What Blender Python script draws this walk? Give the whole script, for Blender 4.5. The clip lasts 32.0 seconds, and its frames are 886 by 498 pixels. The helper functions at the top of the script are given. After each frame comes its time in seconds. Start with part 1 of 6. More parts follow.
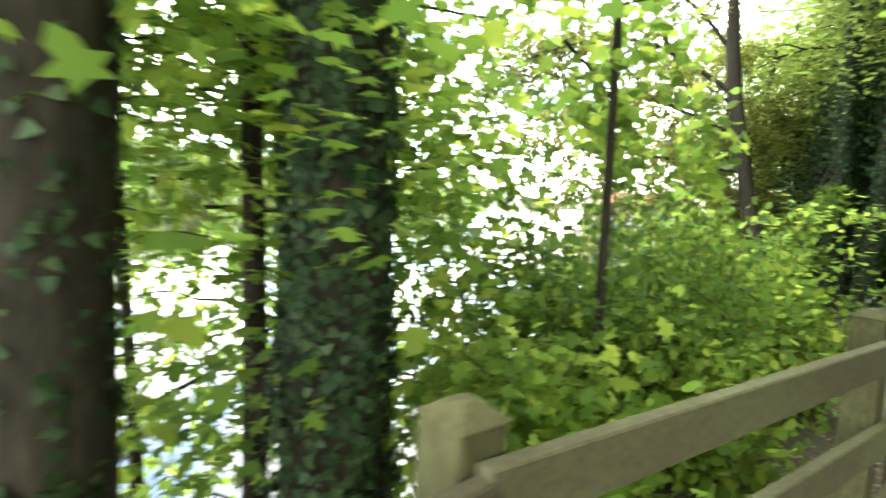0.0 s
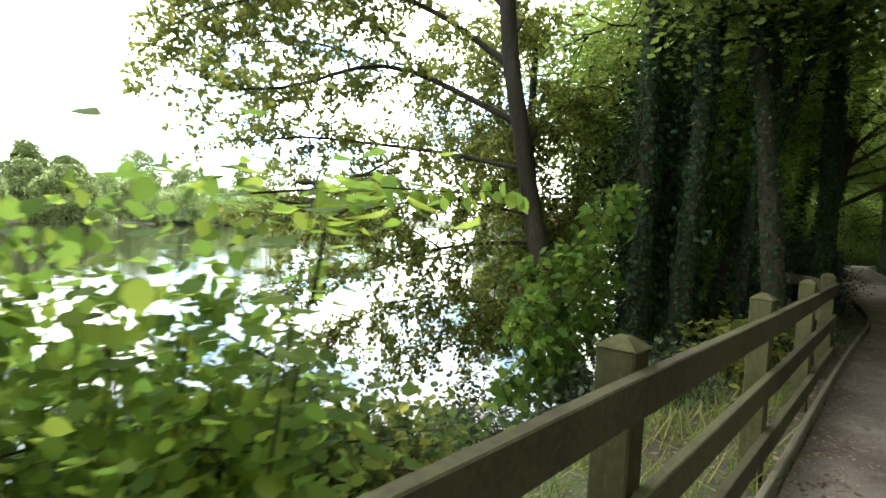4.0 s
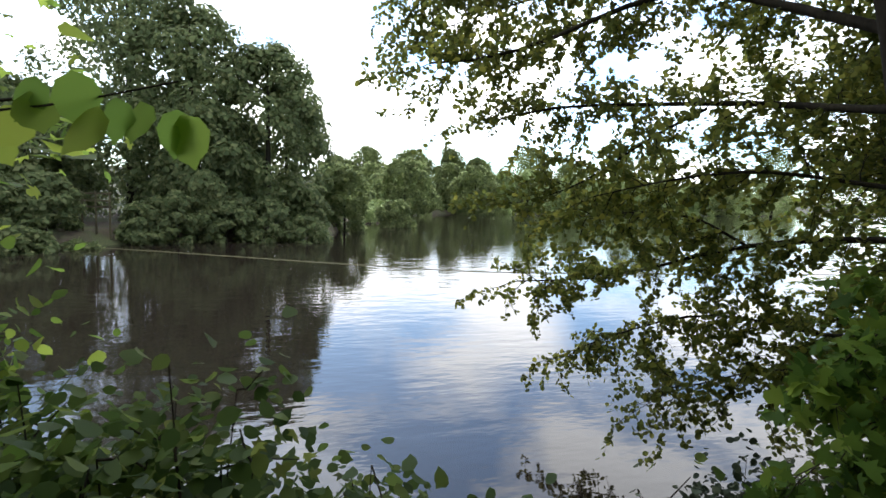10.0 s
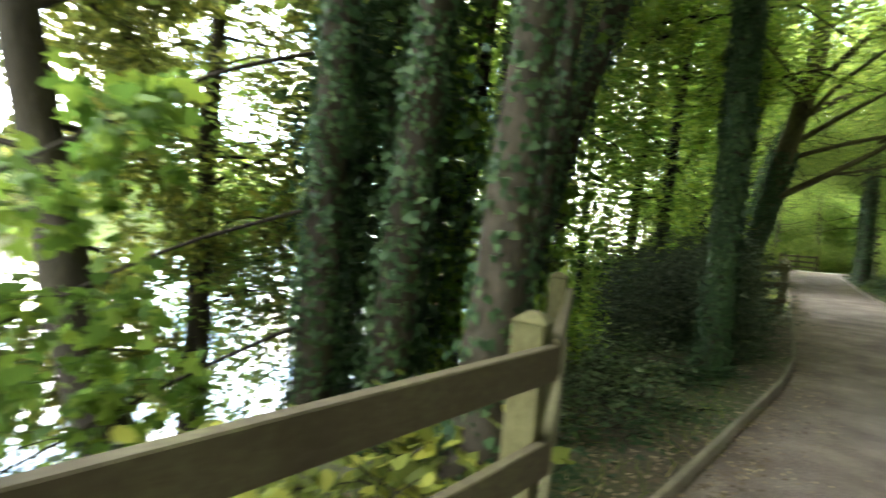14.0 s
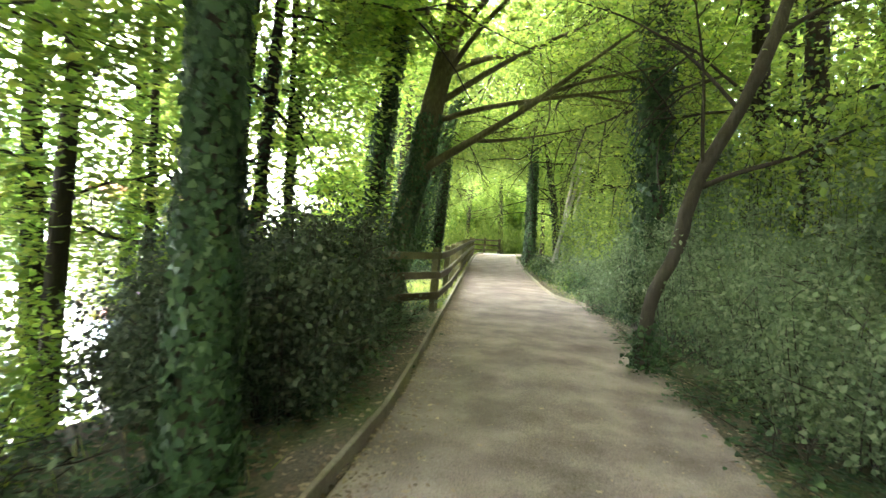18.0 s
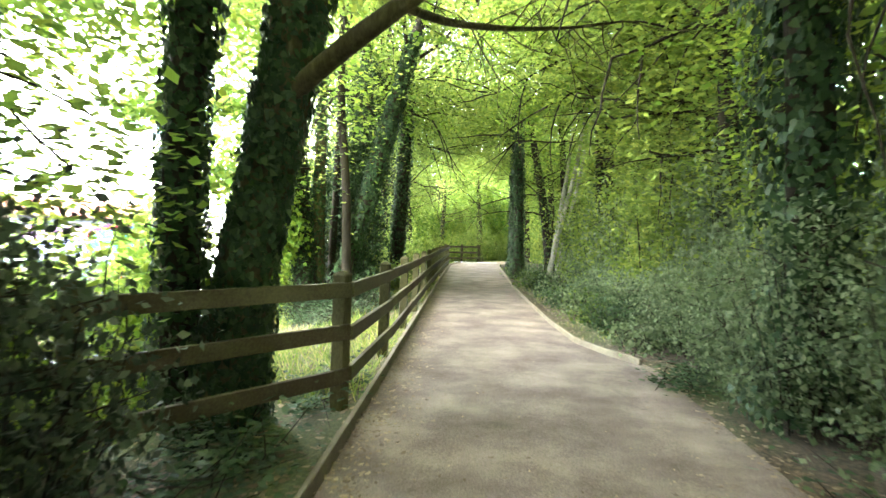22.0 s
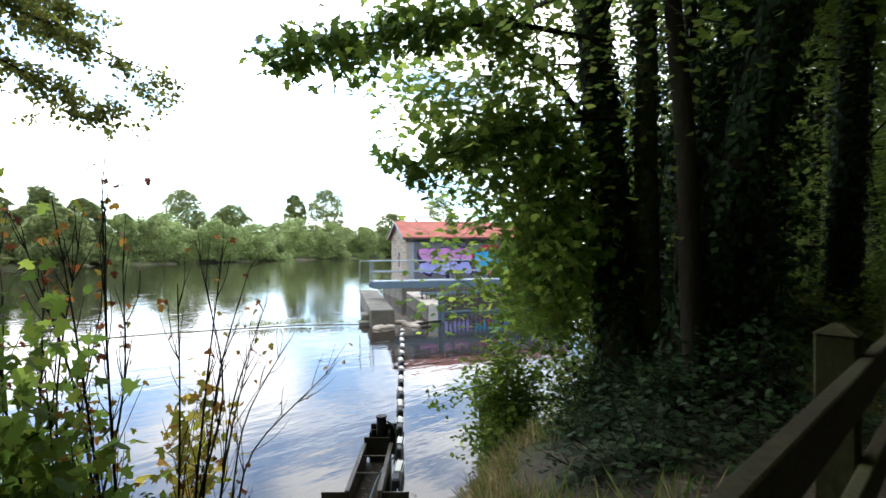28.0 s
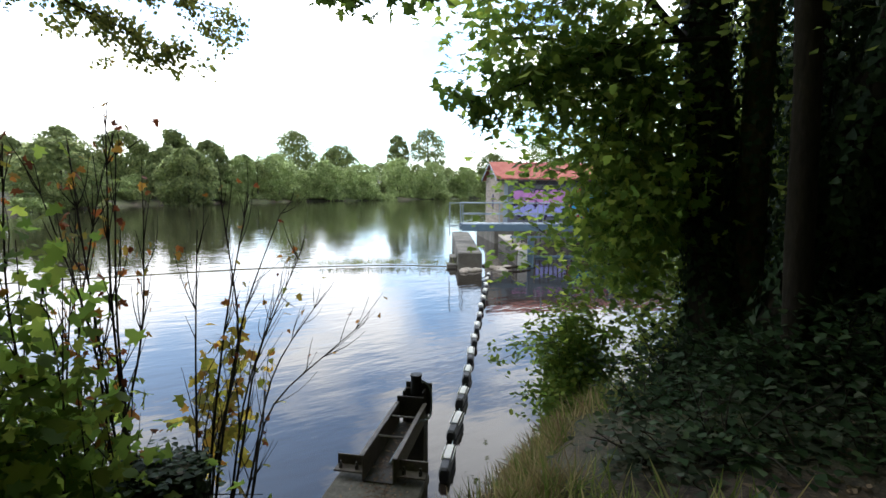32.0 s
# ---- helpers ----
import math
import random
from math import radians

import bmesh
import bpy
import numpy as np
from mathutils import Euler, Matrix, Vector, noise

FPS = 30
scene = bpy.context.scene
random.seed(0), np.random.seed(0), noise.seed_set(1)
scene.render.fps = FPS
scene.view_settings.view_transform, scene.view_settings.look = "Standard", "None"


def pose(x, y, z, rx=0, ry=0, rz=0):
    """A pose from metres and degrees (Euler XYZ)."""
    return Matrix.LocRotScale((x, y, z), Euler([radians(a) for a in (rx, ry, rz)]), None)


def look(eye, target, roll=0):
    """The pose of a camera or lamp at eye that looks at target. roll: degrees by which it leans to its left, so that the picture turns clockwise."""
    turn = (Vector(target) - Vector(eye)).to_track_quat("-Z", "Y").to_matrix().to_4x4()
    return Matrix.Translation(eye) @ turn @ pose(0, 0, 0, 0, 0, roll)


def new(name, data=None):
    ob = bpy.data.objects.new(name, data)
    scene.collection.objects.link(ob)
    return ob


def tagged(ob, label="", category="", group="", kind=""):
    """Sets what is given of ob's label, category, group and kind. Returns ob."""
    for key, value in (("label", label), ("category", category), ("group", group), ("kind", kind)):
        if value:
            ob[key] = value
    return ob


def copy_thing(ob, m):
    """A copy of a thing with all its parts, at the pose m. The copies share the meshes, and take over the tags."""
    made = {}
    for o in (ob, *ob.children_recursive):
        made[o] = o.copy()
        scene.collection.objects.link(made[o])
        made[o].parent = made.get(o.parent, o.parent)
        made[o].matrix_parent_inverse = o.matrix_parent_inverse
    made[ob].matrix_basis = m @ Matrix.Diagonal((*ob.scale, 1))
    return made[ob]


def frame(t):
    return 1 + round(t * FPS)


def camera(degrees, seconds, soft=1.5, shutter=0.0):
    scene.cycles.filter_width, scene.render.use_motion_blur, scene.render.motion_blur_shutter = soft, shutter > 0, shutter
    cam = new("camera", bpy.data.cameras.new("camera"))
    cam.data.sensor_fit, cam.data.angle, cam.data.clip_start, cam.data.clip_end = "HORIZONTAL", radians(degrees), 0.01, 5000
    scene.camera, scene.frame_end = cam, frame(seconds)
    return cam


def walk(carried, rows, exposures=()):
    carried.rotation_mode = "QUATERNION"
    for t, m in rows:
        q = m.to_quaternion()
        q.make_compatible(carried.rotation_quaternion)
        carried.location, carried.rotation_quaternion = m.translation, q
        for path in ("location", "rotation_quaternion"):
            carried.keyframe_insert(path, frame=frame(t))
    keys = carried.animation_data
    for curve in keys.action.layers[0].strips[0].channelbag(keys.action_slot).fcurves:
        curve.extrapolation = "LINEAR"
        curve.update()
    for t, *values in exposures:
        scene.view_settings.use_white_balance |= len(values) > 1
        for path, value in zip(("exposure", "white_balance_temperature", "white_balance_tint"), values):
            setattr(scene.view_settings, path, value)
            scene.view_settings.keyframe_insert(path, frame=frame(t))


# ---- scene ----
cam = camera(79.7, 32.0, shutter=0.5)
PATH = [
    (0, (-2.483, -5.798, 1.591), (-3.795, -4.299, 1.403), 3.2),
    (0.5, (-2.327, -5.153, 1.571), (-3.484, -3.531, 1.400), 3.4),
    (1, (-2.179, -4.633, 1.580), (-3.298, -2.983, 1.414), 3.4),
    (1.5, (-2.069, -4.020, 1.545), (-3.159, -2.349, 1.412), 3.0),
    (2, (-1.976, -3.447, 1.547), (-3.059, -1.770, 1.423), 3.0),
    (2.5, (-1.794, -2.885, 1.557), (-2.868, -1.202, 1.438), 3.2),
    (3, (-1.726, -2.353, 1.575), (-2.800, -0.670, 1.461), 3.3),
    (3.5, (-1.665, -1.839, 1.543), (-2.745, -0.159, 1.445), 3.3),
    (5.5, (-1.712, 0.293, 1.550), (-2.894, 1.906, 1.497), 1.9),
    (6, (-1.739, 0.569, 1.572), (-3.051, 2.077, 1.519), 3.0),
    (6.5, (-1.794, 0.783, 1.582), (-3.279, 2.121, 1.522), 3.2),
    (7, (-1.782, 0.929, 1.582), (-3.434, 2.055, 1.529), 2.9),
    (7.5, (-1.800, 0.971, 1.584), (-3.581, 1.878, 1.525), 2.9),
    (8, (-1.819, 0.974, 1.581), (-3.678, 1.709, 1.513), 2.6),
    (8.5, (-1.851, 0.983, 1.568), (-3.750, 1.607, 1.486), 2.3),
    (9, (-1.833, 0.988, 1.569), (-3.740, 1.578, 1.441), 2.1),
    (9.5, (-1.829, 1.013, 1.576), (-3.734, 1.597, 1.404), 1.9),
    (10, (-1.827, 1.070, 1.582), (-3.730, 1.654, 1.390), 1.8),
    (10.5, (-1.840, 1.208, 1.574), (-3.734, 1.819, 1.380), 1.9),
    (11, (-1.769, 1.509, 1.545), (-3.607, 2.277, 1.365), 2.3),
    (11.5, (-1.593, 1.884, 1.532), (-3.338, 2.848, 1.372), 2.6),
    (12, (-1.384, 2.390, 1.523), (-3.032, 3.514, 1.366), 3.2),
    (12.5, (-1.220, 2.746, 1.515), (-2.770, 4.002, 1.373), 3.4),
    (13, (-0.975, 3.279, 1.510), (-2.470, 4.600, 1.376), 3.2),
    (13.5, (-0.724, 3.925, 1.512), (-2.074, 5.395, 1.387), 3.9),
    (14, (-0.497, 4.591, 1.538), (-1.560, 6.281, 1.423), 5.0),
    (14.5, (-0.340, 5.303, 1.514), (-1.146, 7.132, 1.434), 4.9),
    (15, (-0.199, 6.042, 1.506), (-0.773, 7.957, 1.450), 4.5),
    (15.5, (-0.069, 6.711, 1.503), (-0.506, 8.662, 1.449), 4.3),
    (17.5, (0.479, 8.301, 1.542), (0.295, 10.291, 1.474), 4.1),
    (18, (0.532, 8.977, 1.550), (0.388, 10.970, 1.481), 4.1),
    (18.5, (0.612, 9.624, 1.566), (0.502, 11.620, 1.495), 4.0),
    (19, (0.655, 10.298, 1.566), (0.573, 12.295, 1.501), 3.8),
    (19.5, (0.715, 10.980, 1.563), (0.644, 12.978, 1.504), 3.6),
    (20, (0.709, 11.727, 1.552), (0.643, 13.725, 1.497), 3.2),
    (20.5, (0.736, 12.468, 1.540), (0.681, 14.466, 1.492), 2.7),
    (21, (0.736, 13.193, 1.542), (0.684, 15.192, 1.499), 2.4),
    (21.5, (0.766, 13.906, 1.534), (0.712, 15.905, 1.496), 2.2),
    (22, (0.732, 14.623, 1.538), (0.662, 16.622, 1.500), 2.0),
    (22.5, (0.725, 15.297, 1.536), (0.640, 17.295, 1.500), 1.6),
    (23, (0.680, 15.978, 1.527), (0.551, 17.974, 1.492), 1.1),
    (23.5, (0.677, 16.589, 1.534), (0.523, 18.582, 1.501), 0.6),
    (24, (0.612, 17.222, 1.528), (0.360, 19.206, 1.497), 0.1),
    (24.5, (0.557, 17.974, 1.503), (0.153, 19.932, 1.479), 0.0),
    (25, (0.435, 18.621, 1.487), (-0.137, 20.538, 1.468), 0.0),
    (25.5, (0.351, 19.184, 1.491), (-0.386, 21.043, 1.477), -0.1),
    (26, (0.229, 19.735, 1.478), (-0.727, 21.492, 1.464), 0.0),
    (26.5, (0.230, 20.224, 1.493), (-0.864, 21.898, 1.484), -0.1),
    (28.5, (0.058, 21.702, 1.513), (-1.454, 23.011, 1.511), -0.2),
    (29, (0.033, 21.925, 1.541), (-1.567, 23.124, 1.545), -0.2),
    (29.5, (0.047, 21.983, 1.567), (-1.613, 23.099, 1.574), -0.0),
    (30, (0.056, 22.019, 1.572), (-1.631, 23.093, 1.573), 0.0),
    (30.5, (0.029, 22.067, 1.559), (-1.662, 23.134, 1.542), 0.1),
    (31, (0.020, 22.079, 1.551), (-1.658, 23.164, 1.451), 0.3),
    (31.5, (0.036, 22.093, 1.545), (-1.623, 23.196, 1.371), 0.3),
    (32, (0.049, 22.111, 1.553), (-1.596, 23.225, 1.326), 0.4),
]
EXPOSURES = [(0, 2.5, 6900, 3), (1.5, 2.3, 6900, 2), (2.5, 1.9, 6900, 3), (3.5, 1.6, 6850, 3), (5.5, 0.8, 6600, 6), (7.5, -0.05, 6350, 10), (11.3, 0.0, 6350, 11), (12.0, 0.15, 6400, 12), (13.0, 1.0, 6600, 9), (14.0, 3.35, 6950, 3), (15.0, 4.65, 7050, 4), (16.0, 4.7, 7050, 4), (18.0, 4.45, 7050, 4), (19.0, 4.65, 7050, 4), (20.0, 4.65, 7050, 4), (22.0, 4.4, 7000, 4), (23.5, 4.2, 7000, 4), (24.5, 3.3, 6850, 5), (26.0, 1.8, 6600, 7), (28.5, 0.15, 6350, 10), (32, -0.05, 6350, 10)]
walk(cam, [(t, look(eye, target, roll)) for t, eye, target, roll in PATH], EXPOSURES)

# ---- light ----
SUN_AZ, SUN_EL = radians(-100), radians(48)


def make_world():
    world = bpy.data.worlds.new("sky")
    scene.world = world
    world.use_nodes = True
    nt = world.node_tree
    nt.nodes.clear()
    sky = nt.nodes.new("ShaderNodeTexSky")
    sky.sky_type, sky.sun_disc = "NISHITA", False
    sky.sun_elevation, sky.sun_rotation = SUN_EL, SUN_AZ
    tc = nt.nodes.new("ShaderNodeTexCoord")
    mp = nt.nodes.new("ShaderNodeMapping")
    mp.inputs["Scale"].default_value = (1.0, 1.0, 2.2)
    no = nt.nodes.new("ShaderNodeTexNoise")
    no.inputs["Scale"].default_value, no.inputs["Detail"].default_value, no.inputs["Roughness"].default_value = 2.8, 8, 0.58
    ramp = nt.nodes.new("ShaderNodeValToRGB")
    ramp.color_ramp.elements[0].position, ramp.color_ramp.elements[1].position = 0.42, 0.57
    ramp.color_ramp.elements[0].color = (0.06, 0.06, 0.06, 1)
    mix = nt.nodes.new("ShaderNodeMix")
    mix.data_type = "RGBA"
    mix.inputs["B"].default_value = (23.0, 23.2, 23.6, 1)
    bg = nt.nodes.new("ShaderNodeBackground")
    bg.inputs["Strength"].default_value = 0.15
    out = nt.nodes.new("ShaderNodeOutputWorld")
    nt.links.new(tc.outputs["Generated"], mp.inputs["Vector"])
    nt.links.new(mp.outputs["Vector"], no.inputs["Vector"])
    nt.links.new(no.outputs["Fac"], ramp.inputs["Fac"])
    nt.links.new(ramp.outputs["Color"], mix.inputs["Factor"])
    lift = nt.nodes.new("ShaderNodeVectorMath")
    lift.operation = "MULTIPLY"
    lift.inputs[1].default_value = (1.6, 2.03, 2.4)
    nt.links.new(sky.outputs["Color"], lift.inputs[0])
    nt.links.new(lift.outputs["Vector"], mix.inputs["A"])
    nt.links.new(mix.outputs["Result"], bg.inputs["Color"])
    nt.links.new(bg.outputs["Background"], out.inputs["Surface"])


make_world()
sun = new("sun", bpy.data.lights.new("sun", "SUN"))
sun.data.energy, sun.data.angle, sun.data.color = 0.9, radians(50), (1.0, 0.96, 0.88)
sun.matrix_basis = look((0, 0, 30), (-30 * math.sin(SUN_AZ) * math.cos(SUN_EL), -30 * math.cos(SUN_AZ) * math.cos(SUN_EL), 30 - 30 * math.sin(SUN_EL)))

# ---- materials ----


def material(name):
    m = bpy.data.materials.new(name)
    m.use_nodes = True
    nt = m.node_tree
    return m, nt, nt.nodes["Principled BSDF"]


def ramp_node(nt, stops):
    r = nt.nodes.new("ShaderNodeValToRGB")
    els = r.color_ramp.elements
    while len(els) < len(stops):
        els.new(0.5)
    for e, (p, c) in zip(els, stops):
        e.position, e.color = p, (*c, 1)
    return r


def noise_node(nt, scale, detail=4, rough=0.6, stretch=(1, 1, 1), world=True):
    tc = nt.nodes.new("ShaderNodeTexCoord")
    mp = nt.nodes.new("ShaderNodeMapping")
    mp.inputs["Scale"].default_value = stretch
    n = nt.nodes.new("ShaderNodeTexNoise")
    n.inputs["Scale"].default_value, n.inputs["Detail"].default_value, n.inputs["Roughness"].default_value = scale, detail, rough
    nt.links.new(tc.outputs["Object"], mp.inputs["Vector"])
    nt.links.new(mp.outputs["Vector"], n.inputs["Vector"])
    return n


def rough_surface(name, stops, scale, fine, bump=0.3, roughness=0.85, stretch=(1, 1, 1), spec=0.3, vary=0.0, dist=0.02):
    """Two scales of noise in colour, and relief."""
    m, nt, b = material(name)
    big, small = noise_node(nt, scale, 5, 0.6, stretch), noise_node(nt, fine, 3, 0.7, stretch)
    add = nt.nodes.new("ShaderNodeMath")
    add.operation = "MULTIPLY_ADD"
    add.inputs[1].default_value = 0.45
    half = nt.nodes.new("ShaderNodeMath")
    half.operation = "MULTIPLY"
    half.inputs[1].default_value = 0.55
    nt.links.new(big.outputs["Fac"], half.inputs[0])
    nt.links.new(small.outputs["Fac"], add.inputs[0])
    nt.links.new(half.outputs[0], add.inputs[2])
    fac = add.outputs[0]
    if vary:
        info = nt.nodes.new("ShaderNodeObjectInfo")
        sh = nt.nodes.new("ShaderNodeMath")
        sh.operation = "MULTIPLY_ADD"
        sh.inputs[1].default_value = vary
        nt.links.new(info.outputs["Random"], sh.inputs[0])
        nt.links.new(fac, sh.inputs[2])
        fac = sh.outputs[0]
    r = ramp_node(nt, stops)
    nt.links.new(fac, r.inputs["Fac"])
    nt.links.new(r.outputs["Color"], b.inputs["Base Color"])
    b.inputs["Roughness"].default_value, b.inputs["Specular IOR Level"].default_value = roughness, spec
    bp = nt.nodes.new("ShaderNodeBump")
    bp.inputs["Strength"].default_value, bp.inputs["Distance"].default_value = bump, dist
    nt.links.new(add.outputs[0], bp.inputs["Height"])
    nt.links.new(bp.outputs["Normal"], b.inputs["Normal"])
    return m


def leaf_material(name, stops, through_amount=0.45, gloss=0.25):
    """A leaf: each one its own shade, light passing through."""
    m, nt, b = material(name)
    geo = nt.nodes.new("ShaderNodeNewGeometry")
    r = ramp_node(nt, stops)
    nt.links.new(geo.outputs["Random Per Island"], r.inputs["Fac"])
    n = noise_node(nt, 0.7, 2)
    hsv = nt.nodes.new("ShaderNodeHueSaturation")
    val = nt.nodes.new("ShaderNodeMath")
    val.operation = "MULTIPLY_ADD"
    val.inputs[1].default_value, val.inputs[2].default_value = 0.9, 0.55
    nt.links.new(n.outputs["Fac"], val.inputs[0])
    nt.links.new(val.outputs[0], hsv.inputs["Value"])
    nt.links.new(r.outputs["Color"], hsv.inputs["Color"])
    nt.links.new(hsv.outputs["Color"], b.inputs["Base Color"])
    b.inputs["Roughness"].default_value, b.inputs["Specular IOR Level"].default_value = 0.55, gloss * 0.35
    tr = nt.nodes.new("ShaderNodeBsdfTranslucent")
    bright = nt.nodes.new("ShaderNodeHueSaturation")
    bright.inputs["Value"].default_value, bright.inputs["Saturation"].default_value, bright.inputs["Hue"].default_value = 2.2, 1.0, 0.492
    nt.links.new(hsv.outputs["Color"], bright.inputs["Color"])
    nt.links.new(bright.outputs["Color"], tr.inputs["Color"])
    mx = nt.nodes.new("ShaderNodeMixShader")
    mx.inputs["Fac"].default_value = through_amount
    out = nt.nodes["Material Output"]
    nt.links.new(b.outputs["BSDF"], mx.inputs[1])
    nt.links.new(tr.outputs["BSDF"], mx.inputs[2])
    nt.links.new(mx.outputs["Shader"], out.inputs["Surface"])
    return m


def plain(name, colour, roughness=0.6, metal=0.0):
    return rough_surface(name, [(0.3, tuple(c * 0.75 for c in colour)), (0.7, tuple(min(1, c * 1.2) for c in colour))], 3, 60, 0.12, roughness)


LEAF_ALDER = leaf_material("alder_leaf", [(0, (0.064, 0.08, 0.02)), (0.6, (0.108, 0.124, 0.027)), (1, (0.2, 0.195, 0.037))], 0.5)
LEAF_SYC = leaf_material("sycamore_leaf", [(0, (0.042, 0.082, 0.016)), (0.6, (0.074, 0.125, 0.02)), (1, (0.135, 0.185, 0.028))], 0.38)
LEAF_LIGHT = leaf_material("light_leaf", [(0, (0.075, 0.13, 0.024)), (0.6, (0.115, 0.175, 0.03)), (1, (0.2, 0.24, 0.04))], 0.62)
LEAF_WOOD = leaf_material("wood_leaf", [(0, (0.066, 0.097, 0.024)), (0.6, (0.106, 0.144, 0.032)), (1, (0.165, 0.195, 0.042))], 0.58)
LEAF_BRAMBLE = leaf_material("bramble_leaf", [(0, (0.028, 0.05, 0.014)), (0.6, (0.055, 0.088, 0.02)), (1, (0.11, 0.14, 0.035))], 0.35)
LEAF_IVY = leaf_material("ivy_leaf", [(0, (0.014, 0.032, 0.012)), (0.7, (0.028, 0.055, 0.019)), (1, (0.06, 0.09, 0.036))], 0.14, 0.5)
LEAF_HEDGE = leaf_material("hedge_leaf", [(0, (0.046, 0.067, 0.033)), (0.6, (0.084, 0.112, 0.056)), (1, (0.143, 0.168, 0.094))], 0.35, 0.4)
LEAF_DARK = leaf_material("dark_hedge_leaf", [(0, (0.022, 0.032, 0.018)), (0.6, (0.042, 0.056, 0.032)), (1, (0.085, 0.098, 0.06))], 0.2, 0.3)
LEAF_FAR = leaf_material("far_leaf", [(0, (0.085, 0.11, 0.045)), (0.6, (0.14, 0.17, 0.07)), (1, (0.21, 0.23, 0.1))], 0.7, 0.2)
LEAF_BIG = leaf_material("big_tree_leaf", [(0, (0.06, 0.082, 0.034)), (0.6, (0.102, 0.128, 0.053)), (1, (0.16, 0.178, 0.078))], 0.42, 0.2)
LEAF_WILLOW = leaf_material("willow_leaf", [(0, (0.14, 0.18, 0.075)), (0.6, (0.2, 0.245, 0.105)), (1, (0.28, 0.32, 0.16))], 0.7, 0.2)
LEAF_AUTUMN = leaf_material("autumn_leaf", [(0, (0.07, 0.025, 0.012)), (0.3, (0.16, 0.055, 0.016)), (0.6, (0.27, 0.14, 0.025)), (1, (0.13, 0.17, 0.03))], 0.4)
LEAF_YELLOW = leaf_material("yellowing_leaf", [(0, (0.14, 0.16, 0.025)), (0.5, (0.24, 0.21, 0.035)), (0.8, (0.33, 0.25, 0.04)), (1, (0.3, 0.13, 0.03))], 0.55)
LITTER = leaf_material("dead_leaf", [(0, (0.06, 0.042, 0.028)), (0.6, (0.14, 0.098, 0.064)), (1, (0.27, 0.205, 0.135))], 0.1)
STRAW = leaf_material("dry_grass_blade", [(0, (0.12, 0.09, 0.04)), (0.6, (0.22, 0.17, 0.08)), (1, (0.34, 0.28, 0.14))], 0.35)
GRASS = leaf_material("grass_blade", [(0, (0.07, 0.11, 0.02)), (0.6, (0.12, 0.15, 0.035)), (1, (0.26, 0.22, 0.09))], 0.4)
BARK = rough_surface("bark", [(0.3, (0.013, 0.01, 0.007)), (0.55, (0.032, 0.026, 0.018)), (0.75, (0.068, 0.058, 0.038))], 2.5, 26, 0.9, 0.95, (1, 1, 0.25), 0.15, dist=0.03)
BARK_OAK = rough_surface("oak_bark", [(0.32, (0.026, 0.022, 0.012)), (0.52, (0.075, 0.066, 0.032)), (0.72, (0.16, 0.155, 0.07))], 2.0, 22, 0.8, 0.95, (1, 1, 0.4), 0.15, dist=0.03)
BARK_PALE = rough_surface("pale_bark", [(0.3, (0.12, 0.115, 0.09)), (0.55, (0.24, 0.23, 0.19)), (0.75, (0.36, 0.35, 0.3))], 2.0, 20, 0.4, 0.9, (1, 1, 0.5), 0.2)
FENCE_WOOD = rough_surface("fence_wood", [(0.25, (0.018, 0.013, 0.007)), (0.5, (0.044, 0.034, 0.018)), (0.75, (0.09, 0.088, 0.04))], 1.6, 45, 0.35, 0.85, (1, 1, 1), 0.25, 0.12, 0.006)
POST_WOOD = rough_surface("mossy_post_wood", [(0.25, (0.018, 0.016, 0.007)), (0.5, (0.045, 0.041, 0.016)), (0.75, (0.092, 0.083, 0.037))], 2.2, 40, 0.35, 0.9, (1, 1, 0.5), 0.2, 0.1, 0.006)
KERB_WOOD = rough_surface("kerb_wood", [(0.25, (0.058, 0.046, 0.031)), (0.5, (0.132, 0.11, 0.08)), (0.75, (0.225, 0.195, 0.146))], 2.0, 45, 0.4, 0.9, (1, 1, 1), 0.2, 0.1, 0.006)
PATH_GRIT = rough_surface("path_grit", [(0.36, (0.06, 0.046, 0.039)), (0.5, (0.145, 0.113, 0.098)), (0.64, (0.255, 0.207, 0.182))], 1.3, 75, 0.6, 0.95, (1, 1, 1), 0.2, dist=0.008)
CONCRETE = rough_surface("concrete", [(0.3, (0.05, 0.045, 0.036)), (0.5, (0.12, 0.11, 0.09)), (0.75, (0.24, 0.225, 0.19))], 1.2, 30, 0.4, 0.9)
STONE = rough_surface("stone", [(0.3, (0.12, 0.1, 0.08)), (0.5, (0.24, 0.2, 0.16)), (0.75, (0.38, 0.34, 0.28))], 3.0, 40, 0.5, 0.9, vary=0.2)
SLATE = plain("grey_cladding", (0.13, 0.14, 0.16), 0.6)
ROOF_RED = rough_surface("red_roof", [(0.3, (0.17, 0.04, 0.03)), (0.5, (0.27, 0.07, 0.05)), (0.75, (0.36, 0.14, 0.1))], 1.5, 25, 0.3, 0.8, vary=0.15)
STEEL = plain("galvanised_steel", (0.25, 0.3, 0.34), 0.45)
BLUE_STEEL = plain("blue_grey_steel", (0.12, 0.18, 0.24), 0.5)
DARK_STEEL = rough_surface("dark_steel", [(0.3, (0.02, 0.018, 0.016)), (0.55, (0.05, 0.042, 0.035)), (0.75, (0.11, 0.08, 0.055))], 6, 50, 0.3, 0.6)
RUSTY = rough_surface("rusty_galvanised_steel", [(0.3, (0.06, 0.05, 0.042)), (0.55, (0.13, 0.11, 0.09)), (0.75, (0.24, 0.2, 0.16))], 6, 50, 0.3, 0.55)
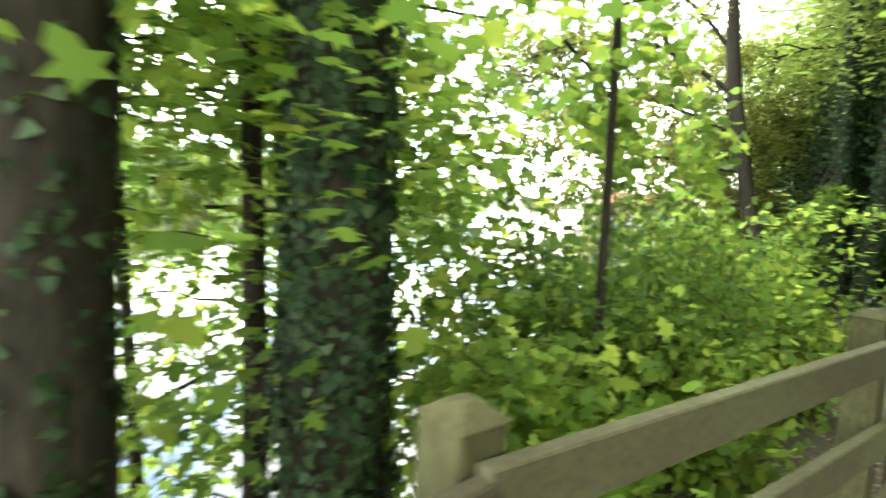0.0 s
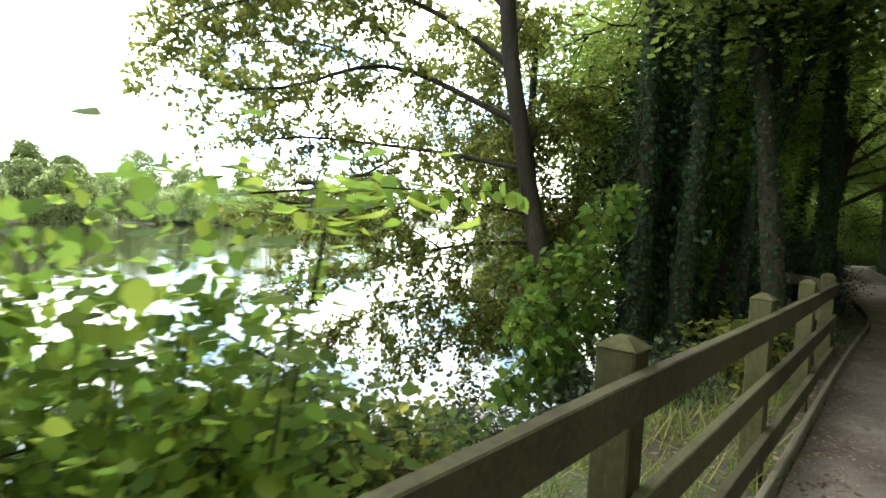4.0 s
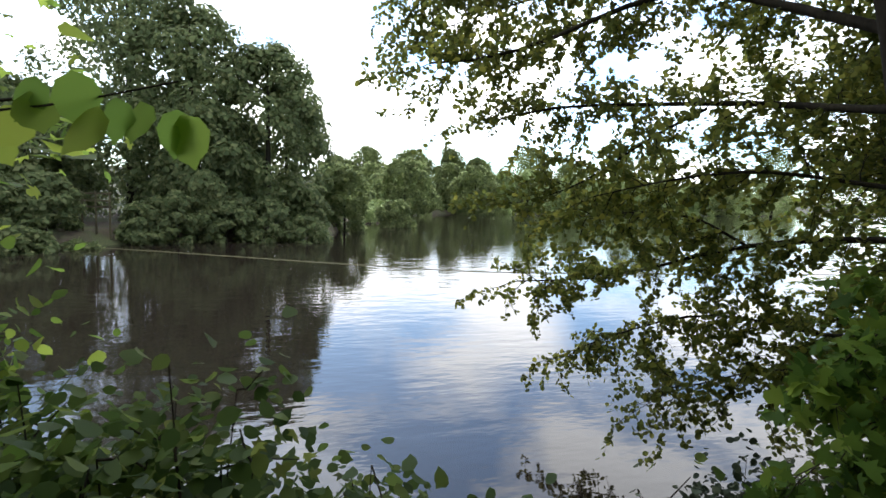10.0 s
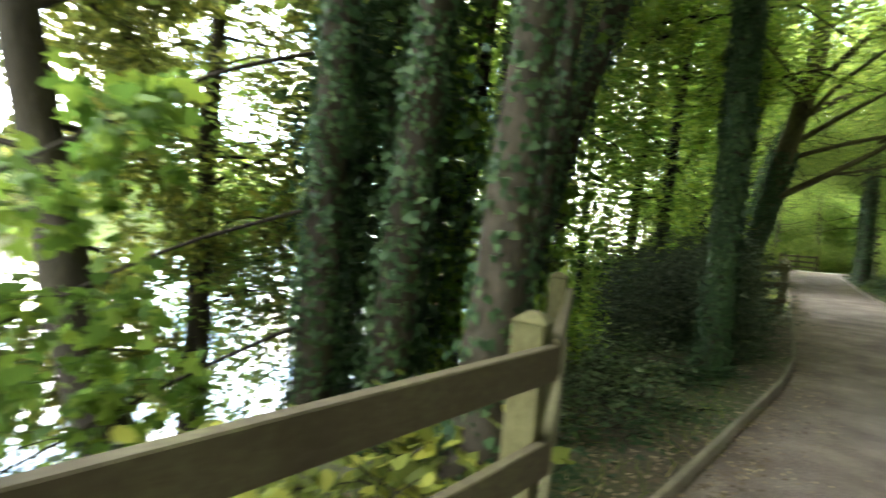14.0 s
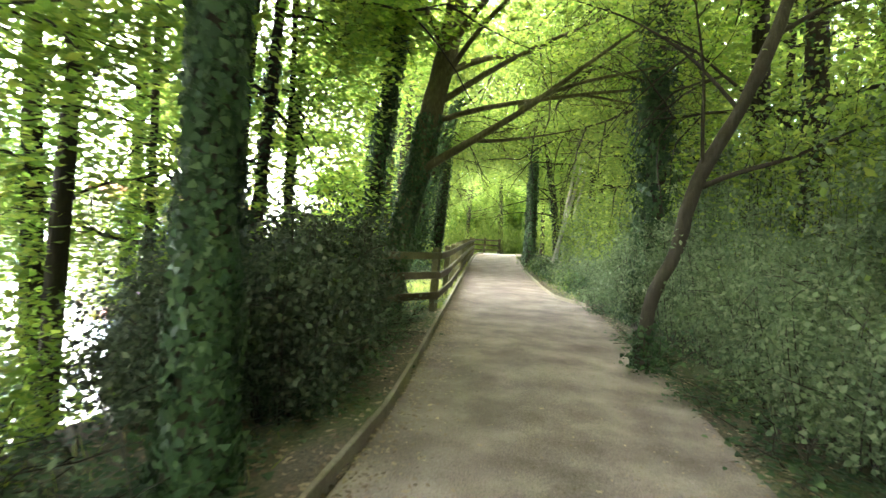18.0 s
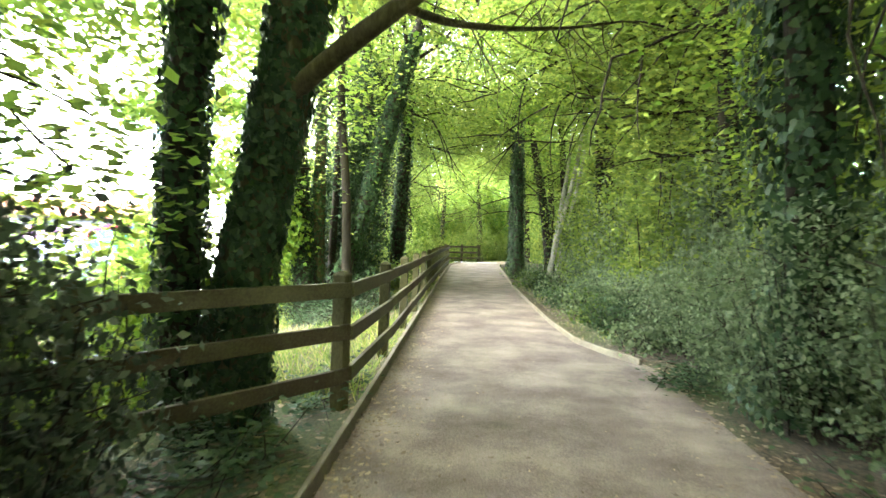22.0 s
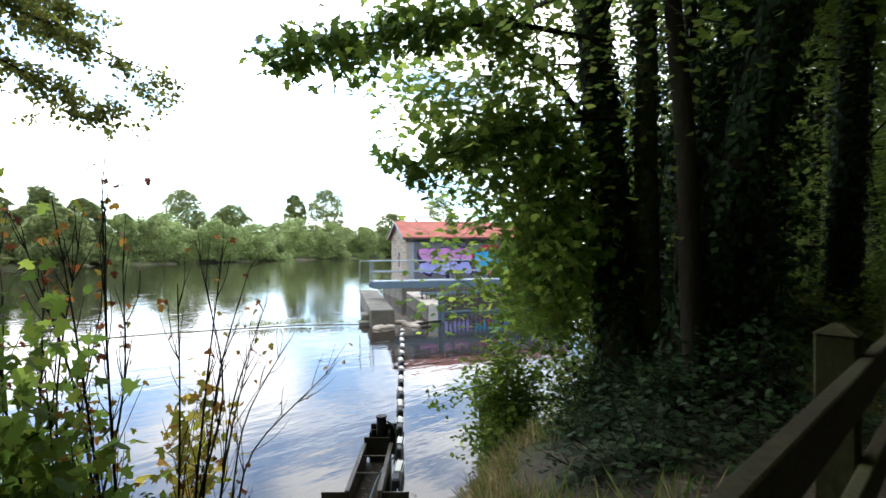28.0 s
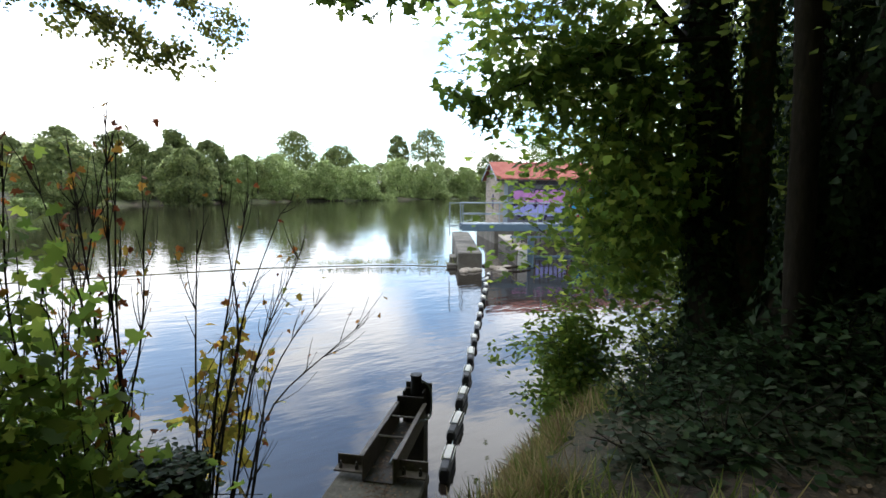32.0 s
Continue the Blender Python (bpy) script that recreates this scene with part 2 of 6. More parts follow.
BLACK_RUBBER = plain("black_plastic", (0.015, 0.015, 0.016), 0.55)
WHITE_PLASTIC = plain("weathered_white", (0.55, 0.54, 0.5), 0.7)
TIMBER = rough_surface("sawn_timber", [(0.3, (0.12, 0.1, 0.07)), (0.5, (0.22, 0.2, 0.15)), (0.75, (0.36, 0.33, 0.26))], 2, 40, 0.5, 0.9)
PINK = plain("pink_paint", (0.5, 0.22, 0.5), 0.6)
LILAC = plain("lilac_paint", (0.3, 0.32, 0.68), 0.6)
CYAN = plain("cyan_paint", (0.03, 0.33, 0.6), 0.6)
RED = plain("red_paint", (0.5, 0.03, 0.07), 0.6)
INK = plain("outline_paint", (0.03, 0.02, 0.06), 0.6)


def ground_material():
    """Soil and leaf litter under the trees, with patches of rough grass."""
    m, nt, b = material("ground_cover")
    n1, n2 = noise_node(nt, 0.35, 5), noise_node(nt, 30, 4, 0.75)
    soil = ramp_node(nt, [(0.3, (0.018, 0.013, 0.009)), (0.5, (0.055, 0.039, 0.025)), (0.7, (0.12, 0.085, 0.055))])
    grass = ramp_node(nt, [(0.3, (0.022, 0.03, 0.01)), (0.5, (0.055, 0.068, 0.022)), (0.7, (0.13, 0.125, 0.05))])
    pick = ramp_node(nt, [(0.42, (0, 0, 0)), (0.58, (1, 1, 1))])
    mix = nt.nodes.new("ShaderNodeMix")
    mix.data_type = "RGBA"
    nt.links.new(n2.outputs["Fac"], soil.inputs["Fac"])
    nt.links.new(n2.outputs["Fac"], grass.inputs["Fac"])
    nt.links.new(n1.outputs["Fac"], pick.inputs["Fac"])
    nt.links.new(pick.outputs["Color"], mix.inputs["Factor"])
    nt.links.new(soil.outputs["Color"], mix.inputs["A"])
    nt.links.new(grass.outputs["Color"], mix.inputs["B"])
    nt.links.new(mix.outputs["Result"], b.inputs["Base Color"])
    b.inputs["Roughness"].default_value = 0.95
    bp = nt.nodes.new("ShaderNodeBump")
    bp.inputs["Strength"].default_value, bp.inputs["Distance"].default_value = 0.8, 0.04
    nt.links.new(n2.outputs["Fac"], bp.inputs["Height"])
    nt.links.new(bp.outputs["Normal"], b.inputs["Normal"])
    return m


def water_material():
    m, nt, b = material("lake_water")
    b.inputs["Base Color"].default_value = (0.017, 0.013, 0.01, 1)
    b.inputs["Roughness"].default_value, b.inputs["IOR"].default_value = 0.03, 1.45
    n1, n2 = noise_node(nt, 1.6, 3, 0.5, (1.5, 0.6, 1)), noise_node(nt, 0.25, 2, 0.5)
    add = nt.nodes.new("ShaderNodeMath")
    add.operation = "MULTIPLY"
    nt.links.new(n1.outputs["Fac"], add.inputs[0])
    nt.links.new(n2.outputs["Fac"], add.inputs[1])
    bp = nt.nodes.new("ShaderNodeBump")
    bp.inputs["Strength"].default_value, bp.inputs["Distance"].default_value = 0.16, 0.12
    nt.links.new(add.outputs[0], bp.inputs["Height"])
    nt.links.new(bp.outputs["Normal"], b.inputs["Normal"])
    return m


GROUND = ground_material()
WATER = water_material()

# ---- mesh helpers ----


def mesh_of(name, verts, faces, mat, smooth=False):
    """faces: a list of tuples, or an array with one row a face."""
    me = bpy.data.meshes.new(name)
    if isinstance(faces, np.ndarray):
        n, k = faces.shape
        me.vertices.add(len(verts))
        me.vertices.foreach_set("co", np.asarray(verts, np.float32).ravel())
        me.loops.add(n * k)
        me.loops.foreach_set("vertex_index", faces.astype(np.int32).ravel())
        me.polygons.add(n)
        me.polygons.foreach_set("loop_start", np.arange(0, n * k, k, dtype=np.int32))
        me.update(calc_edges=True)
    else:
        me.from_pydata([tuple(map(float, v)) for v in verts], [], faces)
    if smooth:
        me.polygons.foreach_set("use_smooth", np.ones(len(me.polygons), bool))
    me.materials.append(mat)
    me.validate()
    return me


def link(name, me, parent=None, label=""):
    ob = new(name, me)
    if parent is not None:
        ob.parent = parent
    if label:
        ob["label"] = label
    return ob


def part(name, bm, mat, parent, label="", smooth=False):
    me = bpy.data.meshes.new(name)
    bm.to_mesh(me)
    bm.free()
    if smooth:
        me.polygons.foreach_set("use_smooth", np.ones(len(me.polygons), bool))
    me.materials.append(mat)
    return link(name, me, parent, label)


def thing(name, place, label, category, group="", kind=""):
    ob = new(name)
    ob.matrix_basis = Matrix.Translation(place)
    return tagged(ob, label, category, group, kind)


def box(bm, centre, size, turn=0.0, bevel=0.0, tilt=None):
    """A box, bevelled, turned about z by degrees."""
    made = bmesh.ops.create_cube(bm, size=1.0)["verts"]
    bmesh.ops.scale(bm, vec=size, verts=made)
    if bevel:
        edges = list({e for v in made for e in v.link_edges})
        made = list({v for f in bmesh.ops.bevel(bm, geom=edges, offset=bevel, segments=1, affect="EDGES")["faces"] for v in f.verts} | {v for v in made if v.is_valid})
    m = Matrix.Translation(centre) @ Matrix.Rotation(radians(turn), 4, "Z")
    if tilt is not None:
        m = Matrix.Translation(centre) @ tilt
    bmesh.ops.transform(bm, matrix=m, verts=made)
    return made


def beam(bm, a, b, width, height, bevel=0.006, up=(0, 0, 1)):
    """A squared timber from a to b."""
    a, b = Vector(a), Vector(b)
    d = b - a
    x = d.normalized()
    y = Vector(up).cross(x).normalized()
    z = x.cross(y)
    m = Matrix((x, y, z)).transposed().to_4x4()
    return box(bm, (a + b) / 2, (d.length, width, height), bevel=bevel, tilt=m)


def rod(bm, a, b, r, sides=8):
    a, b = Vector(a), Vector(b)
    made = bmesh.ops.create_cone(bm, cap_ends=True, segments=sides, radius1=r, radius2=r, depth=(b - a).length)["verts"]
    m = Matrix.Translation((a + b) / 2) @ (b - a).to_track_quat("Z", "Y").to_matrix().to_4x4()
    bmesh.ops.transform(bm, matrix=m, verts=made)
    return made


def tubes(lines, sides=7, rng=None, lump=0.0):
    """Joined tapered tubes. lines: pairs of points (n, 3) and radii (n)."""
    vs, fs, off = [], [], 0
    ang = np.linspace(0, 2 * np.pi, sides, endpoint=False)
    for pts, rad in lines:
        pts, rad = np.asarray(pts, float), np.asarray(rad, float)
        n = len(pts)
        tan = np.gradient(pts, axis=0)
        tan /= np.linalg.norm(tan, axis=1)[:, None] + 1e-9
        ref = np.array([1.0, 0.15, 0.1]) if abs(tan[:, 2]).mean() > 0.6 else np.array([0.1, 0.15, 1.0])
        u = np.cross(tan, ref)
        u /= np.linalg.norm(u, axis=1)[:, None] + 1e-9
        w = np.cross(tan, u)
        r = np.repeat(rad[:, None], sides, 1)
        if rng is not None and lump:
            r = r * (1 + lump * rng.standard_normal(r.shape))
        ring = pts[:, None] + r[:, :, None] * (np.cos(ang)[None, :, None] * u[:, None] + np.sin(ang)[None, :, None] * w[:, None])
        vs.append(ring.reshape(-1, 3))
        i = np.arange(n - 1)[:, None] * sides + np.arange(sides)[None]
        j = np.arange(n - 1)[:, None] * sides + (np.arange(sides)[None] + 1) % sides
        fs.append(np.stack([i, j, j + sides, i + sides], -1).reshape(-1, 4) + off)
        off += n * sides
    return np.concatenate(vs), np.concatenate(fs)


def smooth_line(pts, n):
    """A curve through the points, with n points."""
    pts = np.asarray(pts, float)
    s = np.r_[0, np.cumsum(np.linalg.norm(np.diff(pts, axis=0), axis=1))]
    t = np.linspace(0, s[-1], n)
    out = np.stack([np.interp(t, s, pts[:, k]) for k in range(pts.shape[1])], 1)
    for _ in range(2):
        out[1:-1] = 0.25 * out[:-2] + 0.5 * out[1:-1] + 0.25 * out[2:]
    return out


def leaf_shape(kind):
    """Outline of a leaf of length 1, stalk at the origin, along x."""
    if kind == "round":
        o = [(0, 0), (0.3, 0.34), (0.7, 0.38), (0.98, 0.14), (0.98, -0.14), (0.7, -0.38), (0.3, -0.34)]
    elif kind == "lobed":
        o = [(0, 0), (-0.1, 0.38), (0.15, 0.27), (0.33, 0.6), (0.45, 0.24), (0.72, 0.27), (1.0, 0.0), (0.74, -0.25), (0.45, -0.24), (0.35, -0.6), (0.15, -0.27), (-0.1, -0.4)]
    elif kind == "ivy":
        o = [(0, 0), (0.0, 0.4), (0.4, 0.34), (1.0, 0.0), (0.4, -0.34), (0.0, -0.4)]
    elif kind == "oval":
        o = [(0, 0), (0.35, 0.3), (0.75, 0.22), (1.0, 0.0), (0.75, -0.22), (0.35, -0.3)]
    elif kind == "hazel":
        o = [(0, 0), (0.12, 0.3), (0.42, 0.42), (0.75, 0.3), (0.9, 0.12), (1.06, 0.0), (0.9, -0.12), (0.75, -0.3), (0.42, -0.42), (0.12, -0.3)]
    elif kind == "blade":
        o = [(0, -0.02), (0.6, -0.014), (1.0, 0.0), (0.6, 0.014), (0, 0.02)]
    else:
        o = [(0, 0), (0.45, 0.32), (1.0, 0.0), (0.45, -0.32)]
    o = np.array(o)
    z = -0.35 * np.abs(o[:, 1]) - 0.12 * o[:, 0] ** 2
    return np.c_[o, z]


def leaf_mesh(name, places, size, kind, mat, rng, flat=0.8, droop=0.3, spread=0.35, facing=None):
    """One mesh of many leaves. flat: how far they face the sky; facing: outward normals for leaves on a trunk."""
    places = np.asarray(places, float)
    n = len(places)
    shape = leaf_shape(kind)
    nor = rng.standard_normal((n, 3))
    nor /= np.linalg.norm(nor, axis=1)[:, None]
    if facing is None:
        nor = nor * (1 - flat) + np.array([0, 0, 1.0]) * flat
    else:
        nor = nor * 0.45 + facing
    nor /= np.linalg.norm(nor, axis=1)[:, None] + 1e-9
    d = rng.standard_normal((n, 3))
    d[:, 2] -= droop * 2
    d -= (d * nor).sum(1)[:, None] * nor
    d /= np.linalg.norm(d, axis=1)[:, None] + 1e-9
    e = np.cross(nor, d)
    s = size * (1 + spread * rng.uniform(-1, 1, n))
    v = places[:, None] + s[:, None, None] * (shape[None, :, 0, None] * d[:, None] + shape[None, :, 1, None] * e[:, None] + shape[None, :, 2, None] * nor[:, None])
    k = len(shape)
    return mesh_of(name, v.reshape(-1, 3), np.arange(n * k).reshape(n, k), mat)


def clumps(rng, centres, n, sigma):
    """Points scattered round the centres. sigma: one number or three."""
    centres = np.asarray(centres, float)
    pick = centres[rng.integers(0, len(centres), n)]
    return pick + rng.standard_normal((n, 3)) * np.asarray(sigma)


def shoots(rng, start, way, length, radius, depth, lines, tips, droop=0.0, fan=0.7, kids=4):
    """Grows a limb with side shoots; adds tubes to lines and leafy points to tips."""
    n = 6
    pts = [np.array(start, float)]
    w = np.array(way, float) / np.linalg.norm(way)
    for i in range(n - 1):
        w = w + rng.standard_normal(3) * 0.16 + np.array([0, 0, -droop * 0.15])
        w /= np.linalg.norm(w)
        pts.append(pts[-1] + w * length / (n - 1))
    pts = np.array(pts)
    lines.append((pts, np.linspace(radius, radius * 0.35, n)))
    if depth <= 1:
        tips.extend(pts[2:])
    if depth <= 0:
        return
    for i in range(kids):
        j = rng.integers(2, n)
        side = rng.standard_normal(3)
        side -= side @ w * w
        side /= np.linalg.norm(side)
        shoots(rng, pts[j], w * (1 - fan * 0.4) + side * fan, length * rng.uniform(0.45, 0.7), radius * 0.45, depth - 1, lines, tips, droop, fan, kids)


def tree(name, base, line, radii, label, limbs, leaf, leaf_size, leaf_kind, n_leaves, seed, bark=BARK, sigma=0.28, ivy=None, kids=4, droop=0.2, flat=0.7, group="", category="tree", depth=2, sides=10):
    """line: trunk points from the base. limbs: start height share, way, length, radius, or a list of points and a radius."""
    rng = np.random.default_rng(seed)
    ob = thing(name, base, label, category, group)
    rel = smooth_line(line, 14)
    rad = np.interp(np.linspace(0, 1, 14), np.linspace(0, 1, len(radii)), radii)
    rad[0] *= 1.35
    v, f = tubes([(rel, rad)], sides, rng, 0.05)
    link("trunk", mesh_of("trunk", v, f, bark, True), ob)
    lines, tips = [], []
    for lb in limbs:
        if len(lb) == 2:
            pts = smooth_line(lb[0], 8)
            v, f = tubes([(pts, np.linspace(lb[1], lb[1] * 0.3, 8))], 7, rng, 0.05)
            link("limb", mesh_of("limb", v, f, bark, True), ob)
            for i in range(2, 8):
                w = pts[i] - pts[i - 1]
                for s in range(max(1, kids - 2)):
                    side = rng.standard_normal(3)
                    shoots(rng, pts[i], w / np.linalg.norm(w) * 0.6 + side * 0.5, rng.uniform(0.5, 1.1), lb[1] * 0.22, 1, lines, tips, droop, 0.7, 3)
        else:
            h, way, length, r = lb
            i = h * 13
            p = np.array([np.interp(i, np.arange(14), rel[:, k]) for k in range(3)])
            shoots(rng, p, way, length, r, depth, lines, tips, droop, 0.75, kids)
    if lines:
        v, f = tubes(lines, 3)
        tagged(link("branchwork", mesh_of("branchwork", v, f, bark, True), ob), kind="stuff")
    if n_leaves and tips:
        pl = clumps(rng, tips, n_leaves, sigma)
        pl = clear_of_path(pl, base)
        link("crown", leaf_mesh("crown", pl, leaf_size, leaf_kind, leaf, rng, flat, 0.3), ob)
    if ivy:
        ivy_on(ob, rel, rad, rng, *ivy)
    return ob


def clear_of_path(pl, base):
    """Leaves kept out of the walkers' way and out of the water."""
    x, y, z = (pl + np.asarray(base)).T
    lane = (x > kerb_x(y) - 0.75) & (x < edge_x(y) + 0.1) & (z < 2.75)
    open_way = (x > kerb_x(y) - 1.0) & (x < edge_x(y) + 0.8) & (y > 9) & (y < 48) & (z < 4.7)
    lane = lane | open_way
    return pl[~lane & (z > WATER_Z + 0.12)]


def ivy_on(ob, rel, rad, rng, n, size=0.07, top=1.0, thick=0.1):
    """Ivy leaves round a trunk up to the share top of its length."""
    t = rng.uniform(0, top, n) * 13
    p = np.stack([np.interp(t, np.arange(14), rel[:, k]) for k in range(3)], 1)
    r = np.interp(t, np.arange(14), rad)
    a = rng.uniform(0, 2 * np.pi, n)
    lump = 0.5 + 0.5 * np.sin(a * 3 + t * 2.1) * np.sin(t * 3.3 + a)
    out = np.stack([np.cos(a), np.sin(a), 0 * a], 1)
    q = p + out * (r + 0.01 + thick * lump * rng.uniform(0.3, 1, n))[:, None]
    link("ivy", leaf_mesh("ivy", q, size, "ivy", LEAF_IVY, rng, 0, 0.6, 0.4, out), ob, "dark green ivy leaves")


# ---- the lie of the land ----
WATER_Z = -1.56
KERB_Y = [-12, 2.7, 6.5, 8.4, 10, 11, 12, 13, 14, 17, 20, 26, 36, 50]
KERB_X = [-3.7, -1.62, -1.09, -0.8, -0.54, -0.37, -0.23, -0.15, -0.11, -0.1, -0.07, -0.04, 0.0, 0.2]
EDGE_Y = [-12, 2.1, 8.4, 10.5, 12, 14, 17, 21.4, 22.6, 23.0, 31, 45, 54]
EDGE_X = [-0.9, 0.75, 1.7, 1.85, 2.35, 2.55, 2.75, 3.05, 2.55, 2.42, 2.42, 2.9, 3.4]
SHORE_Y = [-60, -32, -15, -8.5, -6, 0, 4, 5.8, 18, 31, 51, 72, 96, 153, 320]
SHORE_X = [30, -3, -27, -33, -35.5, -38, -40, -47, -82, -101, -111, -116, -124, -144, -230]
BANK_Y = [-12, 5, 8, 12, 18, 20, 22.5, 23.6, 24.5, 25.5, 26.5, 40, 60]
BANK_W = [3.4, 3.2, 4.4, 5.0, 5.0, 3.8, 4.5, 3.6, 3.8, 4.5, 5.2, 6.5, 7.5]


def bend(y):
    """How far the path has swung to the side beyond the cross fence."""
    return np.maximum(0, np.asarray(y, float) - 46) ** 2 * 0.05


def kerb_x(y):
    return np.interp(y, KERB_Y, KERB_X) + bend(y)


def edge_x(y):
    return np.interp(y, EDGE_Y, EDGE_X) + bend(y)


def step(a, b, v):
    t = np.clip((v - a) / (b - a), 0, 1)
    return t * t * (3 - 2 * t)


def height(x, y):
    x, y = np.asarray(x, float), np.asarray(y, float)
    kl, kr = kerb_x(y), edge_x(y)
    left, right = kl - x, x - kr
    w = np.interp(y, BANK_Y, BANK_W)
    z = -0.03 - 0.06 * step(0, 0.6, left) - 0.5 * step(0.8, w * 0.75, left) - 2.3 * step(w * 0.6, w + 0.6, left)
    z = np.where(right > 0, 0.02 + 0.35 * step(0.3, 5, right) + 0.5 * step(5, 20, right), z)
    far = np.interp(y, SHORE_Y, SHORE_X) - x
    land = WATER_Z - 1.2 + 2.0 * step(-2, 3, far) + 1.0 * step(4, 40, far) + 22 * step(150, 600, far)
    z = np.where((left > w + 0.6), np.maximum(np.where(far > -2, land, -9), -2.8), z)
    return z + 0.03 * np.sin(x * 3.1 + y * 1.7) * np.sin(y * 2.3 - x) * step(0.2, 1.5, np.maximum(left, right))


def make_ground():
    xs = np.r_[-900, -600, -400, -300, np.arange(-240, -60, 6), np.arange(-60, -10, 1.5), np.arange(-10, 8, 0.25), np.arange(8, 30, 2), 45, 80, 150, 300, 600]
    ys = np.r_[-500, -300, -150, -100, np.arange(-70, -14, 3), np.arange(-14, 58, 0.5), np.arange(58, 100, 3), np.arange(100, 330, 12), 400, 600, 900]
    gx, gy = np.meshgrid(xs, ys)
    gz = height(gx, gy)
    nx, ny = len(xs), len(ys)
    v = np.stack([gx, gy, gz], -1).reshape(-1, 3)
    i = (np.arange(ny - 1)[:, None] * nx + np.arange(nx - 1)[None]).ravel()
    f = np.stack([i, i + 1, i + 1 + nx, i + nx], 1)
    tagged(link("ground", mesh_of("ground", v, f, GROUND, True)), "wooded lake bank of soil, leaf litter and rough grass", "ground", kind="structure")


def make_path():
    ys = np.arange(-12, 62, 0.35)
    n = 9
    a, b = kerb_x(ys) + 0.02, edge_x(ys) + 0.12
    t = np.linspace(0, 1, n)
    x = a[:, None] + (b - a)[:, None] * t[None]
    z = 0.012 + 0.035 * np.sin(np.pi * t)[None] + 0 * x
    z[:, -1] = height(x[:, -1], ys) + 0.004
    v = np.stack([x, np.repeat(ys[:, None], n, 1), z], -1).reshape(-1, 3)
    i = (np.arange(len(ys) - 1)[:, None] * n + np.arange(n - 1)[None]).ravel()
    f = np.stack([i, i + 1, i + 1 + n, i + n], 1)
    tagged(link("path", mesh_of("path", v, f, PATH_GRIT, True)), "grey-brown gritty footpath strewn with dead leaves", "path", kind="structure")


def make_water():
    v = [(-900, -500, WATER_Z), (60, -500, WATER_Z), (60, 900, WATER_Z), (-900, 900, WATER_Z)]
    tagged(link("water", mesh_of("water", v, [(0, 1, 2, 3)], WATER)), "calm lake reflecting a cloudy sky", "lake", kind="structure")


make_ground()
make_path()
make_water()


def make_kerb(name, pts, label):
    """Timber edging boards set on edge, held by pegs."""
    ob = thing(name, (0, 0, 0), label, "path edging", kind="structure")
    for a, b in zip(pts[:-1], pts[1:]):
        bm = bmesh.new()
        beam(bm, (*a, 0.03), (*b, 0.035), 0.045, 0.15, 0.008)
        part("edging_board", bm, KERB_WOOD, ob)
    return ob


ys = np.arange(-12, 50.1, 1.8)
make_kerb("kerb_left", [(float(kerb_x(y)) - 0.02, float(y)) for y in ys], "weathered timber edging board along the footpath")
yr = [21.4, 22.0, 22.7, 24.5, 27, 29.5, 32, 35, 38, 41, 44, 47, 50]
make_kerb("kerb_right", [(3.05, 21.4), (2.78, 21.95), (2.52, 22.75)] + [(float(edge_x(y)) + 0.02, y) for y in yr[3:]], "weathered timber edging board along the footpath")

# ---- fences ----


def make_fence(name, posts, label, rails=(1.045, 0.66, 0.28), top=1.18, extra=()):
    """posts: places in order, the rails nailed to their path side."""
    ob = thing(name, (posts[0][0], posts[0][1], 0), label, "fence")
    o = Vector((posts[0][0], posts[0][1], 0))
    rng = random.Random(len(posts))
    for i, (x, y) in enumerate(posts):
        q = posts[min(i + 1, len(posts) - 1)]
        p = posts[max(i - 1, 0)]
        turn = math.degrees(math.atan2(q[1] - p[1], q[0] - p[0])) - 90
        g = float(height(x, y)) - 0.25
        bm = bmesh.new()
        box(bm, (x - o.x, y - o.y, (top + g) / 2), (0.13, 0.13, top - g), turn, 0.008)
        bmesh.ops.create_cone(bm, cap_ends=True, segments=4, radius1=0.1, radius2=0.03, depth=0.035, matrix=Matrix.Translation((x - o.x, y - o.y, top + 0.0175)) @ Matrix.Rotation(radians(turn + 45), 4, "Z"))
        part("post", bm, POST_WOOD, ob, "post green with algae")
    for a, b in zip(posts[:-1], posts[1:]):
        d = Vector((b[0] - a[0], b[1] - a[1], 0)).normalized()
        side = Vector((d.y, -d.x, 0)) * 0.092
        for z in rails:
            j = rng.uniform(-0.012, 0.012)
            bm = bmesh.new()
            beam(bm, Vector((a[0], a[1], z + j)) - o + side - d * 0.02, Vector((b[0], b[1], z + rng.uniform(-0.012, 0.012))) - o + side + d * 0.02, 0.045, 0.135, 0.005)
            part("rail", bm, FENCE_WOOD, ob)
    return ob


FENCE_A = [(float(kerb_x(y)) - 0.17, y) for y in (-9.4, -7.3)] + [(-3.09, -5.02)] + [(float(kerb_x(y)) - 0.17, y) for y in (-2.8, -1.5, 0.5, 2.72, 4.8, 6.5)] + [(-1.85, 8.4)]
make_fence("post_and_rail_fence", FENCE_A, "mossy weathered three-rail timber fence along the lake path")
make_fence("post_and_rail_fence", [(-3.2, 16.4), (-1.62, 17.75), (-0.34, 19.42)] + [(float(kerb_x(y)) - 0.2, y) for y in (21.6, 23.85, 26.05, 28.25, 30.45, 32.65, 34.85, 37.05, 39.25, 41.45, 43.65, 45.8)], "mossy weathered three-rail timber fence beside the water")
make_fence("post_and_rail_fence", [(-0.35, 49.9), (0.75, 51.0), (1.95, 52.1)], "timber fence where the path bends away")
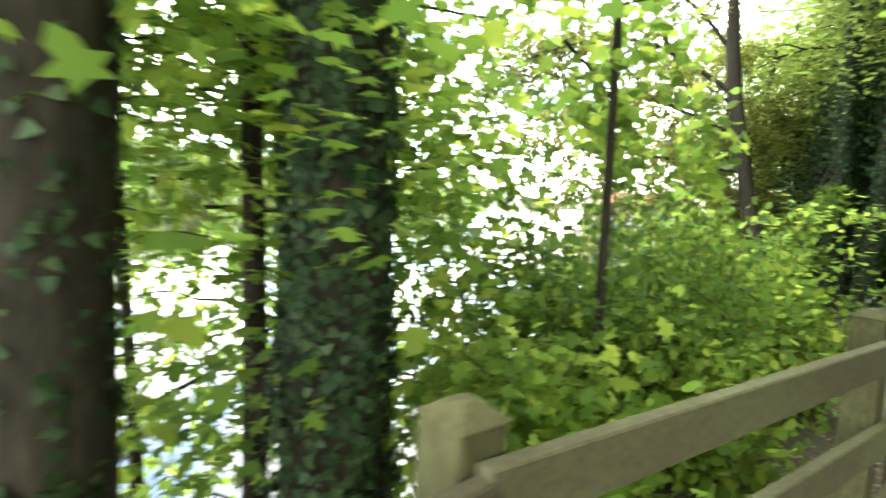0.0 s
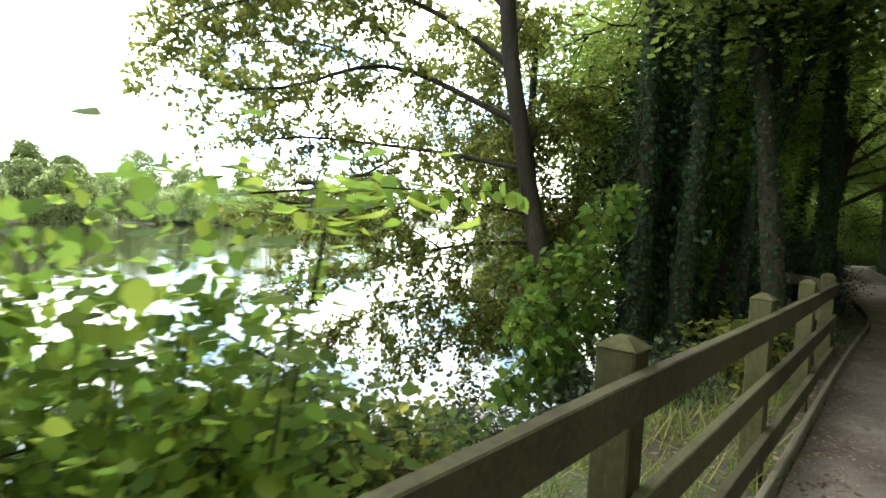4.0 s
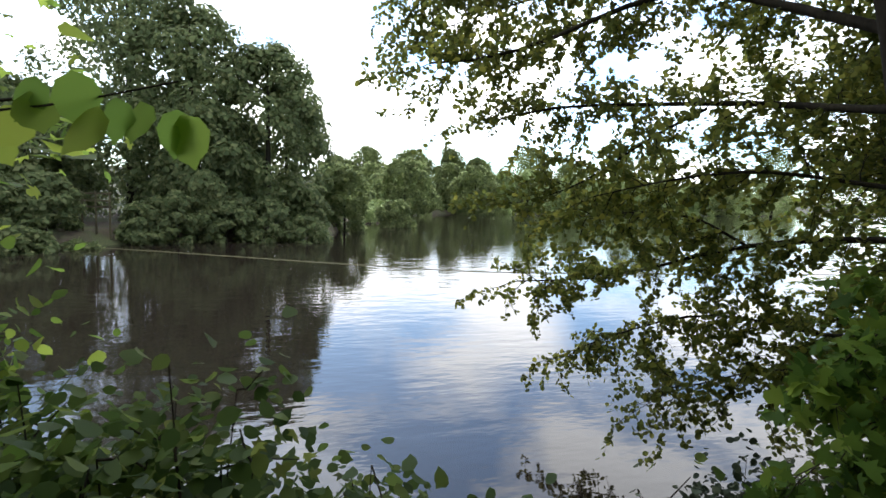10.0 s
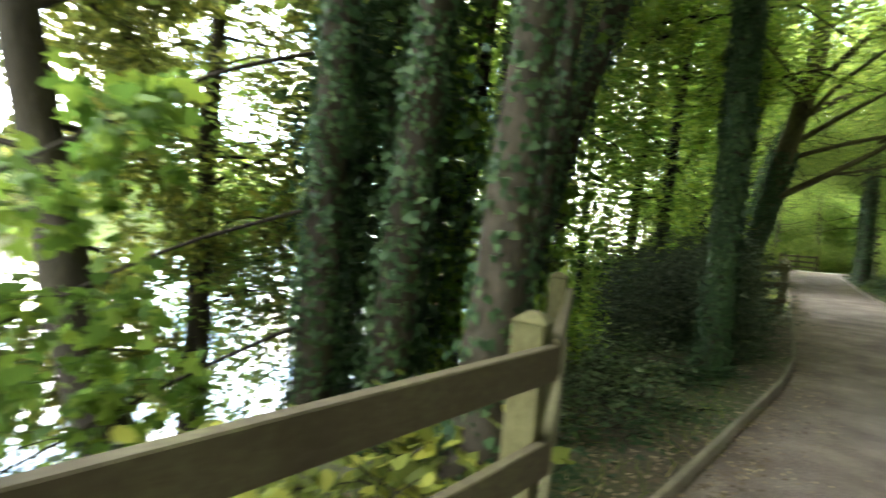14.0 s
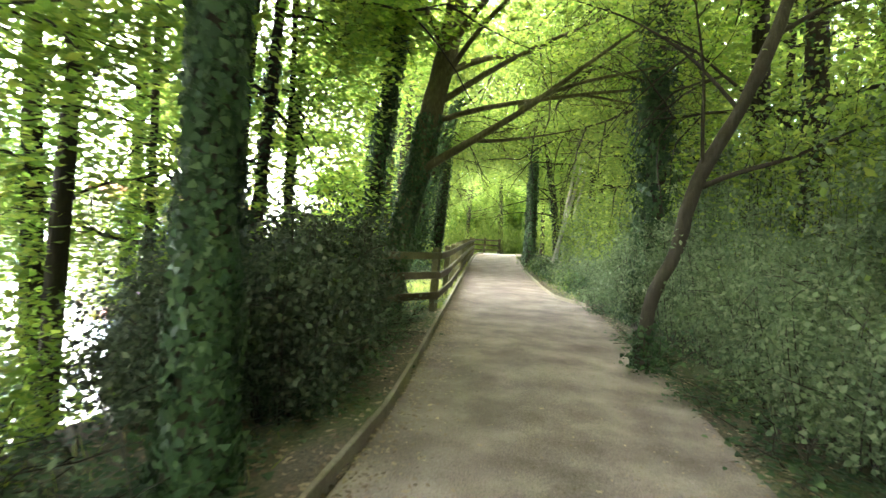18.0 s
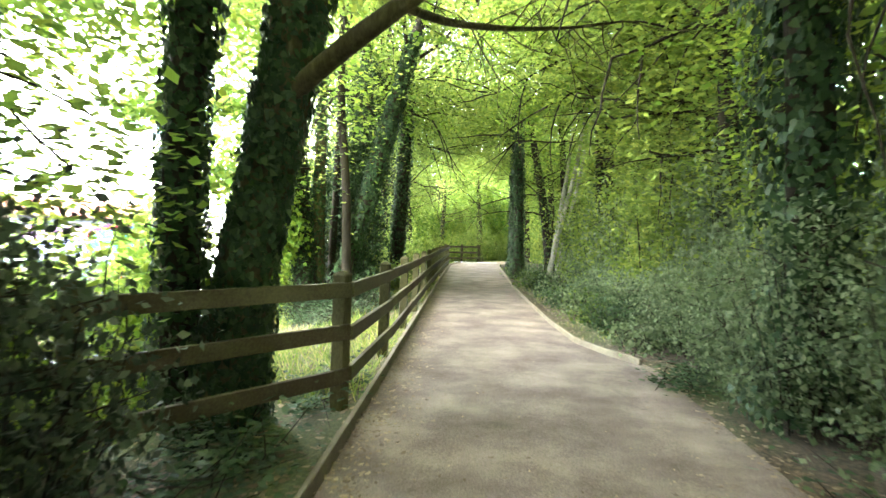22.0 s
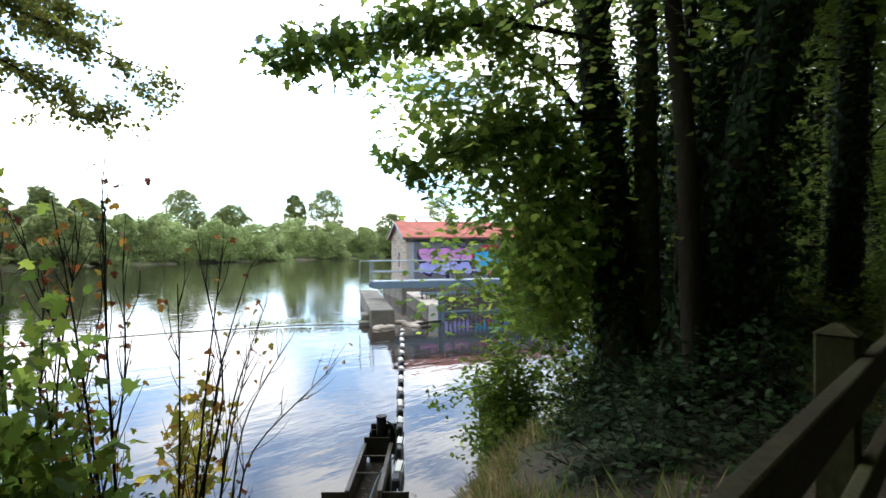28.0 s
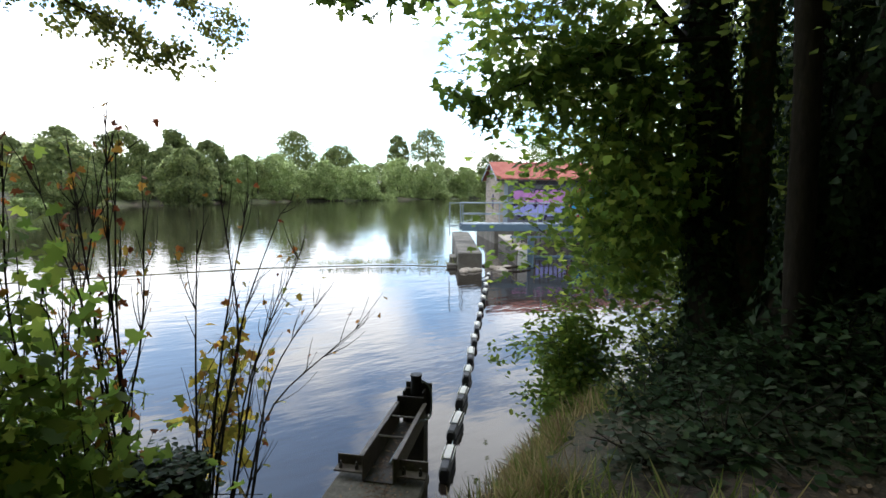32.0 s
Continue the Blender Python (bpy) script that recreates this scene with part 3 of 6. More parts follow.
strip = thing("threshold_board", (1.5, 49.6, 0.03), "pale board laid across the path at the bend", "path edging", kind="structure")
bm = bmesh.new()
beam(bm, (-1.2, -0.25, 0.02), (1.6, 0.45, 0.02), 0.28, 0.06, 0.01)
part("board", bm, WHITE_PLASTIC, strip)

# ---- trees of the lake bank ----
A = np.array


def leafy_limb(rng, pts, lines, spots, every=0.1, reach=(0.3, 0.75), droop=0.35, first=0.22, gap=0.032, thick=0.007):
    """Side twigs along a limb, with their own side twigs; leaf places follow the twigs."""
    pts = np.asarray(pts, float)
    s = np.r_[0, np.cumsum(np.linalg.norm(np.diff(pts, axis=0), axis=1))]

    def twig(p, w, length, r, depth):
        n = 6
        q = [p]
        w = w / np.linalg.norm(w)
        for _ in range(n - 1):
            w = w + rng.standard_normal(3) * 0.2 + A([0, 0, -droop * 0.22])
            w /= np.linalg.norm(w)
            q.append(q[-1] + w * length / (n - 1))
        q = np.array(q)
        lines.append((q, np.linspace(r, r * 0.4, n)))
        m = max(2, int(length / gap))
        u = rng.uniform(0.15, 1.0, m) * (n - 1)
        spots.append(np.stack([np.interp(u, np.arange(n), q[:, c]) for c in range(3)], 1) + rng.standard_normal((m, 3)) * 0.022)
        if depth:
            for i in range(1, n):
                side = np.cross(w, rng.standard_normal(3))
                twig(q[i], w * 0.7 + side / np.linalg.norm(side) * 0.8, length * rng.uniform(0.3, 0.55), r * 0.5, depth - 1)

    for at_s in np.arange(s[-1] * first, s[-1], every):
        p = A([np.interp(at_s, s, pts[:, c]) for c in range(3)])
        k = min(np.searchsorted(s, at_s), len(pts) - 1)
        w = pts[k] - pts[k - 1]
        w /= np.linalg.norm(w)
        side = np.cross(w, rng.standard_normal(3))
        side /= np.linalg.norm(side)
        twig(p, w * 0.55 + side * 0.8, rng.uniform(*reach), thick, 1)
    twig(pts[-1], pts[-1] - pts[-2], reach[1], thick, 1)


def grown_tree(name, base, trunk, radii, label, limbs, leaf, leaf_size, leaf_kind, seed, bark=BARK, ivy=None, flat=0.4, sides=12, **twigs):
    """A tree whose trunk and limbs follow given lines in the world; twigs and leaves grow on the limbs."""
    rng = np.random.default_rng(seed)
    o = A(base)
    ob = thing(name, base, label, "tree")
    rel = smooth_line(A(trunk) - o, 34)
    rad = np.interp(np.linspace(0, 1, 34), np.linspace(0, 1, len(radii)), radii)
    v, f = tubes([(rel, rad)], sides, rng, 0.05)
    link("trunk", mesh_of("trunk", v, f, bark, True), ob)
    lines, spots = [], []
    for pts, r in limbs:
        pts = smooth_line(A(pts) - o, 12)
        v, f = tubes([(pts, np.linspace(r, r * 0.25, 12))], 8, rng, 0.05)
        link("limb", mesh_of("limb", v, f, bark, True), ob)
        leafy_limb(rng, pts, lines, spots, **twigs)
    v, f = tubes(lines, 3)
    tagged(link("branchwork", mesh_of("branchwork", v, f, bark, True), ob), kind="stuff")
    pl = clear_of_path(np.concatenate(spots), base)
    link("crown", leaf_mesh("crown", pl, leaf_size, leaf_kind, leaf, rng, flat, 0.3), ob)
    if ivy:
        ivy_on(ob, smooth_line(A(trunk) - o, 14), np.interp(np.linspace(0, 1, 14), np.linspace(0, 1, len(radii)), radii), rng, *ivy)
    return ob


def make_alder():
    trunk = [(-4.1, 6.8, -1.15), (-4.35, 6.6, -0.5), (-4.55, 6.45, 0.05), (-4.66, 6.37, 0.6), (-4.84, 6.33, 1.18), (-5.0, 6.3, 1.76), (-5.06, 6.16, 2.37), (-5.15, 6.1, 2.98), (-5.33, 6.08, 3.64), (-5.5, 6.05, 4.8), (-5.6, 6.0, 6.5), (-5.7, 5.9, 8.5)]
    limbs = [
        ([(-5.4, 6.08, 4.0), (-5.9, 6.21, 4.34), (-6.32, 5.96, 4.75), (-6.92, 5.46, 5.1), (-7.6, 4.63, 5.09), (-8.23, 3.69, 4.67), (-8.78, 2.86, 4.19)], 0.055),
        ([(-5.17, 6.1, 3.1), (-6.0, 6.12, 3.53), (-6.5, 5.84, 3.77), (-6.97, 5.69, 4.09), (-7.66, 5.39, 4.15), (-7.7, 4.78, 3.84), (-7.58, 4.05, 3.43), (-7.81, 3.35, 3.13), (-8.09, 2.77, 3.17)], 0.055),
        ([(-6.97, 5.69, 4.09), (-7.4, 5.44, 4.61), (-7.85, 4.98, 5.08), (-8.37, 4.22, 5.18), (-8.94, 3.19, 4.7)], 0.03),
        ([(-7.66, 5.39, 4.15), (-8.15, 4.86, 4.37), (-8.59, 4.21, 4.25), (-8.93, 3.53, 4.02), (-9.21, 2.93, 3.8)], 0.022),
        ([(-5.06, 6.15, 2.45), (-5.98, 6.37, 2.6), (-6.53, 6.27, 2.76), (-7.08, 6.0, 2.8), (-7.46, 5.62, 2.82), (-7.86, 5.04, 2.83), (-8.21, 4.35, 2.82), (-8.49, 3.74, 2.61)], 0.045),
        ([(-7.12, 5.94, 2.74), (-7.45, 5.44, 2.42), (-7.73, 5.0, 2.01), (-7.89, 4.58, 1.72), (-8.18, 3.98, 1.54)], 0.02),
        ([(-4.88, 6.33, 1.35), (-5.99, 6.29, 1.28), (-6.5, 6.06, 1.15), (-6.85, 5.9, 1.08), (-7.4, 5.61, 0.77), (-7.79, 5.04, 0.58), (-8.35, 4.2, 0.49)], 0.035),
        ([(-6.5, 6.06, 1.15), (-6.73, 5.56, 1.46), (-6.98, 5.03, 1.51), (-7.33, 4.51, 1.41)], 0.018),
        ([(-4.66, 6.37, 0.6), (-5.73, 6.26, 0.27), (-6.17, 6.16, 0.35), (-6.62, 6.03, 0.38), (-7.17, 5.75, 0.22), (-7.66, 5.37, -0.09), (-8.04, 4.97, -0.39)], 0.025),
        ([(-4.55, 6.45, 0.1), (-5.3, 6.53, 0.0), (-5.79, 6.16, -0.02), (-6.23, 5.68, -0.21), (-6.6, 5.3, -0.51)], 0.02),
        ([(-5.1, 6.13, 2.7), (-5.25, 6.9, 3.31), (-5.39, 8.0, 3.77), (-5.29, 9.2, 4.07)], 0.04),
        ([(-4.98, 6.3, 1.75), (-5.55, 6.07, 1.86), (-5.85, 5.46, 1.95), (-6.27, 4.84, 1.85), (-6.69, 4.38, 1.69)], 0.025),
        ([(-5.5, 6.05, 4.8), (-6.2, 5.8, 5.8), (-7.2, 5.2, 6.4), (-8.2, 4.4, 6.3)], 0.05),
        ([(-5.4, 6.05, 4.4), (-5.6, 6.8, 5.0), (-5.9, 7.8, 5.4), (-6.3, 8.8, 5.4)], 0.045),
        ([(-5.2, 6.1, 3.2), (-5.5, 6.9, 3.0), (-6.0, 7.7, 2.7), (-6.4, 8.4, 2.2)], 0.035),
        ([(-5.0, 6.25, 2.0), (-5.2, 7.0, 1.9), (-5.6, 7.8, 1.5), (-6.0, 8.4, 1.0)], 0.03),
        ([(-5.15, 6.1, 3.0), (-5.7, 6.9, 3.4), (-6.4, 7.5, 3.5), (-6.9, 8.0, 3.3)], 0.03),
        ([(-5.0, 6.3, 1.7), (-5.6, 6.9, 2.1), (-6.3, 7.3, 2.2), (-6.9, 7.6, 2.0)], 0.03),
        ([(-4.8, 6.35, 1.15), (-5.4, 6.9, 1.0), (-6.0, 7.3, 0.7), (-6.5, 7.5, 0.3)], 0.025),
        ([(-5.35, 6.08, 3.7), (-6.0, 6.6, 4.3), (-6.8, 7.0, 4.5), (-7.4, 7.2, 4.3)], 0.03),
        ([(-4.6, 6.4, 0.4), (-5.2, 6.9, 0.2), (-5.8, 7.2, -0.2), (-6.3, 7.4, -0.6)], 0.02),
    ]
    grown_tree("alder_tree", (-4.1, 6.8, -1.15), trunk, [0.27, 0.2, 0.165, 0.15, 0.14, 0.135, 0.13, 0.125, 0.115, 0.1, 0.07, 0.04], "leaning alder with long leafy boughs over the lake", limbs, LEAF_ALDER, 0.064, "round", 11, reach=(0.3, 0.8), every=0.075, gap=0.023, first=0.14)


make_alder()
tree("alder_tree", (-4.55, 7.25, -1.25), [(0, 0, 0), (-0.5, 0.35, 0.75), (-0.8, 0.55, 1.25), (-1.12, 0.75, 1.85), (-1.4, 0.9, 2.6), (-1.45, 1.0, 4.2), (-1.5, 1.1, 7.0)], [0.15, 0.12, 0.1, 0.095, 0.09, 0.07, 0.03], "slender second alder stem leaning out from the bank",
     [(0.35, (-0.6, 0.7, 0.2), 1.6, 0.03), (0.45, (0.5, 0.6, 0.5), 1.5, 0.03), (0.5, (0.3, 0.9, 0.1), 1.8, 0.03), (0.55, (-0.9, 0.5, 0.1), 2.0, 0.03), (0.6, (-0.7, 0.3, 0.4), 1.6, 0.03), (0.68, (-0.4, 0.9, 0.1), 1.9, 0.03), (0.75, (0.4, 0.6, 0.5), 1.7, 0.03), (0.9, (-0.3, 0.5, 0.7), 1.6, 0.03)], LEAF_ALDER, 0.066, "round", 26000, 12, sigma=0.27, droop=0.4)

IVY_TREES = [
    # base, top offset, radius, ivy leaves, seed
    ((-3.68, 7.77), (-0.1, 0.2, 9), 0.15, 4200, 21),
    ((-3.1, 8.0), (0.35, 0.4, 9), 0.16, 3800, 22),
    # Brown trunk; most of its ivy is added to darken it like shade.
    ((-1.7, 6.95), (-1.3, 3.9, 9), 0.14, 1900, 23),
    ((-2.9, 9.3), (2.6, 0.5, 8.5), 0.11, 2200, 24),
    ((-2.35, 8.7), (0.75, 0.5, 8.5), 0.1, 1800, 27),
    ((-3.4, 10.8), (1.5, 1.4, 9), 0.13, 1600, 25),
    ((-1.05, 11.95), (-0.1, 0.2, 10), 0.125, 13000, 26),
]
for (bx, by), top, r, n_ivy, seed in IVY_TREES:
    g = float(height(bx, by)) - 0.08
    rg = np.random.default_rng(seed)
    lbs = [(rg.uniform(0.62, 0.98), (*rg.standard_normal(2), rg.uniform(0.1, 0.7)), rg.uniform(1.6, 2.4), 0.05) for _ in range(8)]
    tree("ivy_clad_tree", (bx, by, g), [(0, 0, 0), (top[0] * 0.12, top[1] * 0.12, 1.5), (top[0] * 0.35, top[1] * 0.35, 4), top], [r * 1.15, r, r * 0.85, r * 0.4], "dark tree trunk wrapped in glossy ivy", lbs, LEAF_WOOD, 0.12, "diamond", 7500, seed, sigma=0.4,
         ivy=(n_ivy, 0.058, 0.75, 0.12), group="ivy-clad trees on the bank")

SLIM = [((-5.85, 18.0), (0.1, 0.3, 10), 0.13, 31), ((-5.15, 15.5), (-0.6, 0.2, 10), 0.14, 32), ((-5.3, 14.5), (0.2, 0.1, 9), 0.12, 33), ((-4.1, 16.1), (-0.2, 0.2, 8), 0.06, 34), ((-2.6, 15.9), (0.3, 0.4, 9), 0.08, 35), ((-5.8, 10.3), (0.2, 0.2, 9), 0.13, 36), ((-4.6, 12.5), (0.3, 0.3, 9), 0.1, 37), ((-3.2, 18.6), (0.3, 0.2, 8), 0.07, 38), ((-2.6, 17.4), (-0.3, 0.3, 8), 0.06, 39)]
for (bx, by), top, r, seed in SLIM:
    g = float(height(bx, by)) - 0.08
    rg = np.random.default_rng(seed)
    lbs = [(rg.uniform(0.3, 0.98), (*rg.standard_normal(2), rg.uniform(0.0, 0.6)), rg.uniform(1.4, 2.4), 0.035) for _ in range(9)]
    tree("bank_tree", (bx, by, g), [(0, 0, 0), (top[0] * 0.3, top[1] * 0.3, 2.5), (top[0] * 0.6, top[1] * 0.6, 5.5), top], [r * 1.2, r, r * 0.8, r * 0.35], "slim woodland tree with light green leaves by the water", lbs, LEAF_LIGHT, 0.12, "diamond", 15000, seed, sigma=0.42,
         ivy=(700, 0.06, 0.5, 0.05), group="slim trees on the bank")

# ---- the start of the walk ----
tree("ivy_clad_tree", (-4.66, -4.11, -1.2), [(0, 0, 0), (0.02, 0, 2), (-0.1, 0, 4), (-0.2, 0.1, 8)], [0.28, 0.25, 0.23, 0.12], "dark trunk thickly wrapped in ivy above the lake", [(0.6, (-1, 0, 0.4), 2.2, 0.05), (0.8, (0.5, 0.8, 0.4), 2.4, 0.05), (0.95, (0, -1, 0.5), 2.2, 0.05)], LEAF_LIGHT, 0.12, "lobed", 5000, 41,
     ivy=(7500, 0.055, 0.7, 0.12), sigma=0.45)
tree("bank_tree", (-4.65, -5.35, -1.2), [(0, 0, 0), (-0.02, 0, 2), (0.05, 0, 4), (0.1, 0.1, 8)], [0.23, 0.21, 0.19, 0.1], "dark brown trunk close to the fence", [(0.7, (-1, -0.2, 0.4), 2.2, 0.05), (0.9, (0.2, -1, 0.4), 2.2, 0.05)], LEAF_LIGHT, 0.12, "lobed", 3500, 42, ivy=(700, 0.05, 0.45, 0.05), sigma=0.45)
tree("bank_tree", (-5.3, -4.2, -1.45), [(0, 0, 0), (-0.15, 0.1, 1.6), (-0.45, 0.2, 3), (-0.6, 0.2, 6)], [0.09, 0.075, 0.06, 0.03], "thin forked dark stem above the water", [([(-0.12, 0.08, 1.4), (0.1, 0.15, 2.4), (0.25, 0.2, 4.0)], 0.05), (0.8, (-1, 0.3, 0.2), 1.6, 0.03), (0.9, (0.6, 0.6, 0.4), 1.6, 0.03)], LEAF_LIGHT, 0.12, "lobed", 2600, 43, sigma=0.4)
tree("bank_tree", (-4.95, -3.4, -1.35), [(0, 0, 0), (-0.2, 0.05, 1.6), (-0.4, 0.1, 3), (-0.5, 0.2, 7)], [0.1, 0.08, 0.07, 0.03], "dark slanting stem above the water", [(0.6, (-0.6, 0.8, 0.3), 1.8, 0.03), (0.75, (0.8, 0.3, 0.3), 1.6, 0.03), (0.9, (0, -1, 0.4), 1.6, 0.03)], LEAF_LIGHT, 0.12, "lobed", 2600, 45, sigma=0.4)
tree("sapling", (-3.93, -2.48, -0.7), [(0, 0, 0), (-0.05, 0.02, 1.5), (-0.1, 0.05, 3.0), (-0.15, 0.05, 6)], [0.034, 0.03, 0.026, 0.012], "thin straight sapling with pale leaves", [(0.6, (1, 0.3, 0.3), 1.0, 0.012), (0.75, (-0.8, 0.6, 0.3), 1.0, 0.012), (0.9, (0.2, -1, 0.4), 1.0, 0.012)], LEAF_LIGHT, 0.09, "hazel", 320, 44, sigma=0.3)


START = [(-6.3, -5.4, 0.05, 2200), (-6.1, -3.4, 0.06, 2300), (-6.6, -4.4, 0.05, 2000), (-5.6, -2.9, 0.05, 2300)]
for i, (bx, by, r, n) in enumerate(START):
    rg = np.random.default_rng(400 + i)
    lbs = [(rg.uniform(0.25, 0.98), (rg.standard_normal(), rg.standard_normal() - 0.2, rg.uniform(-0.1, 0.5)), rg.uniform(1.1, 1.7) * (0.7 if by > -3.05 else 1), 0.025) for _ in range(13)]
    tree("young_sycamore", (bx, by, float(height(bx, by)) - 0.08), [(0, 0, 0), (-0.1, 0.05, 2), (-0.15, -0.05, 4), (-0.2, -0.2, 6.5)], [r * 1.2, r, r * 0.8, r * 0.4], "young sycamore with yellow-green lobed leaves by the lake", lbs, LEAF_LIGHT, 0.115, "lobed", n, 405 + i, sigma=0.32, group="young sycamores at the water", kids=3, flat=0.45)


def bush(name, centre, size, n, leaf, leaf_size, kind, label, seed, stems=14, sigma=None, group="", flat=0.5, category="bush"):
    """Many stems from the ground, leaves in an uneven heap."""
    rng = np.random.default_rng(seed)
    g = float(height(centre[0], centre[1])) - 0.05
    ob = thing(name, (centre[0], centre[1], g), label, category, group)
    lines, tips = [], []
    sx, sy, sz = size
    for _ in range(stems):
        a, rr = rng.uniform(0, 2 * np.pi), np.sqrt(rng.uniform(0, 1))
        foot = A([np.cos(a) * rr * sx * 0.55, np.sin(a) * rr * sy * 0.55, 0])
        tip = A([np.cos(a) * rr * sx, np.sin(a) * rr * sy, sz * rng.uniform(0.55, 1.05) * (1 - 0.25 * rr)])
        foot[2] = float(height(centre[0] + foot[0], centre[1] + foot[1])) - g - 0.03
        pts = smooth_line([foot, foot * 0.6 + tip * 0.4 + rng.standard_normal(3) * 0.06, tip], 6)
        lines.append((pts, np.linspace(0.009, 0.003, 6)))
        tips.extend(pts[1:])
        for _ in range(2):
            p = pts[rng.integers(2, 6)]
            q = p + rng.standard_normal(3) * A([0.22, 0.22, 0.18])
            lines.append((np.array([p, (p + q) / 2 + rng.standard_normal(3) * 0.02, q]), A([0.006, 0.005, 0.003])))
            tips.append(q)
    v, f = tubes(lines, 4)
    tagged(link("stemwork", mesh_of("stemwork", v, f, BARK, True), ob), kind="stuff")
    pl = clumps(rng, tips, n, sigma if sigma is not None else (0.14, 0.14, 0.1))
    pl[:, 2] = np.maximum(pl[:, 2], 0.0)
    link("leaves", leaf_mesh("leaves", pl, leaf_size, kind, leaf, rng, flat, 0.3), ob)
    return ob


# leafy undergrowth between fence and water at the start
k = 0
for x, y, sx, sz in [(-4.0, -1.7, 0.8, 2.6), (-3.5, -0.5, 0.5, 2.1), (-4.7, -2.2, 0.9, 3.0), (-4.3, -0.9, 0.6, 2.8), (-4.95, -0.8, 0.6, 3.2), (-3.9, -3.4, 0.45, 1.1), (-4.5, 0.6, 0.6, 1.6), (-3.5, -2.2, 0.5, 1.1), (-3.3, 0.9, 0.4, 1.0), (-5.2, -2.1, 0.9, 3.2), (-2.7, 4.6, 0.45, 0.45), (-2.9, 5.6, 0.5, 0.6), (-3.5, 5.6, 0.5, 0.5)]:
    k += 1
    bush("shrub", (x, y), (sx, sx * 1.15, sz), 3600 if y < 0 else 1200, (LEAF_SYC if k % 2 else LEAF_LIGHT) if y < 0.3 else LEAF_ALDER if y < 3 else LEAF_DARK, (0.066 if k % 3 else 0.085) if y < 0.3 else 0.055, "hazel" if k % 3 else "lobed", "yellow-green leafy shrub between the fence and the water", 50 + k, 16, (0.17, 0.17, 0.12), "undergrowth by the fence", 0.45)
bush("hazel_sapling", (-3.15, -0.35), (0.45, 0.5, 2.3), 420, LEAF_LIGHT, 0.1, "oval", "slender sapling with bright green oval leaves", 61, 5, (0.15, 0.15, 0.06), flat=0.8, category="sapling")
for i, (x, y, sx, top, n) in enumerate([(-4.15, 0.75, 0.4, 1.0, 2300), (-3.85, 0.45, 0.5, 0.85, 2600), (-3.75, 1.15, 0.45, 0.5, 2000), (-3.65, 1.65, 0.4, 0.3, 900), (-4.3, 0.05, 0.5, 0.95, 2300), (-3.55, 0.2, 0.45, 0.55, 1100), (-3.7, 2.2, 0.35, 0.15, 500), (-4.4, 1.4, 0.4, 0.35, 900)]):
    bush("bramble_bush", (x, y), (sx, sx * 1.1, top - float(height(x, y))), n, LEAF_BRAMBLE, 0.075, "hazel", "bramble with dark toothed leaves and arching stems", 62 + 3 * i, 20, (0.12, 0.12, 0.09), "brambles above the lake", 0.55, "bramble")
bush("shrub", (-3.2, 3.1), (0.5, 0.6, 0.5), 900, LEAF_DARK, 0.06, "oval", "low dark shrub on the bank behind the fence", 64, 14, (0.14, 0.14, 0.08))
bush("shrub", (-5.5, 5.1), (0.9, 0.7, -0.55 - float(height(-5.5, 5.1))), 3600, LEAF_DARK, 0.07, "round", "nearly black shrub standing at the water's edge", 66, 26, (0.15, 0.15, 0.12))


def hanging_twig(name, pts, n, size, kind, leaf, label, seed, hang=0.02):
    """A twig with leaves along both sides."""
    rng = np.random.default_rng(seed)
    line = smooth_line(pts, 20)
    ob = thing(name, tuple(line[0]), label, "branch")
    rel = line - line[0]
    v, f = tubes([(rel, np.linspace(0.004, 0.0015, 20))], 5)
    link("twig", mesh_of("twig", v, f, BARK, True), ob)
    t = np.linspace(4, 19, n)
    p = np.stack([np.interp(t, np.arange(20), rel[:, c]) for c in range(3)], 1) + rng.standard_normal((n, 3)) * hang
    link("leaves", leaf_mesh("leaves", p, size, kind, leaf, rng, 0.35, 1.6, 0.25, np.tile(A([1.0, -0.2, 0.5]), (n, 1))), ob)
    return ob


hanging_twig("overhanging_branch", [(-2.9, -0.35, 1.6), (-2.88, 0.1, 1.66), (-2.82, 0.45, 1.67), (-2.76, 0.72, 1.69), (-2.68, 0.93, 1.735)], 36, 0.07, "hazel", LEAF_LIGHT, "thin twig of bright green leaves hanging near the fence", 65)

# ivy and sycamore leaves hanging between the alder and the fence
for i, (x, y, sx, sz, n) in enumerate([(-3.95, 8.5, 0.35, 6.5, 4800), (-3.4, 8.5, 0.4, 6.5, 5200)]):
    bush("ivy_mass", (x, y), (sx, sx, sz), n, LEAF_IVY, 0.085, "ivy", "thick mass of dark ivy hanging between the trunks", 620 + i, 22, (0.17, 0.17, 0.2), "ivy masses", 0.3, "ivy")
for i, (x, y) in enumerate([(-1.6, 7.6), (-2.2, 8.6), (-1.5, 8.9), (-2.4, 10.0), (-1.7, 10.3), (-1.2, 9.8), (-2.0, 11.6), (-1.4, 11.2), (-2.6, 12.4)]):
    bush("ivy_patch", (x, y), (0.55, 0.6, 0.16), 520, LEAF_IVY, 0.06, "ivy", "low ivy creeping over the leaf-strewn bank", 640 + i, 10, (0.16, 0.16, 0.03), "ground ivy", 0.8, "ivy")

for i, (x, y) in enumerate([(-1.95, 6.75), (-2.2, 7.35), (-2.3, 6.3), (-2.1, 5.6)]):
    bush("weed_clump", (x, y), (0.3, 0.3, 0.75), 260, LEAF_ALDER, 0.1, "hazel", "broad-leaved weeds growing behind the fence", 690 + i, 8, (0.12, 0.12, 0.1), "weeds behind the fence", 0.6, "weed")

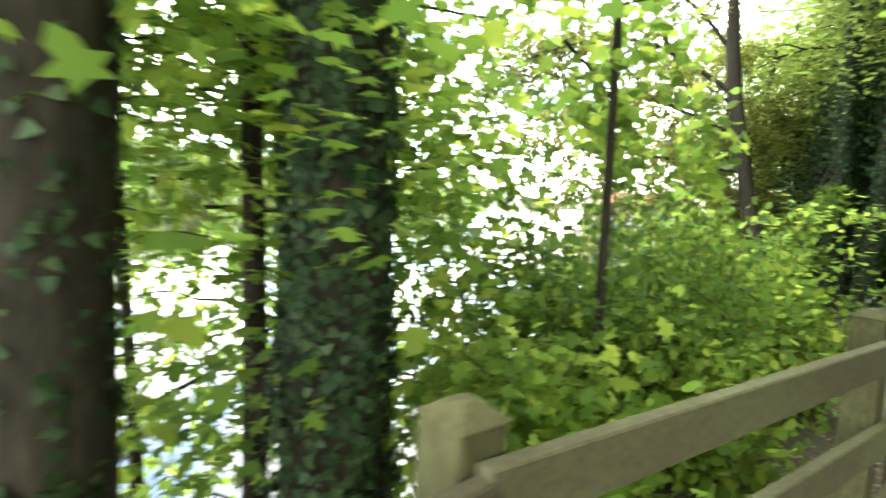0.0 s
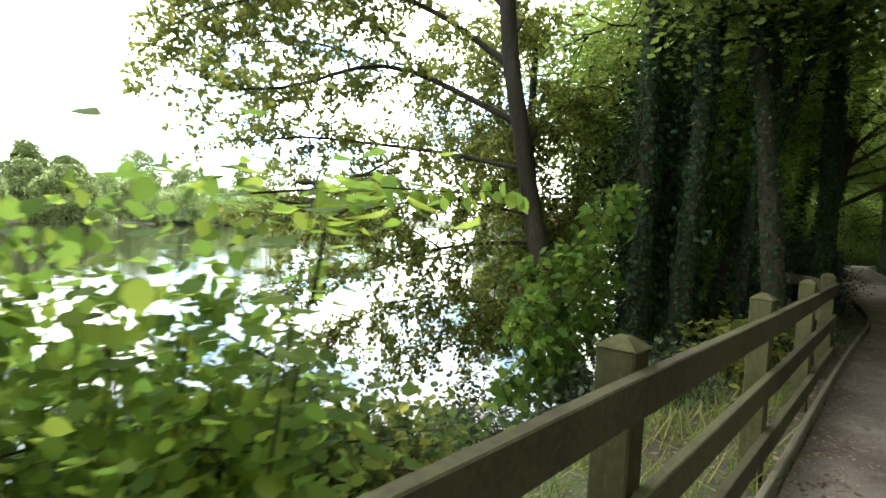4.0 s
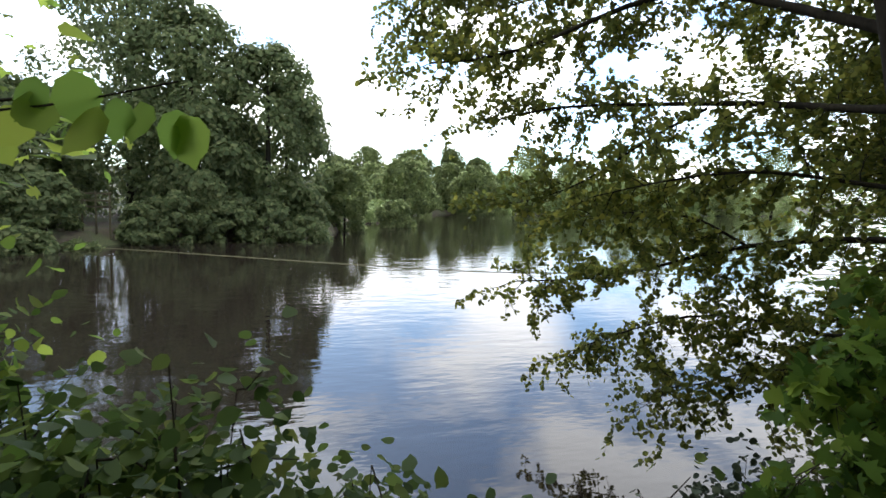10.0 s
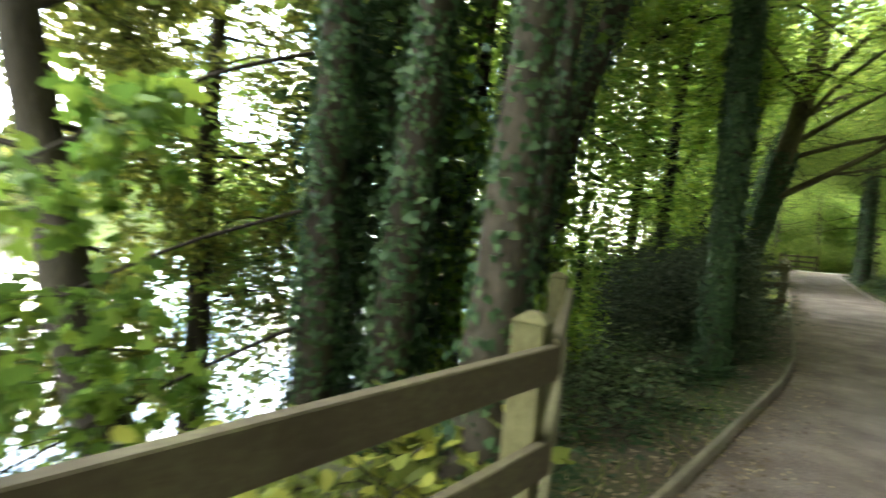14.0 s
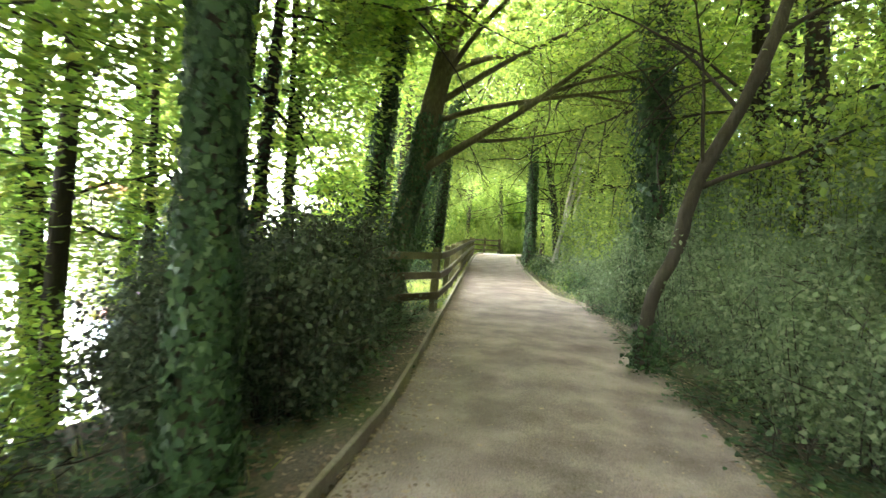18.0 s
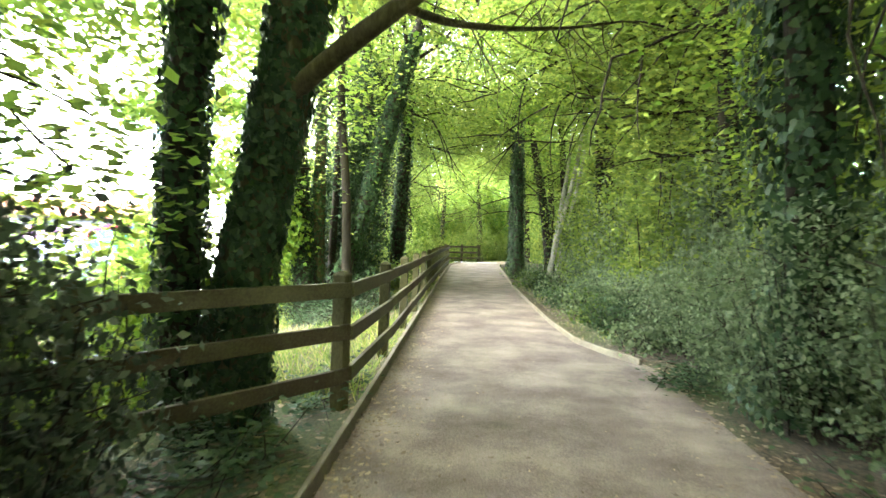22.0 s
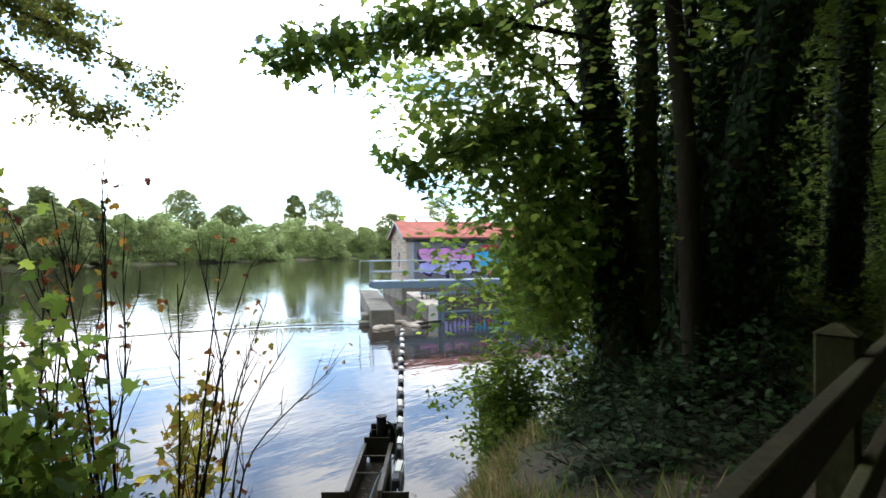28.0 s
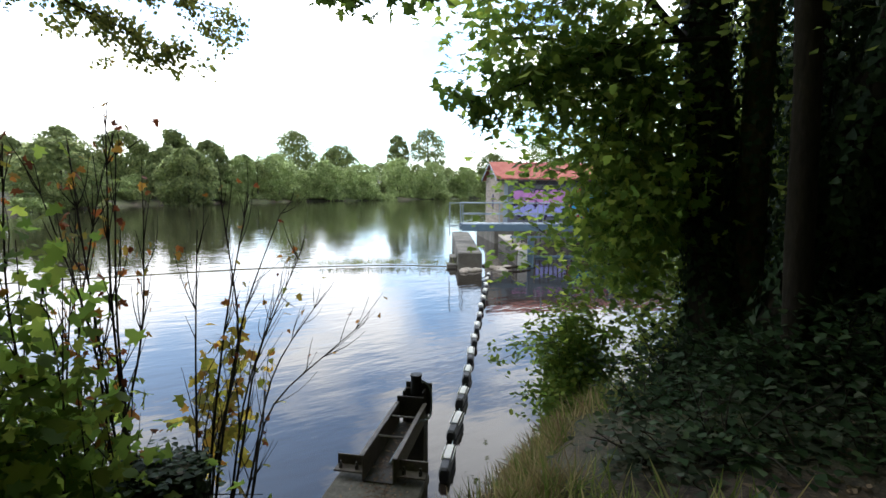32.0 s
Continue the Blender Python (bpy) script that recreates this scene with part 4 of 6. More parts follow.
# green thicket along the water
for i, (x, y, sx, sz) in enumerate([(-4.6, 11.2, 0.9, 2.8), (-4.0, 13.0, 0.9, 2.4), (-4.8, 14.6, 0.9, 3.6), (-4.2, 17.4, 1.0, 4.2), (-4.3, 18.9, 1.3, 4.4), (-5.2, 19.8, 1.0, 4.4), (-3.6, 20.3, 0.7, 4.3), (-3.4, 11.6, 0.7, 1.3), (-3.2, 19.0, 0.7, 1.4), (-2.3, 11.0, 0.6, 0.6), (-2.0, 10.0, 0.5, 0.45), (-1.7, 9.6, 0.4, 0.35)]):
    bush("thicket_shrub", (x, y), (sx, 1.0, sz), 8500 if sz > 4 else 4200 if sz > 1 else 900, LEAF_LIGHT if sz > 1 else LEAF_HEDGE, 0.095 if sz > 1 else 0.06, "diamond", "light green undergrowth between the trees and the lake", 140 + i, 18, (0.26, 0.26, 0.2), "undergrowth along the lake", 0.6)
for i, (x, y, sx, sz) in enumerate([(-3.6, 31.5, 1.0, 7.0), (-4.4, 33.0, 1.1, 7.0), (-2.9, 30.9, 0.7, 6.0), (-5.2, 32.5, 0.9, 8.0), (-4.8, 31.0, 0.7, 7.0), (-3.0, 35.0, 1.0, 2.2), (-3.8, 38.0, 1.2, 3.2), (-1.7, 30.6, 0.6, 0.9), (-1.9, 37.0, 0.8, 1.6), (-4.9, 30.6, 0.8, 1.6), (-2.6, 41.5, 1.1, 3.0), (-1.0, 51.5, 1.4, 3.0), (1.6, 53.0, 1.4, 3.2), (4.6, 56.5, 1.6, 3.4)]):
    bush("thicket_shrub", (x, y), (sx, 1.2, sz), 5200 if sz > 5 else 3600, LEAF_WOOD, 0.16 if sz > 5 else 0.12, "diamond", "green undergrowth behind the fence", 160 + i, 22, (0.28, 0.28, 0.22), "undergrowth behind the fence", 0.6)

# ---- hedges and the old tree ----
for i, (x, y, sx, sy, sz) in enumerate([(-1.05, 13.35, 0.4, 0.6, 1.6), (-1.8, 13.3, 0.5, 0.6, 1.7), (-1.35, 14.5, 0.6, 0.8, 1.8), (-1.5, 15.8, 0.75, 0.8, 2.2), (-1.6, 17.0, 0.75, 0.8, 2.2), (-2.6, 15.2, 0.7, 0.9, 1.9), (-2.8, 16.6, 0.8, 0.9, 2.1), (-2.4, 13.9, 0.7, 0.7, 1.4)]):
    bush("hedge_bush", (x, y), (sx, sy, sz), 9000, LEAF_DARK, 0.06, "diamond", "dense dark green evergreen bush beside the path", 70 + i, 46, (0.15, 0.15, 0.12), "dark bushes by the path", 0.3)
for i, (x, y, sx, sz) in enumerate([(3.35, 9.0, 0.7, 0.9), (3.35, 10.6, 0.75, 1.1), (3.5, 13.2, 0.7, 1.2), (3.75, 14.6, 0.8, 1.6), (3.9, 16.0, 0.8, 1.9), (3.85, 17.6, 0.85, 1.9), (3.75, 19.1, 0.8, 1.8), (3.95, 20.4, 0.8, 1.6), (4.6, 15.3, 0.9, 2.3), (4.8, 18.3, 0.9, 2.6), (4.2, 22.3, 0.9, 1.2), (4.4, 24.3, 1.0, 1.0), (4.3, 26.5, 0.9, 0.9), (4.6, 29.0, 1.0, 1.1), (4.9, 12.0, 0.9, 1.8), (4.6, 8.0, 0.9, 1.5)]):
    bush("hedge_bush", (x, y), (sx, 0.95, sz * 1.15), 9500, LEAF_HEDGE, 0.056, "diamond", "grey-green leafy bush crowding the path edge", 80 + i, 40, (0.125, 0.125, 0.1), "bushes along the path", 0.35)
for i, (x, y, sx) in enumerate([(2.95, 10.5, 0.5), (3.0, 12.6, 0.55), (3.1, 14.2, 0.5), (3.2, 17.3, 0.5), (3.3, 20.6, 0.5), (-1.1, 11.8, 0.5), (-0.95, 13.6, 0.4), (-0.8, 15.0, 0.35), (-0.75, 16.4, 0.35), (-0.8, 17.8, 0.4), (-1.0, 18.6, 0.45), (-0.7, 19.9, 0.3)]):
    bush("ivy_patch", (x, y), (sx, 0.7, 0.22), 900, LEAF_IVY, 0.06, "ivy", "low ivy creeping over the soil at the path edge", 100 + i, 14, (0.14, 0.14, 0.04), "ground ivy", 0.8, "ivy")


def make_oak():
    base = (-1.22, 19.05, -0.15)
    trunk = [base, (-1.2, 19.05, 0.6), (-1.1, 19.0, 1.12), (-0.98, 19.0, 1.7), (-0.83, 18.95, 2.3), (-0.66, 18.85, 2.87), (-0.6, 18.8, 3.64), (-0.42, 18.8, 4.46), (-0.2, 18.9, 6.0), (-0.2, 19.2, 9.0)]
    limbs = [
        ([(-0.72, 18.85, 2.62), (-0.35, 18.55, 2.82), (0.01, 18.45, 3.03), (0.49, 18.3, 3.33), (1.02, 18.2, 3.63), (1.53, 18.1, 4.05), (1.9, 18.0, 4.35), (2.8, 17.7, 5.0)], 0.085),
        ([(0.25, 18.4, 3.18), (0.55, 18.9, 3.25), (1.28, 19.6, 3.5), (1.8, 19.9, 3.65), (2.3, 20.14, 3.82)], 0.04),
        ([(-0.6, 18.8, 3.5), (-0.36, 18.8, 3.61), (0.31, 18.8, 3.86), (1.21, 19.1, 4.08), (2.71, 19.6, 4.48), (3.79, 19.9, 4.67), (5.0, 20.3, 4.9)], 0.06),
        ([(2.2, 19.45, 4.35), (2.9, 19.9, 4.4), (3.62, 20.3, 4.41), (4.63, 20.6, 4.46)], 0.03),
        ([(1.0, 18.6, 3.85), (1.87, 18.6, 4.29), (3.2, 18.8, 4.68), (4.4, 19.0, 5.0)], 0.045),
        ([(-0.5, 18.8, 3.85), (-0.3, 18.8, 3.98), (0.42, 18.9, 4.54), (1.4, 19.2, 5.2), (2.6, 19.6, 5.9)], 0.07),
        ([(-0.42, 18.8, 4.4), (0.2, 19.6, 5.0), (1.2, 21.0, 5.6), (2.4, 22.4, 6.0)], 0.08),
        ([(-0.3, 18.85, 5.0), (0.5, 18.3, 5.9), (1.6, 17.4, 6.6), (2.6, 16.6, 7.0)], 0.08),
        ([(-0.35, 18.8, 4.8), (-0.9, 18.0, 5.6), (-1.6, 17.0, 6.4)], 0.08),
        ([(-0.2, 19.0, 6.4), (0.6, 20.2, 7.2), (1.6, 21.6, 7.6)], 0.07),
        ([(-0.45, 18.8, 4.2), (0.1, 18.2, 4.9), (0.9, 17.4, 5.5), (1.9, 16.8, 5.8)], 0.06),
    ]
    ob = grown_tree("old_tree", base, trunk, [0.31, 0.23, 0.21, 0.205, 0.2, 0.2, 0.18, 0.16, 0.13, 0.07], "big old tree with mossy limbs reaching over the path", limbs, LEAF_LIGHT, 0.075, "oval", 111, BARK_OAK, (5600, 0.065, 0.42, 0.09), 0.65, 16, every=0.13, reach=(0.4, 1.0), droop=0.15, first=0.3, gap=0.045, thick=0.009)
    rng = np.random.default_rng(112)
    stem = smooth_line([(-0.4, 0.0, 0), (-0.38, -0.1, 1.5), (-0.3, -0.25, 3.0), (-0.05, -0.4, 4.5), (0.1, -0.4, 9)], 14)
    v, f = tubes([(stem, np.linspace(0.17, 0.08, 14))], 9, rng, 0.05)
    link("second_stem", mesh_of("second_stem", v, f, BARK, True), ob)
    ivy_on(ob, stem, np.linspace(0.17, 0.08, 14), rng, 6500, 0.07, 0.95, 0.14)


make_oak()
CROOK = [(2.55, 15.7, -0.1), (2.58, 15.7, 0.17), (2.64, 15.7, 0.55), (2.65, 15.7, 0.85), (2.69, 15.7, 1.1), (2.77, 15.7, 1.22), (2.92, 15.7, 1.33), (2.95, 15.7, 1.6), (2.97, 15.7, 1.9), (3.03, 15.7, 2.2), (3.13, 15.7, 2.46), (3.28, 15.7, 2.79), (3.53, 15.7, 3.24), (3.9, 15.8, 4.2), (4.3, 16.0, 5.4), (4.6, 16.2, 6.6)]
grown_tree("crooked_tree", CROOK[0], CROOK, [0.095, 0.085, 0.08, 0.075, 0.085, 0.09, 0.085, 0.075, 0.075, 0.085, 0.08, 0.07, 0.06, 0.05, 0.035, 0.02], "crooked leaning tree with dark bark at the path edge", [([(3.05, 15.7, 2.25), (3.5, 15.6, 2.5), (4.0, 15.5, 2.65), (4.8, 15.4, 3.1)], 0.04), ([(3.15, 15.7, 2.5), (3.06, 15.6, 3.0), (3.0, 15.5, 3.6), (2.7, 15.3, 4.6)], 0.03), ([(3.53, 15.7, 3.24), (3.0, 16.0, 4.0), (2.3, 16.4, 4.6), (1.5, 16.8, 5.0)], 0.03), ([(3.9, 15.8, 4.2), (4.6, 16.0, 4.7), (5.4, 16.3, 5.0)], 0.035), ([(4.3, 16.0, 5.4), (3.7, 16.4, 6.0), (3.0, 16.9, 6.3)], 0.03)], LEAF_WOOD, 0.075, "oval", 113, BARK, (260, 0.06, 0.1, 0.05), 0.6, 12, every=0.1, reach=(0.4, 0.9), droop=0.15, first=0.3, gap=0.035)
bush("ivy_patch", (2.75, 15.6), (0.3, 0.35, 0.45), 520, LEAF_IVY, 0.06, "ivy", "ivy heaped round the foot of a crooked tree", 109, 12, (0.1, 0.1, 0.08), "ground ivy", 0.5, "ivy")
tree("ivy_clad_tree", (2.0, 10.5, 0.0), [(0, 0, 0), (0.12, 0.05, 1.2), (0.4, 0.15, 3.2), (0.8, 0.3, 8)], [0.2, 0.16, 0.15, 0.08], "leaning tree with ivy round its foot", [(0.6, (1, 0.4, 0.5), 2.2, 0.05), (0.75, (-0.6, 0.8, 0.4), 2.4, 0.05), (0.9, (0.6, -0.8, 0.4), 2.2, 0.05)], LEAF_WOOD, 0.1, "oval", 5500, 114, BARK_OAK, 0.4, (1300, 0.065, 0.2, 0.12))
# ---- clump of trees by the sluice ----
for i, (bx, by, top, r, n_ivy) in enumerate([(-3.2, 28.2, (-1.1, 0.4, 9), 0.25, 4200), (-3.0, 28.4, (-0.15, 0.3, 10), 0.15, 1800), (-2.4, 27.6, (2.6, 0.4, 10), 0.2, 5200), (-2.5, 30.2, (0.3, 0.3, 10), 0.22, 3600), (-1.5, 32.5, (0.4, 0.3, 10), 0.22, 3200)]):
    g = float(height(bx, by)) - 0.08
    rg = np.random.default_rng(120 + i)
    lbs = [(rg.uniform(0.6, 0.98), (*rg.standard_normal(2), rg.uniform(0.1, 0.8)), rg.uniform(1.8, 3.0), 0.06) for _ in range(9)]
    if i == 0:
        lbs += [([(-0.3, 0.1, 2.8), (-1.2, -0.4, 3.6), (-1.9, -0.8, 4.2), (-2.7, -1.2, 4.2)], 0.05), ([(-0.2, 0.0, 2.2), (-1.0, -0.3, 2.8), (-1.5, -0.3, 2.9), (-2.1, -0.4, 2.4)], 0.04), ([(-0.4, 0.1, 3.6), (-1.2, -0.7, 5.0), (-1.9, -1.0, 5.6), (-2.8, -1.4, 5.2)], 0.06), ([(-0.15, 0, 1.5), (-0.9, 0.1, 2.0), (-1.5, 0.1, 1.9), (-2.0, 0.0, 1.3)], 0.035), ([(-0.15, 0, 1.2), (-0.9, 0.5, 1.5), (-1.7, 0.8, 1.3), (-2.3, 0.8, 0.9)], 0.035)]
    tree("ivy_clad_tree", (bx, by, g), [(0, 0, 0), (top[0] * 0.15, top[1] * 0.15, 1.6), (top[0] * 0.4, top[1] * 0.4, 4), top], [r * 1.15, r, r * 0.8, r * 0.35], "sycamore trunk clad in ivy in a clump by the water", lbs, LEAF_LIGHT if i == 0 else LEAF_SYC, 0.14, "lobed", 4200 if i == 0 else 1800, 120 + i, BARK_OAK if i == 1 else BARK, 0.34,
         (n_ivy, 0.08, 0.7, 0.14), group="clump of ivy-clad sycamores", flat=0.65)
tree("bare_stem", (-1.95, 27.3, -0.3), [(0, 0, 0), (-0.15, 0, 1.8), (-0.05, 0, 2.6), (-0.35, 0.1, 4.5), (-0.4, 0.2, 9)], [0.12, 0.11, 0.1, 0.09, 0.04], "reddish-brown bare stem between ivy-clad trunks", [(0.85, (-0.5, -0.6, 0.6), 2.0, 0.04)], LEAF_SYC, 0.13, "lobed", 900, 131, BARK)
bush("laurel_bush", (-4.4, 27.1), (0.4, 0.42, 0.38 - float(height(-4.4, 27.1))), 6500, LEAF_LIGHT, 0.078, "oval", "glossy green bush leaning over the water", 132, 34, (0.11, 0.11, 0.08), flat=0.6)

# ---- woods beside and beyond the path ----
rw = np.random.default_rng(7)
WOODS = [(5.3, 9.5), (6.6, 13.0), (5.6, 17.5), (6.9, 21.0), (5.4, 24.0), (6.8, 27.5), (5.0, 31.0), (6.9, 34.5), (4.9, 39.5), (6.4, 43.0), (5.0, 5.5), (4.3, 1.0), (3.6, -4.0), (6.8, 3.0), (-3.4, 35.5), (-2.4, 39.5), (-4.8, 42.0), (-2.2, 44.5), (2.2, 56.0), (-0.8, 54.0), (7.0, 58.0), (4.2, 62.0), (9.5, 50.0), (-3.0, 50.0), (9.0, 16.0), (9.5, 24.0), (9.5, 31.0), (9.0, 39.0)]
for i, (bx, by) in enumerate(WOODS):
    g = float(height(bx, by)) - 0.08
    r = rw.uniform(0.1, 0.2)
    lean = rw.uniform(-0.8, 0.8, 2)
    lean[0] -= 0.8 if 4 < bx < 6 else 0
    h = rw.uniform(8, 11)
    lbs = [(rw.uniform(0.3, 0.98), (rw.standard_normal() - (0.5 if bx > 0 else -0.3), rw.standard_normal(), rw.uniform(0, 0.6)), rw.uniform(2.0, 3.2), 0.05) for _ in range(13)]
    tree("woodland_tree", (bx, by, g), [(0, 0, 0), (lean[0] * 0.2, lean[1] * 0.2, 2.5), (lean[0] * 0.6, lean[1] * 0.6, 5.5), (*lean, h)], [r * 1.2, r, r * 0.75, r * 0.35], "tall woodland tree arching over the footpath", lbs, LEAF_WOOD if i % 3 else LEAF_LIGHT, 0.13, "diamond", 11000, 200 + i, sigma=0.48,
         ivy=(450, 0.09, 0.6, 0.1), group="woodland trees", kids=4, depth=1)
tree("ivy_clad_tree", (3.75, 19.3, 0.1), [(0, 0, 0), (0.05, 0.1, 2.0), (-0.1, 0.2, 4.5), (-0.3, 0.3, 9)], [0.2, 0.18, 0.15, 0.08], "trunk smothered in hanging ivy beside the path", [(0.5, (-0.8, 0.2, 0.3), 1.6, 0.05), (0.7, (0.6, -0.8, 0.4), 2.0, 0.05), (0.85, (-0.7, -0.5, 0.5), 2.2, 0.05)], LEAF_WOOD, 0.11, "diamond", 6000, 245, ivy=(7000, 0.08, 0.75, 0.5), sigma=0.4)
# Trees behind and beside the start are unseen, added to block sky light.
for i, (bx, by) in enumerate([(3.2, -9.0), (2.6, -1.5), (3.9, 4.0), (1.0, -13.5), (-2.5, -15.0), (5.5, -7.0), (6.0, 8.0), (6.3, 24.6), (6.2, 28.5), (7.0, 47.0), (0.5, 60.0), (5.0, 66.0), (10.0, 58.0), (-4.0, 57.0), (1.5, -6.0), (13, 12), (13, 20), (13, 30), (12, 2), (12, 40)]):
    rg = np.random.default_rng(260 + i)
    lbs = [(rg.uniform(0.35, 0.98), (rg.standard_normal() - 0.6, rg.standard_normal(), rg.uniform(0, 0.5)), rg.uniform(2.4, 3.6), 0.05) for _ in range(14)]
    tree("woodland_tree", (bx, by, float(height(bx, by)) - 0.08), [(0, 0, 0), (-0.1, 0.1, 2.5), (-0.3, 0.2, 5.5), (-0.5, 0.2, 9.5)], [0.2, 0.17, 0.13, 0.06], "dense woodland tree added to close in the wood and shade it", lbs, LEAF_WOOD, 0.12 if bx < 7 else 0.22, "diamond", 11000 if bx < 7 else 6000, 270 + i, sigma=0.6, group="woodland trees", kids=4, depth=1)
for i, (bx, by, dx) in enumerate([(3.7, 33.2, 1.2), (3.95, 34.2, 0.75), (4.4, 35.4, 1.1)]):
    tree("pale_stem", (bx, by, float(height(bx, by)) - 0.05), [(0, 0, 0), (dx * 0.35, 0.1, 2.0), (dx * 0.8, 0.2, 4.2), (dx * 1.1, 0.3, 7)], [0.09, 0.08, 0.065, 0.03], "pale grey leaning bare stem", [(0.85, (0.3, 0.5, 0.8), 1.6, 0.03)], LEAF_WOOD, 0.12, "oval", 600, 240 + i, BARK_PALE, group="pale leaning stems")
for i, (bx, by) in enumerate([(3.0, 36.0), (3.1, 38.2), (3.3, 41.5)]):
    tree("ivy_clad_tree", (bx, by, 0.0), [(0, 0, 0), (0, 0.1, 2.5), (-0.1, 0.2, 5.5), (-0.2, 0.3, 9)], [0.2, 0.17, 0.14, 0.07], "ivy-covered trunk at the path edge", [(0.7, (-0.8, 0.3, 0.5), 2.4, 0.05), (0.85, (0.5, 0.8, 0.5), 2.4, 0.05), (0.95, (-0.6, -0.6, 0.6), 2.2, 0.05)], LEAF_WOOD, 0.13, "oval", 4500, 250 + i, ivy=(3000, 0.09, 0.8, 0.16), sigma=0.45, group="ivy-clad trees by the path")

# ---- the closed canopy and the dark depth of the wood ----
rc = np.random.default_rng(70)
# Trees and thickets added to block sky light, out of view by the start.
CANOPY = [(x + rc.uniform(-0.6, 1.0), y + rc.uniform(-1.5, 1.5)) for y in range(-12, 56, 5) for x in (5.8, 9.8)]
for i, (bx, by) in enumerate(CANOPY):
    near = bx < 7
    h = rc.uniform(10, 13)
    lbs = [(rc.uniform(0.5, 0.98), (rc.standard_normal() - (0.9 if near else 0.0), rc.standard_normal(), rc.uniform(-0.1, 0.35)), rc.uniform(2.8, 4.8), 0.06) for _ in range(11)]
    tree("canopy_tree", (bx, by, float(height(bx, by)) - 0.08), [(0, 0, 0), (-0.1, 0.1, 3), (-0.4, 0.2, 7), (-0.7, 0.2, h)], [0.2, 0.16, 0.13, 0.05], "tall woodland tree whose crown closes over the path", lbs, LEAF_WOOD, 0.125 if near else 0.3, "diamond", 14000 if near else 3400, 1000 + i, sigma=0.8, group="canopy trees", kids=5, sides=8, depth=1)
for i, (bx, by) in enumerate([(-3.6, 9.8), (-4.5, 12.0), (-4.2, 14.5), (-3.4, 17.0), (-2.6, 31.5), (-3.2, 34.0), (-2.8, 37.5), (-2.9, 29.2), (-3.3, 42)]):
    lbs = [(rc.uniform(0.55, 0.98), (rc.standard_normal() + 0.5, rc.standard_normal(), rc.uniform(0, 0.3)), rc.uniform(2.2, 3.4), 0.05) for _ in range(10)]
    tree("canopy_tree", (bx, by, float(height(bx, by)) - 0.08), [(0, 0, 0), (0.1, 0, 3), (0.2, 0.1, 7), (0.3, 0.1, 10.5)], [0.12, 0.1, 0.08, 0.04], "tall bank tree whose crown closes over the path", lbs, LEAF_WOOD, 0.12, "diamond", 11000, 1100 + i, sigma=0.7, group="canopy trees", kids=5, sides=8, depth=1)
for i, y in enumerate(np.arange(-11, 56, 2.6)):
    for x, hgt in ((7.2, 3.4), (11.5, 7.5)):
        bx, by = x + rc.uniform(-0.7, 0.7), float(y) + rc.uniform(-0.8, 0.8)
        bush("wood_thicket", (bx, by), (1.4, 1.6, hgt), 2200, LEAF_WOOD, 0.22 if x < 9 else 0.32, "diamond", "deep shaded undergrowth of the wood", 1200 + i * 2 + int(x > 9), 16, (0.4, 0.4, 0.35), "undergrowth of the wood", 0.4)
for i, (bx, by) in enumerate([(-5.5, 52), (-2.8, 55.5), (0.2, 57.5), (3.2, 59.5), (6.5, 61), (-4.5, 47.5), (9.5, 62)]):
    bush("wood_thicket", (bx, by), (2.0, 1.6, 9.0), 16000, LEAF_SYC, 0.24, "diamond", "wall of green leaves closing the end of the path", 1300 + i, 18, (0.45, 0.45, 0.4), "undergrowth of the wood", 0.4)
for i, (bx, by) in enumerate([(-7.5, 60), (-4.0, 63), (-0.5, 65), (3.0, 66), (6.5, 67), (10.5, 67), (14, 63)]):
    bush("wood_thicket", (bx, by), (2.6, 2.2, 15.0), 9000, LEAF_SYC, 0.42, "diamond", "tall wall of green leaves behind the bend of the path", 1350 + i, 18, (0.8, 0.8, 0.7), "undergrowth of the wood", 0.4)
for i, y in enumerate(np.arange(8.5, 34, 2.1)):
    bush("leafy_bush", (4.9 + rc.uniform(-0.2, 0.4), float(y)), (0.9, 1.2, rc.uniform(3.6, 4.8) * (0.75 if y > 20 else 1)), 6000, LEAF_HEDGE if i % 2 else LEAF_WOOD, 0.09, "diamond", "tall leafy bush forming a green wall beside the path", 1400 + i, 20, (0.28, 0.28, 0.25), "tall bushes beside the path", 0.45)

for i, y in enumerate(np.arange(22.6, 40, 1.15)):
    bush("low_bush", (float(edge_x(y)) + 0.75 + rc.uniform(-0.12, 0.25), float(y)), (0.42, 0.6, rc.uniform(0.35, 0.85)), 950, (LEAF_HEDGE, LEAF_IVY, LEAF_BRAMBLE)[i % 3], 0.06, "ivy" if i % 3 == 1 else "hazel", "low leafy undergrowth spilling to the path edging", 1450 + i, 12, (0.13, 0.13, 0.09), "undergrowth along the edging", 0.5)

# ---- sluice, boom and hut ----


